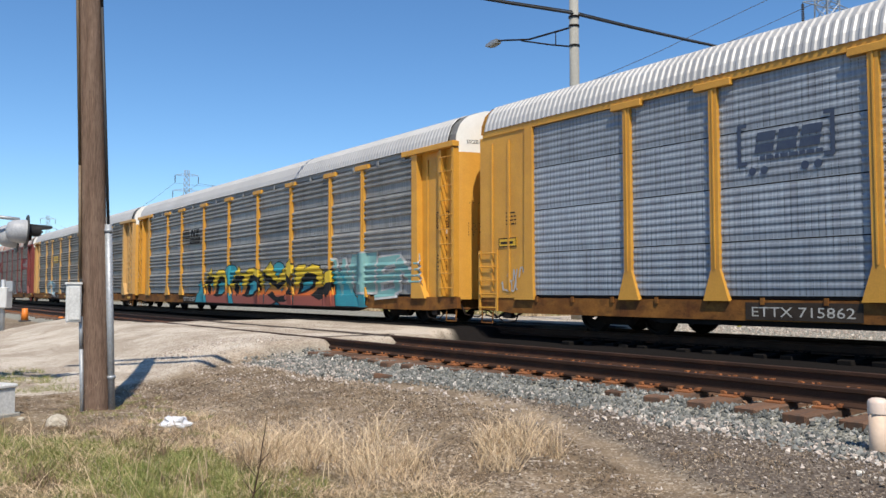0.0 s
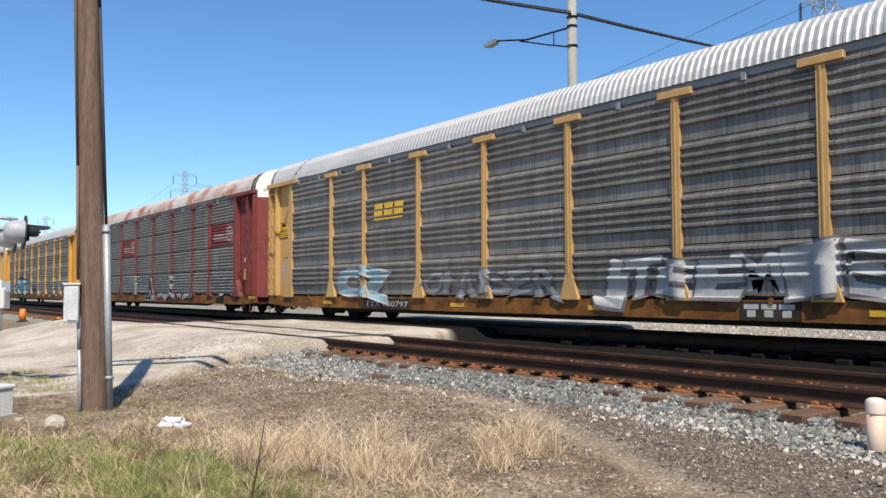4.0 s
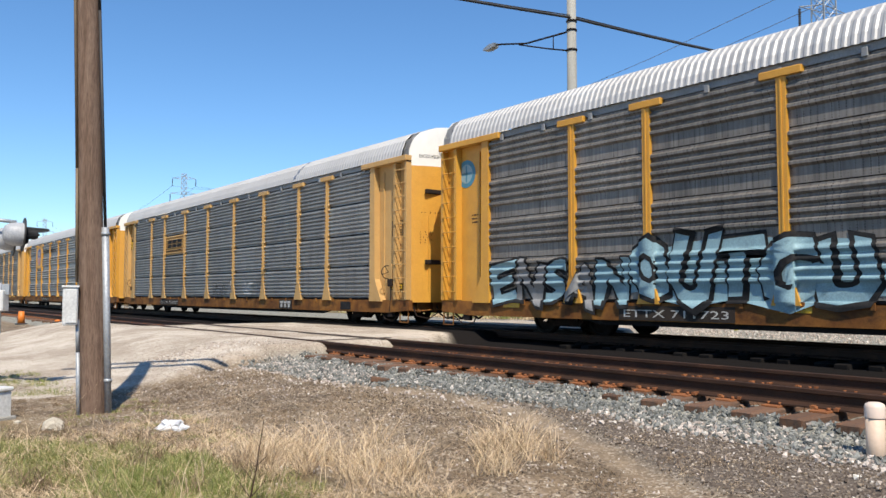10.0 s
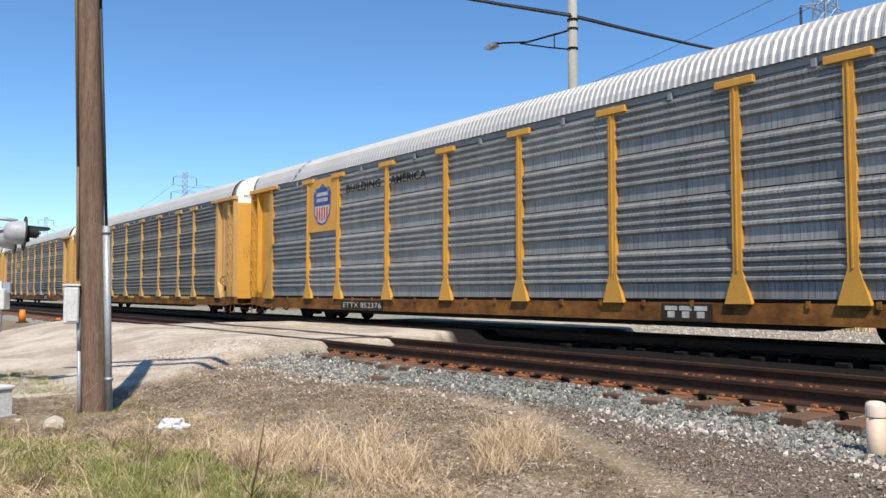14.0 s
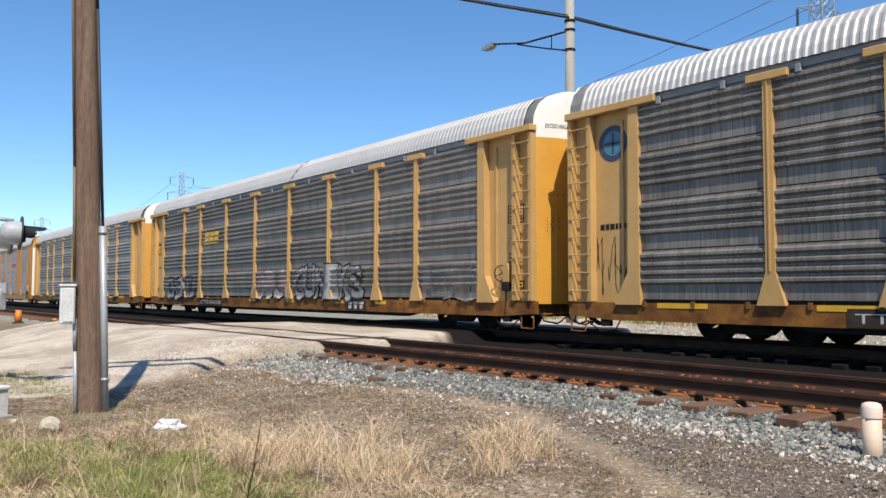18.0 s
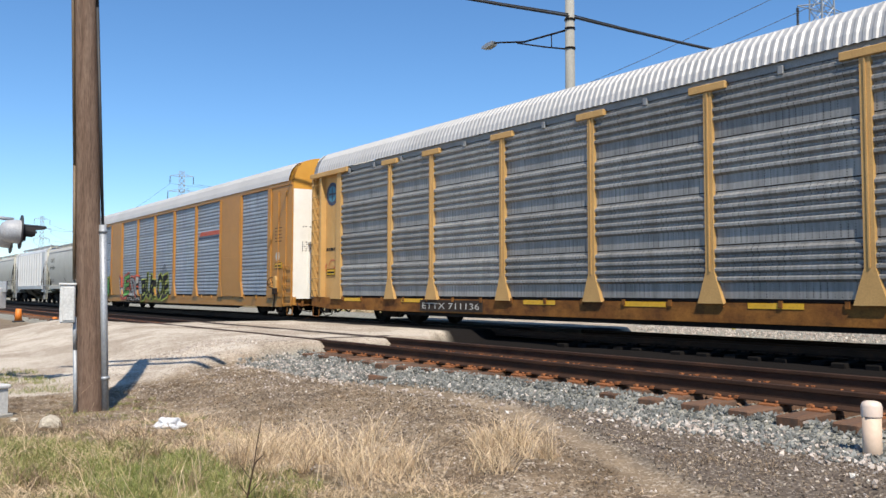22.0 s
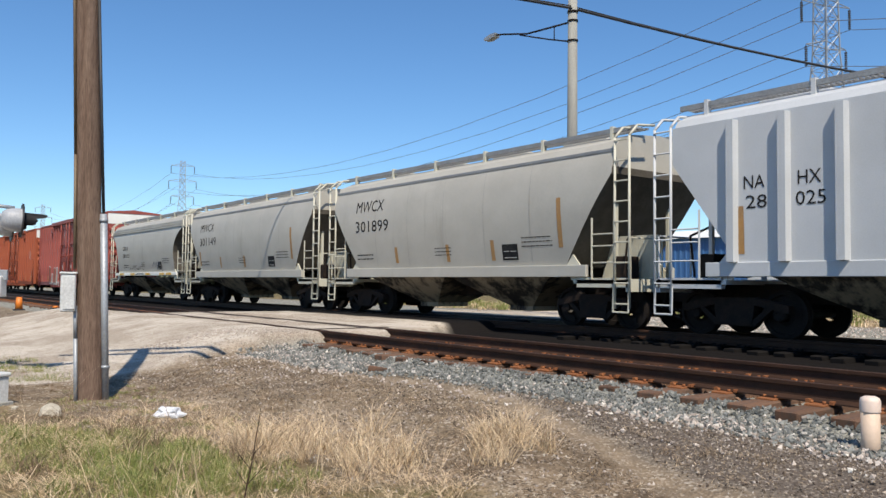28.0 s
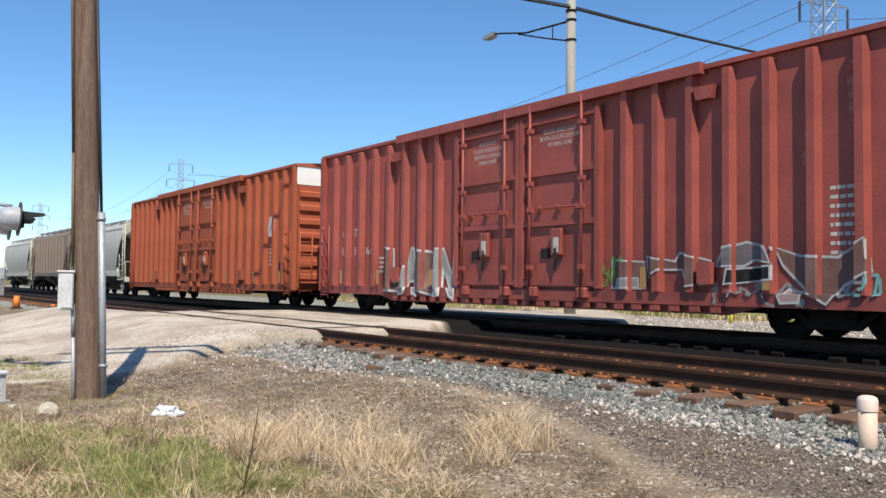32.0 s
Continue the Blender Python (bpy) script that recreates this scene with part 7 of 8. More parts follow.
# ---- grass ----
def blade_material(name, a, b, c):
    m, nt, bs = shader(name)
    info = nt.nodes.new("ShaderNodeNewGeometry").outputs["Random Per Island"]
    rp = ramp(nt, info, 0, 1, (*a, 1), (*c, 1))
    rp.color_ramp.elements.new(0.5).color = (*b, 1)
    nt.links.new(rp.outputs[0], bs.inputs["Base Color"])
    bs.inputs["Roughness"].default_value = 0.7
    bs.inputs["Subsurface Weight"].default_value = 0.0
    return m


def grass(name, label, tufts, per, tall, lean, mat, seed, wide=0.006):
    """Tufts of bent, tapering blades. tufts: (x, y, radius, scale)."""
    r = np.random.RandomState(seed)
    verts, faces = [], []
    for x, y, rad, k in tufts:
        for _ in range(per):
            a, d = r.uniform(0, 6.283), rad * math.sqrt(r.rand())
            px, py = x + d * math.cos(a), y + d * math.sin(a)
            h = k * r.uniform(tall[0], tall[1])
            la = r.uniform(0, 6.283)
            l = h * r.uniform(lean[0], lean[1])
            dx, dy = l * math.cos(la), l * math.sin(la)
            w = wide * r.uniform(0.6, 1.3)
            ta = r.uniform(0, 3.14)
            wx, wy = w * math.cos(ta), w * math.sin(ta)
            z = height(px, py) - 0.01
            n = len(verts)
            verts += [(px - wx, py - wy, z), (px + wx, py + wy, z), (px + dx * 0.35 - wx * 0.7, py + dy * 0.35 - wy * 0.7, z + h * 0.6), (px + dx * 0.35 + wx * 0.7, py + dy * 0.35 + wy * 0.7, z + h * 0.6), (px + dx, py + dy, z + h * 0.95)]
            faces += [(n, n + 1, n + 3, n + 2), (n + 2, n + 3, n + 4)]
    me = bpy.data.meshes.new(name)
    me.from_pydata(verts, [], faces)
    me.materials.append(mat)
    return tagged(new(name, me), label, "grass", kind="stuff")


STRAW = blade_material("dry_straw", (0.50, 0.36, 0.20), (0.72, 0.56, 0.37), (0.30, 0.20, 0.115))
GREEN = blade_material("green_grass", (0.10, 0.14, 0.025), (0.21, 0.225, 0.055), (0.44, 0.36, 0.17))
FRESH = blade_material("fresh_grass", (0.10, 0.14, 0.025), (0.19, 0.22, 0.05), (0.36, 0.32, 0.12))
BROWN = blade_material("brown_weeds", (0.17, 0.11, 0.065), (0.26, 0.18, 0.105), (0.10, 0.07, 0.04))


def scatter(n, x0, x1, y0, y1, seed, rad=(0.08, 0.25), size=(0.6, 1.1), keep=None):
    r = np.random.RandomState(seed)
    out = []
    while len(out) < n:
        x, y = r.uniform(x0, x1), r.uniform(y0, y1)
        if keep is None or keep(x, y):
            out.append((x, y, r.uniform(*rad), r.uniform(*size)))
    return out


def lawn(x, y):
    w = noise.noise(Vector((x * 0.5, y * 0.5, 2))) * 0.5 + noise.noise(Vector((x * 1.7, y * 1.7, 4))) * 0.25
    return (y + 1.0 * w - 0.3 * (x + 7.5)) < 2.25 and x > -10.6 and noise.noise(Vector((x * 1.3, y * 1.3, 8))) > -0.3


def bare(x, y):
    return noise.noise(Vector((x * 0.9, y * 0.9, 12))) > -0.12 and abs(y - rut(x)) > 0.25


tall = scatter(16, -6.6, -5.1, 2.8, 3.8, 11, (0.10, 0.30), (0.5, 1.1)) + scatter(10, -6.9, -4.6, 2.6, 4.0, 31, (0.04, 0.14), (0.4, 0.9)) + scatter(12, -5.45, -4.6, 4.0, 4.7, 12, (0.08, 0.2), (0.5, 0.9))
grass("dry_grass", "tall tufts of dry straw-coloured grass", tall, 110, (0.05, 0.46), (0.4, 1.7), STRAW, 21, 0.0024)
grass("dry_grass", "single long straw stalks among the green", scatter(34, -9.3, -4.4, 1.0, 3.6, 33, (0.05, 0.25), (0.7, 1.2)), 5, (0.25, 0.55), (0.3, 1.1), STRAW, 34, 0.0026)
grass("green_grass", "short green grass at the verge", scatter(230, -9.4, -5.0, 0.9, 2.9, 14, (0.06, 0.22), (0.4, 1.1), lawn), 75, (0.03, 0.15), (0.3, 1.2), GREEN, 22, 0.0026)
grass("green_grass", "dense bright green patch of grass", scatter(80, -6.9, -5.2, 1.5, 2.45, 35, (0.06, 0.2), (0.6, 1.2)), 80, (0.04, 0.16), (0.2, 0.9), FRESH, 36, 0.0028)
grass("dry_grass", "matted dry grass among the green", scatter(260, -9.2, -4.2, 0.9, 3.6, 15, (0.06, 0.22), (0.4, 1.1)), 60, (0.02, 0.15), (0.8, 3.2), STRAW, 23, 0.0023)
grass("brown_weeds", "low brown weeds on the bare dirt", scatter(420, -12.5, -3.2, 1.2, 5.4, 16, (0.05, 0.24), (0.4, 0.9), bare), 44, (0.02, 0.10), (0.5, 2.4), BROWN, 24, 0.0028)
grass("brown_weeds", "dead twiggy brown weed clumps in the grass", scatter(16, -9.0, -5.6, 1.2, 2.7, 37, (0.05, 0.12), (0.7, 1.1)), 60, (0.06, 0.26), (0.4, 1.3), BROWN, 38, 0.003)
grass("dry_grass", "thin dry grass strewn over the dirt", scatter(300, -12.5, -3.2, 2.4, 5.6, 20, (0.08, 0.35), (0.3, 0.8), bare), 30, (0.012, 0.06), (1.5, 6.0), STRAW, 28, 0.0022)
grass("green_grass", "sparse green weeds by the pole", scatter(70, -11.6, -7.4, 1.9, 3.5, 17, (0.05, 0.14), (0.4, 0.9)), 44, (0.03, 0.09), (0.3, 1.2), GREEN, 25, 0.003)
grass("green_grass", "patch of weeds beside the signal", scatter(60, -17.5, -13.0, 1.6, 3.0, 39, (0.08, 0.3), (0.5, 1.0)), 44, (0.03, 0.12), (0.3, 1.4), GREEN, 40, 0.004)
grass("dry_grass", "dry litter on the pale dirt beside the pole", scatter(110, -16.5, -10.8, 1.6, 3.4, 41, (0.1, 0.35), (0.4, 0.9), lambda x, y: noise.noise(Vector((x * 0.8, y * 1.4, 3))) > 0.0), 34, (0.012, 0.07), (1.0, 4.0), BROWN, 42, 0.003)
grass("green_grass", "unmown grass beyond the tracks", scatter(420, -46, 10, 26.0, 34, 18, (0.2, 0.7), (0.6, 1.2)), 40, (0.1, 0.4), (0.2, 0.7), GREEN, 26, 0.02)
grass("dry_grass", "dry grass beyond the tracks", scatter(260, -46, 10, 25.2, 34, 19, (0.2, 0.7), (0.5, 1.0)), 36, (0.1, 0.35), (0.2, 0.9), STRAW, 27, 0.02)


def weed_stalk():
    bm = bmesh.new()
    r = random.Random(5)
    p, pts = Vector((0, 0, -0.02)), []
    for k in range(7):
        pts.append(tuple(p))
        p = p + Vector((0.012, 0.01, 0.105)) + Vector((r.uniform(-0.006, 0.006), r.uniform(-0.006, 0.006), 0))
    for i in range(6):
        rod(bm, pts[i], pts[i + 1], 0.008 - 0.001 * i, 5, 0.007 - 0.001 * i)
    for i, (dx, dy, dz) in ((1, (-0.10, -0.07, 0.13)), (1, (0.07, 0.08, 0.12)), (2, (-0.06, -0.06, 0.10)), (3, (0.03, 0.05, 0.06))):
        a = Vector(pts[i])
        rod(bm, a, a + Vector((dx, dy, dz)), 0.004, 4, 0.002)
    thing("weed_stalk", bm, surface("dead_stem", (0.06, 0.04, 0.028), (0.09, 0.06, 0.04)), "tall dead brown weed stalk in the grass", "weed", at=Matrix.Translation((-5.13, 2.24, height(-5.13, 2.24))))


weed_stalk()


# ---- things beside the crossing ----
POLE_WOOD = surface("weathered_pole_wood", (0.27, 0.185, 0.135), (0.18, 0.115, 0.082), (0.07, 0.042, 0.03), scale=2.2, fine=26, rough=0.9, bump=0.7, amount=1.0, dirt_at=(0.5, 0.72), stretch=(6, 6, 0.35))
GALV = surface("grey_conduit", (0.38, 0.40, 0.42), (0.32, 0.34, 0.36), (0.22, 0.21, 0.2), scale=4, rough=0.5, metal=0.3)
BOX_WHITE = surface("chalky_white_box", (0.62, 0.62, 0.60), (0.54, 0.54, 0.52), (0.35, 0.33, 0.3), scale=5, rough=0.6)
CABLE = surface("black_cable", (0.02, 0.02, 0.022), (0.03, 0.03, 0.03), rough=0.6, bump=0)
CONCRETE = surface("pale_concrete_pole", (0.36, 0.35, 0.31), (0.29, 0.28, 0.25), (0.2, 0.19, 0.17), scale=1.5, fine=30, rough=0.9, stretch=(3, 3, 0.6))
TOWER_STEEL = surface("tower_steel", (0.40, 0.42, 0.44), (0.33, 0.35, 0.37), rough=0.5, metal=0.4)


def utility_pole():
    e = thing("utility_pole", None, None, "weathered brown wooden utility pole with grey conduit", "utility pole", at=Matrix.Translation((-10.49, 2.563, height(-10.49, 2.563))))
    top = Vector((-0.17, -0.38, 11.4))

    def axis(z):
        return top * (z / 11.4)
    bm = bmesh.new()
    r = random.Random(4)
    n, prev = 16, None
    for k in range(24):
        z = -0.3 + 7.5 * k / 23
        c = axis(z)
        rad = 0.156 - 0.0052 * z
        ring = [bm.verts.new((c.x + rad * (1 + r.uniform(-0.02, 0.02)) * math.cos(2 * math.pi * i / n), c.y + rad * (1 + r.uniform(-0.02, 0.02)) * math.sin(2 * math.pi * i / n), z)) for i in range(n)]
        if prev:
            for i in range(n):
                f = bm.faces.new((prev[i], prev[(i + 1) % n], ring[(i + 1) % n], ring[i]))
                f.smooth = True
        prev = ring
    bm.faces.new(prev)
    part("shaft", bm, POLE_WOOD, e)
    side, front = Vector((0.24, 0.971, 0)), Vector((0.971, -0.24, 0))
    # stout grey conduit up one side
    a = side * 0.165 + front * 0.07
    bm = bmesh.new()
    pipe(bm, [a + Vector((0, 0, -0.1)), a + axis(2.28)], 0.044, 10)
    for z in (0.4, 2.2):
        rod(bm, a + axis(z) - Vector((0, 0, 0.02)), a + axis(z) + Vector((0, 0, 0.02)), 0.053, 10)
    part("conduit", bm, GALV, e, "grey riser conduit")
    # thin conduit, cables and a meter box on the other side
    b = side * -0.165 + front * 0.05
    bm = bmesh.new()
    pipe(bm, [b + Vector((0, 0, -0.1)), b + axis(0.75), b + axis(1.15)], 0.024, 8)
    part("conduit", bm, GALV, e, "thin grey conduit below the box")
    bm = bmesh.new()
    pipe(bm, [b + axis(1.6), b + axis(3) + side * 0.02, b + axis(6.9) + side * 0.03], 0.019, 6)
    part("cable", bm, surface("brown_cable", (0.17, 0.12, 0.07), rough=0.6), e)
    bm = bmesh.new()
    pipe(bm, [a + axis(2.28), a + axis(5) - side * 0.025, a + axis(6.9) - side * 0.045], 0.02, 6)
    part("cable", bm, CABLE, e)
    bm = box(bmesh.new(), -0.085, -0.07, -0.23, 0.085, 0.07, 0.23, 0.012)
    bx = part("meter_box", bm, BOX_WHITE, e, "white painted meter box", at=Matrix.Translation(b + axis(1.31) - side * 0.075 + front * 0.02) @ pose(0, 0, 0, 0, 0, 76.0))
    part("box_lid", box(bmesh.new(), -0.098, -0.085, 0.225, 0.098, 0.085, 0.25, 0.005), BOX_WHITE, bx)
    part("box_cover", box(bmesh.new(), -0.05, -0.082, -0.20, 0.075, -0.07, 0.2, 0.004), BOX_WHITE, bx)
    # cross-arm and insulators near the top
    arm = Vector((0.92, 0.385, 0))
    for off in (-0.17, 0.17):
        c = axis(6.95) + off * Vector((-arm.y, arm.x, 0))
        bm = bmesh.new()
        q = pose(0, 0, 0, 0, 0, math.degrees(math.atan2(arm.y, arm.x)))
        box(bm, -2.2, -0.04, -0.05, 1.9, 0.04, 0.05, 0.008)
        part("cross_arm", bm, POLE_WOOD, e, at=Matrix.Translation(c) @ q)
    return e


utility_pole()


def street_lamp():
    e = thing("street_lamp", None, None, "tall pale pole with an arm-mounted street lamp", "street lamp", at=Matrix.Translation((-19.3, 20.2, height(-19.3, 20.2) - 0.1)))
    bm = bmesh.new()
    rod(bm, (0, 0, -0.2), (0, 0, 13.6), 0.20, 16, 0.15)
    part("pole", bm, CONCRETE, e)
    bm = bmesh.new()
    pipe(bm, [(-0.15, 0, 10.30), (-2.3, 0, 10.42), (-3.7, 0, 10.74), (-4.05, 0, 10.80)], 0.035, 6)
    pipe(bm, [(-0.15, 0, 9.62), (-1.2, 0, 9.95), (-2.7, 0, 10.47)], 0.03, 6)
    rod(bm, (-0.9, 0, 9.86), (-0.9, 0, 10.34), 0.02, 6)
    part("arm", bm, DARK_STEEL, e, "dark steel truss arm")
    bm = bmesh.new()
    prism(bm, [(-4.0, 10.86), (-4.3, 10.86), (-4.62, 10.78), (-4.66, 10.70), (-4.4, 10.66), (-4.05, 10.72)], "y", -0.14, 0.14)
    part("lamp_head", bm, GALV, e, "grey lamp head")
    for k, z in ((0.19, 10.62), (0.19, 9.6), (0.185, 10.3)):
        part("band", rod(bmesh.new(), (0, 0, z - 0.03), (0, 0, z + 0.03), k + 0.005, 12), DARK_STEEL, e)
    return e


street_lamp()


def wire(name, label, pts, r, mat=CABLE, sag=0.0, category="cable"):
    bm = bmesh.new()
    line = []
    for a, b in zip(pts, pts[1:]):
        a, b = Vector(a), Vector(b)
        for k in range(10):
            u = k / 10
            p = a.lerp(b, u)
            p.z -= sag * 4 * u * (1 - u)
            line.append(p)
    line.append(Vector(pts[-1]))
    rings = []
    for i, p in enumerate(line):
        d = (line[min(i + 1, len(line) - 1)] - line[max(i - 1, 0)]).normalized()
        u = d.cross(Vector((0, 0, 1))).normalized()
        v = u.cross(d)
        rings.append([bm.verts.new(p + r * (u * math.cos(2 * math.pi * k / 5) + v * math.sin(2 * math.pi * k / 5))) for k in range(5)])
    for lo, hi in zip(rings, rings[1:]):
        for k in range(5):
            bm.faces.new((lo[k], lo[(k + 1) % 5], hi[(k + 1) % 5], hi[k]))
    return thing(name, bm, mat, label, category)


wire("overhead_cable", "thick black cable strung over the tracks", [(-25.6, -4.0, 12.6), (-19.25, 20.0, 11.12), (-15.2, 48.0, 11.6)], 0.05, sag=0.35)
wire("overhead_cable", "thin black wire lashed beside the cable", [(-25.6, -4.0, 12.75), (-19.25, 20.0, 11.2), (-15.2, 48.0, 11.75)], 0.02, sag=0.42)


# ---- crossing signal ----
HOUSING_GREY = surface("lamp_housing_paint", (0.40, 0.41, 0.43), (0.33, 0.34, 0.36), (0.2, 0.2, 0.2), scale=5, rough=0.5)


def crossing_signal():
    e = thing("crossing_signal", None, None, "railway crossing signal with flasher lamps on an arm", "crossing signal", at=Matrix.Translation((-14.1, 1.35, height(-14.1, 1.35))))
    bm = bmesh.new()
    rod(bm, (0, 0, -0.1), (0, 0, 4.3), 0.065, 12)
    rod(bm, (0, 0, -0.05), (0, 0, 0.1), 0.2, 12)
    part("mast", bm, GALV, e)
    bm = bmesh.new()
    pipe(bm, [(0, 0, 2.62), (0.12, 0.45, 2.66), (0.2, 0.85, 2.62)], 0.028, 8)
    pipe(bm, [(0, 0, 2.5), (0.1, 0.45, 2.55)], 0.02, 6)
    part("arm", bm, GALV, e)
    out = Vector((0.05, 1.0, -0.05)).normalized()
    for i, c in enumerate((Vector((0.20, 0.94, 2.43)), Vector((-0.10, 0.86, 2.37)))):
        q = out.to_track_quat("Z", "Y").to_matrix().to_4x4()
        bm = bmesh.new()
        prof = [(0.05, -0.28), (0.12, -0.26), (0.165, -0.19), (0.185, -0.09), (0.185, 0.0)]
        n = 18
        rings = [[bm.verts.new((rr * math.cos(2 * math.pi * k / n), rr * math.sin(2 * math.pi * k / n), z)) for k in range(n)] for rr, z in prof]
        for lo, hi in zip(rings, rings[1:]):
            for k in range(n):
                f = bm.faces.new((lo[k], lo[(k + 1) % n], hi[(k + 1) % n], hi[k]))
                f.smooth = True
        bm.faces.new(rings[0][::-1])
        head = part("lamp_housing", bm, HOUSING_GREY, e, "pale grey lamp housing", at=Matrix.Translation(c) @ q)
        bm = bmesh.new()
        rod(bm, (0, 0, 0.0), (0, 0, 0.02), 0.265, 24)
        part("background_disc", bm, CABLE, head, "black background disc")
        bm = bmesh.new()
        m = 14
        r0 = [bm.verts.new((0.13 * math.cos(a), 0.13 * math.sin(a), 0.02)) for a in (math.pi * (-0.15 + 1.3 * k / m) for k in range(m + 1))]
        r1 = [bm.verts.new((0.125 * math.cos(a), 0.125 * math.sin(a), 0.36 if 3 < k < m - 3 else 0.2)) for k, a in enumerate(math.pi * (-0.15 + 1.3 * k / m) for k in range(m + 1))]
        for k in range(m):
            bm.faces.new((r0[k], r0[k + 1], r1[k + 1], r1[k]))
        bmesh.ops.solidify(bm, geom=bm.faces[:], thickness=0.008)
        part("visor", bm, CABLE, head, "black visor", at=pose(0, 0, 0, 0, 0, 0))
        part("lens", rod(bmesh.new(), (0, 0, 0.015), (0, 0, 0.04), 0.12, 18), surface("red_lens", (0.25, 0.01, 0.01), rough=0.2, bump=0), head)
    bm = bmesh.new()
    for a in (45, -45):                # crossed boards above
        m = pose(0.0, 0.0, 3.75, 0, 0, 48) @ pose(0, 0, 0, 0, a, 0)
        n = len(bm.verts)
        box(bm, -0.6, -0.09, -0.11, 0.6, -0.07 + 0.004 * (a > 0), 0.11)
        bm.verts.ensure_lookup_table()
        for v in bm.verts[n:]:
            v.co = m @ v.co
    part("crossbuck", bm, BOX_WHITE, e)
    return e


crossing_signal()


def bollard():
    x, y = -3.015, 6.50
    e = thing("bollard", None, None, "cream plastic marker post at the ballast edge", "bollard", at=Matrix.Translation((x, y, height(x, y))))
    cream = surface("cream_plastic", (0.62, 0.47, 0.35), (0.56, 0.42, 0.31), (0.35, 0.27, 0.2), scale=4, rough=0.6, bump=0.03, amount=0.15, dirt_at=(0.62, 0.9))
    bm = bmesh.new()
    rod(bm, (0, 0, -0.15), (0, 0, 0.31), 0.070, 20)
    part("post", bm, cream, e)
    bm = bmesh.new()
    prof = [(0.077, 0.305), (0.077, 0.385), (0.067, 0.41), (0.042, 0.422), (0.0, 0.426)]
    n = 20
    rings = [[bm.verts.new((max(r, 0.001) * math.cos(2 * math.pi * k / n), max(r, 0.001) * math.sin(2 * math.pi * k / n), z)) for k in range(n)] for r, z in prof]
    for lo, hi in zip(rings, rings[1:]):
        for k in range(n):
            f = bm.faces.new((lo[k], lo[(k + 1) % n], hi[(k + 1) % n], hi[k]))
            f.smooth = True
    part("cap", bm, surface("pale_cap", (0.70, 0.56, 0.46), (0.64, 0.5, 0.41), rough=0.5, bump=0.02, amount=0.1), e, "paler rounded cap")


bollard()


def lump(name, label, category, x, y, size, mat, seed, rough=0.18, cuts=2, lift=0.3):
    r = random.Random(seed)
    bm = bmesh.new()
    bmesh.ops.create_icosphere(bm, subdivisions=cuts, radius=1)
    for v in bm.verts:
        k = 1 + rough * noise.noise(v.co * 1.7 + Vector((seed, 0, 0))) * 2 + r.uniform(-rough, rough) * 0.3
        v.co = Vector((v.co.x * size[0] * k, v.co.y * size[1] * k, v.co.z * size[2] * k))
    thing(name, bm, mat, label, category, at=Matrix.Translation((x, y, height(x, y) + size[2] * lift)) @ pose(0, 0, 0, 0, 0, seed * 40))


ROCK = surface("pale_rock", (0.50, 0.45, 0.36), (0.42, 0.37, 0.29), (0.3, 0.26, 0.2), scale=6, fine=30, rough=0.9, bump=0.4)
BAG = surface("white_plastic_bag", (0.74, 0.75, 0.77), (0.66, 0.67, 0.7), scale=12, fine=40, rough=0.45, bump=0.5)
lump("rock", "pale tan rock lying on the dirt", "rock", -9.60, 1.93, (0.13, 0.11, 0.10), ROCK, 1)
lump("plastic_bag", "crumpled white plastic bag on the dirt", "litter", -8.70, 2.92, (0.135, 0.10, 0.085), BAG, 2, 0.3, 3)
for i, (x, y, s) in enumerate(((-9.0, 3.05, 0.035), (-9.35, 2.9, 0.03), (-8.1, 3.3, 0.03), (-10.3, 1.7, 0.05), (-7.2, 3.6, 0.025))):
    lump("stone", "small pale stone on the dirt", "stone", x, y, (s, s * 0.8, s * 0.6), ROCK, 5 + i, 0.2, 1)


def tie_scrap():
    x, y = -9.55, 6.12
    bm = box(bmesh.new(), -0.14, -0.04, -0.03, 0.14, 0.04, 0.04, 0.01)
    for v in bm.verts:
        v.co += Vector((0.02 * noise.noise(v.co * 9), 0.02 * noise.noise(v.co * 7), 0.015 * noise.noise(v.co * 8)))
    thing("wood_scrap", bm, TIE_WOOD, "short rusty scrap of tie wood on the ballast", "scrap", at=Matrix.Translation((x, y, height(x, y) + 0.03)) @ pose(0, 0, 0, 0, 4, 40))


tie_scrap()


def cabinet():
    x, y = -10.72, 1.36
    e = thing("utility_cabinet", None, None, "small weathered white utility cabinet on the ground", "cabinet", at=Matrix.Translation((x, y, height(x, y))) @ pose(0, 0, 0, 0, 0, 30))
    part("body", box(bmesh.new(), -0.24, -0.24, -0.05, 0.24, 0.24, 0.31, 0.01), BOX_WHITE, e)
    part("lid", box(bmesh.new(), -0.26, -0.26, 0.31, 0.26, 0.26, 0.36, 0.015), BOX_WHITE, e)
    part("plinth", box(bmesh.new(), -0.28, -0.28, -0.1, 0.28, 0.28, 0.02, 0.01), CONCRETE, e)


cabinet()
FLAG = surface("orange_plastic", (0.75, 0.22, 0.02), (0.65, 0.17, 0.02), scale=5, rough=0.5, bump=0)


def marker(x, y, h, r, label):
    e = thing("traffic_marker", None, None, label, "traffic marker", at=Matrix.Translation((x, y, height(x, y))))
    bm = bmesh.new()
    rod(bm, (0, 0, 0.04), (0, 0, h), r, 14, r * 0.75)
    part("drum", bm, FLAG, e)
    part("base", box(bmesh.new(), -r * 1.4, -r * 1.4, -0.03, r * 1.4, r * 1.4, 0.05, 0.01), CABLE, e)


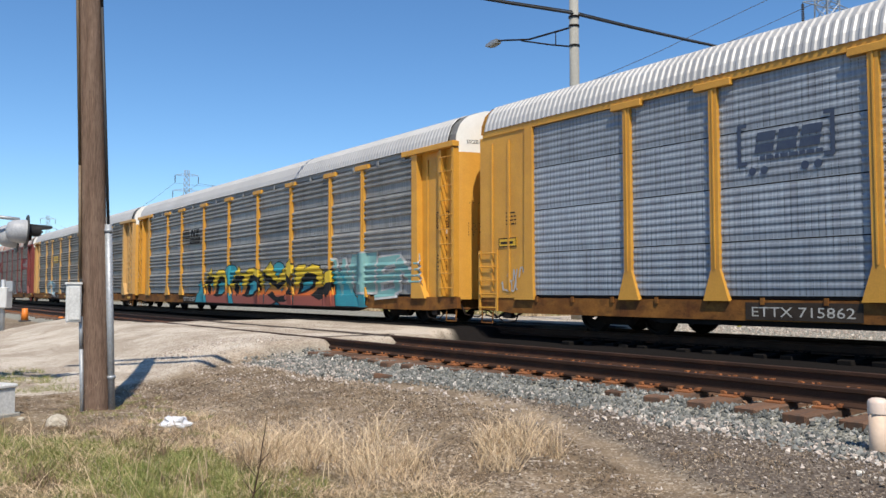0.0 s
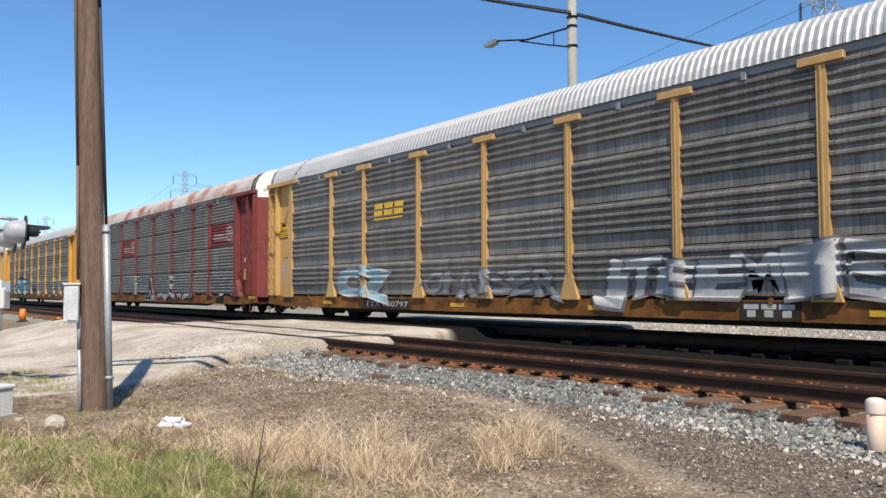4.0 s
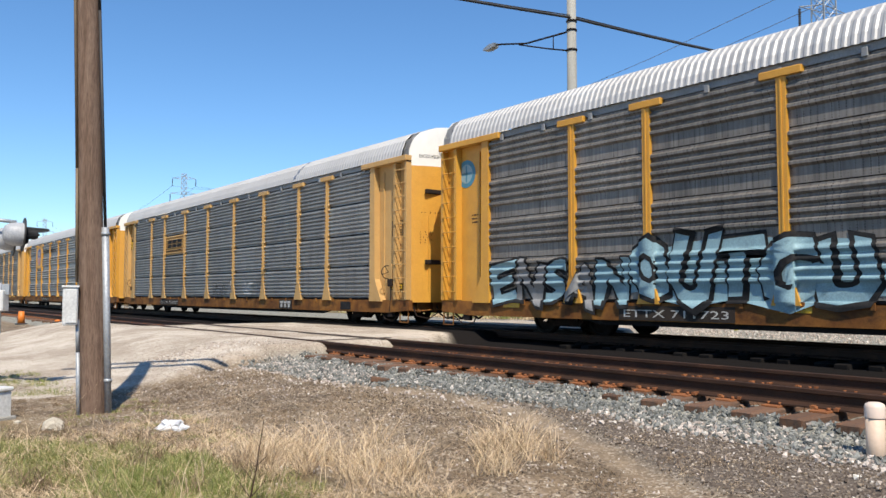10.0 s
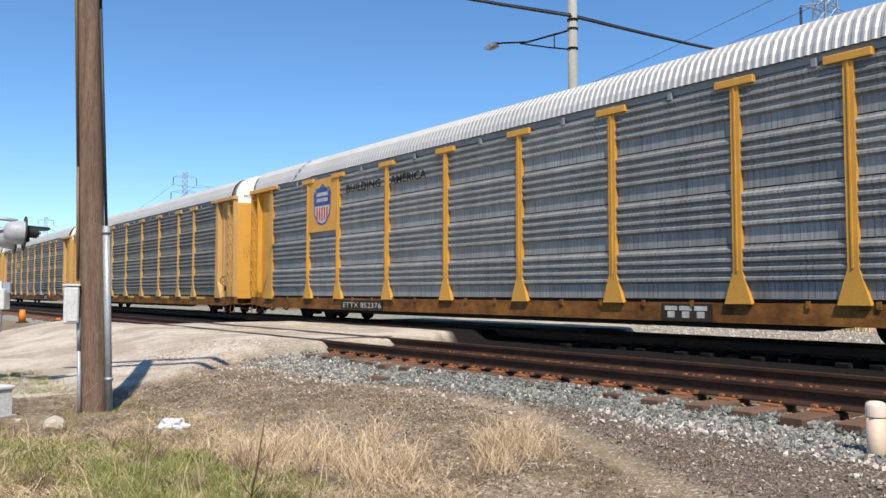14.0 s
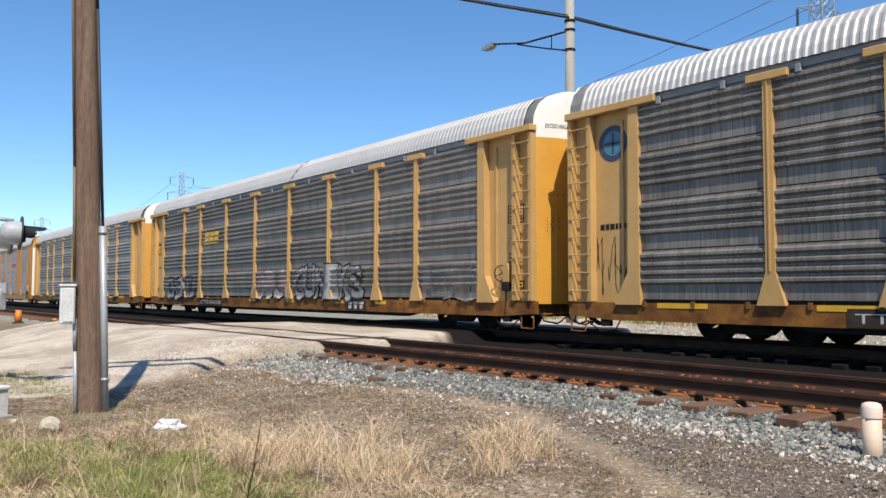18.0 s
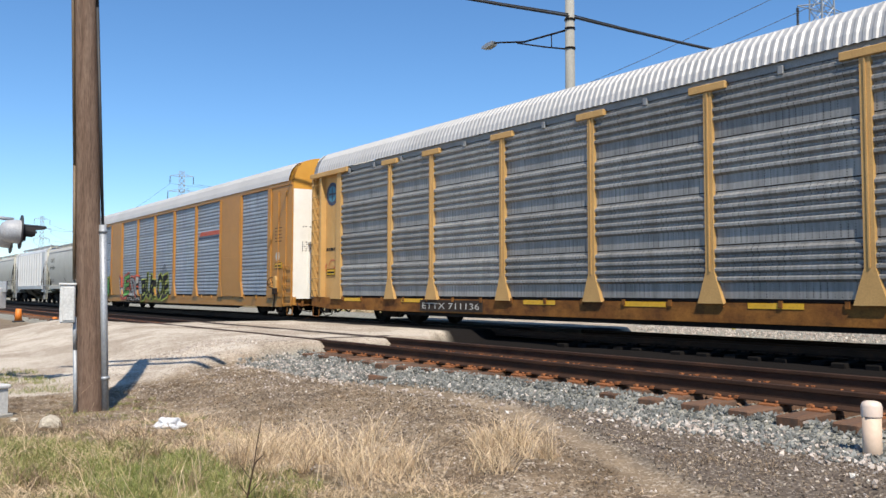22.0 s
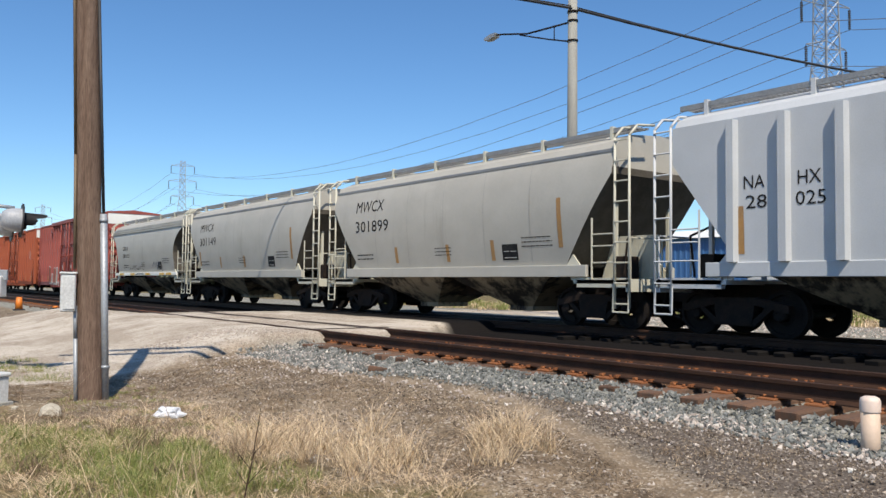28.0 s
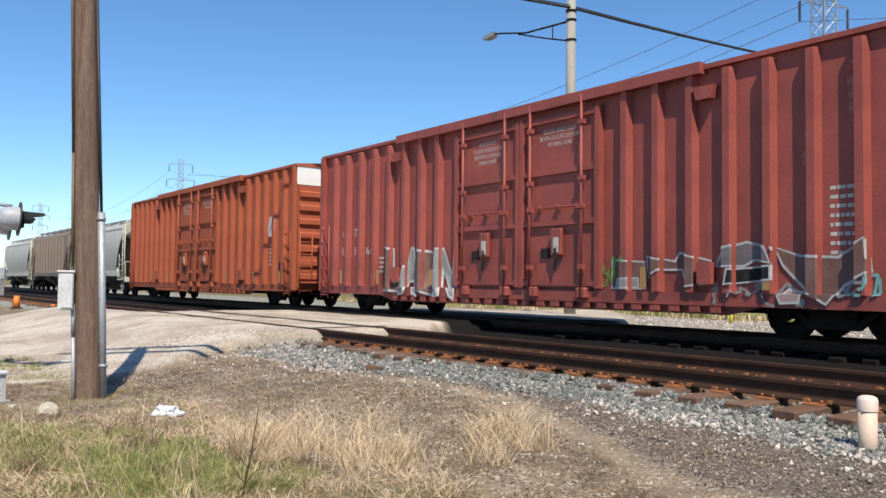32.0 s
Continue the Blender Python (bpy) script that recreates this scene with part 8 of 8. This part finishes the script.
marker(-35.6, 5.9, 0.52, 0.14, "orange plastic marker standing beside the track")
marker(-34.5, 7.0, 0.12, 0.11, "low orange marker lying near the rails")


def relay_post():
    x, y = -30.3, 4.35
    e = thing("gate_mechanism", None, None, "pale grey crossing gate mechanism on a post", "crossing gate", at=Matrix.Translation((x, y, height(x, y))) @ pose(0, 0, 0, 0, 0, 52))
    part("post", rod(bmesh.new(), (0, 0, -0.1), (0, 0, 1.7), 0.07, 10), GALV, e)
    part("housing", box(bmesh.new(), -0.22, -0.2, 0.75, 0.22, 0.2, 1.45, 0.03), BOX_WHITE, e)
    part("bracket", box(bmesh.new(), 0.1, -0.05, 1.3, 0.34, 0.05, 1.65, 0.01), GALV, e)


relay_post()


# ---- beyond the tracks ----
def lattice_tower(x, y, turn, half, label):
    e = thing("power_pylon", None, None, label, "power pylon", group="power line pylons", at=pose(x, y, 0.3, 0, 0, turn))
    bm = bmesh.new()
    
    def w(z):
        return 3.0 - 2.05 * z / 26 if z < 26 else 0.95 - 0.2 * (z - 26) / 12
    zs = [0, 5, 9.5, 13.5, 17, 20, 22.5, 24.7, 26.6, 28.4, 30.2, 32, 33.6, 35.2, 36.8, 38]
    for a, b in zip(zs, zs[1:]):
        wa, wb = w(a), w(b)
        for i, j in ((-1, -1), (1, -1), (1, 1), (-1, 1)):
            rod(bm, (i * wa, j * wa, a), (i * wb, j * wb, b), 0.085, 4)
        for (i, j), (k, l) in (((-1, -1), (1, -1)), ((1, -1), (1, 1)), ((1, 1), (-1, 1)), ((-1, 1), (-1, -1))):
            rod(bm, (i * wa, j * wa, a), (k * wb, l * wb, b), 0.04, 4)
            rod(bm, (k * wa, l * wa, a), (i * wb, j * wb, b), 0.04, 4)
            rod(bm, (i * wb, j * wb, b), (k * wb, l * wb, b), 0.035, 4)
    part("frame", bm, TOWER_STEEL, e)
    for z, k in ((36.6, 0.85), (31.9, 1.0), (27.2, 0.83)):
        bm = bmesh.new()
        for s in (-1, 1):
            rod(bm, (0, 0, z + 0.7), (s * half * k, 0, z), 0.06, 4)
            rod(bm, (0, 0, z - 0.2), (s * half * k, 0, z), 0.06, 4)
            rod(bm, (s * half * 0.5 * k, 0, z + 0.35), (s * half * 0.5 * k, 0, z - 0.1), 0.04, 4)
        part("arm", bm, TOWER_STEEL, e)
        for s in (-1, 1):
            bm = bmesh.new()
            for q in range(9):
                rod(bm, (s * half * k, 0, z - 0.25 - 0.24 * q), (s * half * k, 0, z - 0.38 - 0.24 * q), 0.15, 8)
            rod(bm, (s * half * k, 0, z), (s * half * k, 0, z - 2.5), 0.03, 4)
            part("insulator", bm, CABLE, e, "dark string of insulators")
    return e


LINE_GREY = surface("weathered_line", (0.16, 0.17, 0.19), (0.13, 0.14, 0.16), rough=0.6, metal=0.2, bump=0)
PYLONS = ((-43.3, 84.4, 73.9, 3.4), (-243, 84.0, 71, 4.0), (-430, 80.4, 79, 4.0))
for x, y, turn, half in PYLONS:
    lattice_tower(x, y, turn, half, "grey steel lattice power pylon in the distance")


def tip(p, z, k, s):
    x, y, turn, half = p
    return (x + s * half * k * math.cos(radians(turn)), y + s * half * k * math.sin(radians(turn)), z - 2.4 + 0.3)


for z, k in ((36.6, 0.85), (31.9, 1.0), (27.2, 0.83)):
    for s in (-1, 1):
        ext = tip((110, 96, 88, 3.4), z, k, s)
        wire("power_line", "thin high-voltage wire between the pylons", [ext, tip(PYLONS[0], z, k, s), tip(PYLONS[1], z, k, s), tip(PYLONS[2], z, k, s)], 0.038, LINE_GREY, 8.5, "power line")


def blue_shed():
    e = thing("metal_shed", None, None, "blue corrugated metal shed with a white roof", "shed", at=pose(-52, 78, 0.3, 0, 0, 4))
    blue = surface("blue_sheet", (0.05, 0.15, 0.34), (0.045, 0.125, 0.29), (0.1, 0.14, 0.2), scale=0.3, rough=0.5)
    bm = bmesh.new()
    line, x = [], -20.0
    while x < 20:
        line += [(x, -8), (x + 0.25, -8), (x + 0.32, -8.06), (x + 0.5, -8.06), (x + 0.57, -8)]
        x += 0.65
    r0, r1 = [bm.verts.new((a, b, 0)) for a, b in line], [bm.verts.new((a, b, 6.2)) for a, b in line]
    for i in range(len(line) - 1):
        bm.faces.new((r0[i], r0[i + 1], r1[i + 1], r1[i]))
    box(bm, -20, -7.95, 0, 20, 8, 6.2)
    part("wall", bm, blue, e)
    part("roof", prism(bmesh.new(), [(-8.5, 6.2), (0, 7.6), (8.5, 6.2), (0, 7.3)], "x", -20.4, 20.4), WHITE, e)
    for x in (-12, -4, 9):
        part("door", boxm(x - 1.6, -8.12, 0, x + 1.6, -8.03, 3.6), BOX_WHITE, e)


blue_shed()
thing("marker_post", rod(bmesh.new(), (0, 0, -0.1), (0, 0, 0.55), 0.06, 8), surface("yellow_plastic", (0.7, 0.6, 0.03), rough=0.5, bump=0), "short yellow plastic marker post in the grass", "marker post", at=Matrix.Translation((-14.9, 23.0, height(-14.9, 23))))


def far_trees():
    """A low, ragged line of far woods."""
    r = np.random.RandomState(8)
    verts, faces = [], []
    for k in range(900):
        a = r.uniform(-1.62, 0.25)
        d = r.uniform(520, 760)
        x, y = d * math.sin(a), 60 + d * math.cos(a)
        for q in range(6):
            s = r.uniform(1.2, 3.2)
            px, py, pz = x + r.uniform(-5, 5), y + r.uniform(-5, 5), r.uniform(0.5, 6.5)
            n = len(verts)
            pts = np.array([(1, 0, 0), (-1, 0, 0), (0, 1, 0), (0, -1, 0), (0, 0, 1), (0, 0, -1)]) * r.uniform(0.6, 1.3, (6, 1)) * s
            verts += [(px + p[0], py + p[1], pz + p[2]) for p in pts]
            faces += [tuple(n + i for i in t) for t in ((0, 2, 4), (2, 1, 4), (1, 3, 4), (3, 0, 4), (2, 0, 5), (1, 2, 5), (3, 1, 5), (0, 3, 5))]
    me = bpy.data.meshes.new("far_woods")
    me.from_pydata(verts, [], faces)
    me.materials.append(blade_material("far_foliage", (0.06, 0.08, 0.045), (0.09, 0.10, 0.06), (0.12, 0.10, 0.075)))
    tagged(new("far_woods", me), "low line of distant bare and green trees", "woods", kind="stuff")


far_trees()


# ---- what moves ----
def motions():
    middle = dict((car.name, s) for car, s in TRAIN)
    for car, s in TRAIN:
        walk(car, [(t, pose(s + ran(t), TRAIN_TRACK, RAIL)) for t in range(0, 33, 2)])
    # wheels turn while their car is near the crossing and the camera
    clock = [k / FPS for k in range(0, 32 * FPS + 1)]
    for w, car, x, r in WHEELS:
        s = middle[car.name]
        near = [t for t in clock if -48 < s + ran(t) < 18]
        rows = [(t, pose(x, 0, r, 0, math.degrees((ran(t) - ran(near[0])) / r) % 360, 0)) for t in near] if near else []
        if not rows or rows[0][0] > 0:
            rows.insert(0, (0, pose(x, 0, r)))
        if rows[-1][0] < 32:
            rows.append((32, rows[-1][1]))
        walk(w, rows)


motions()
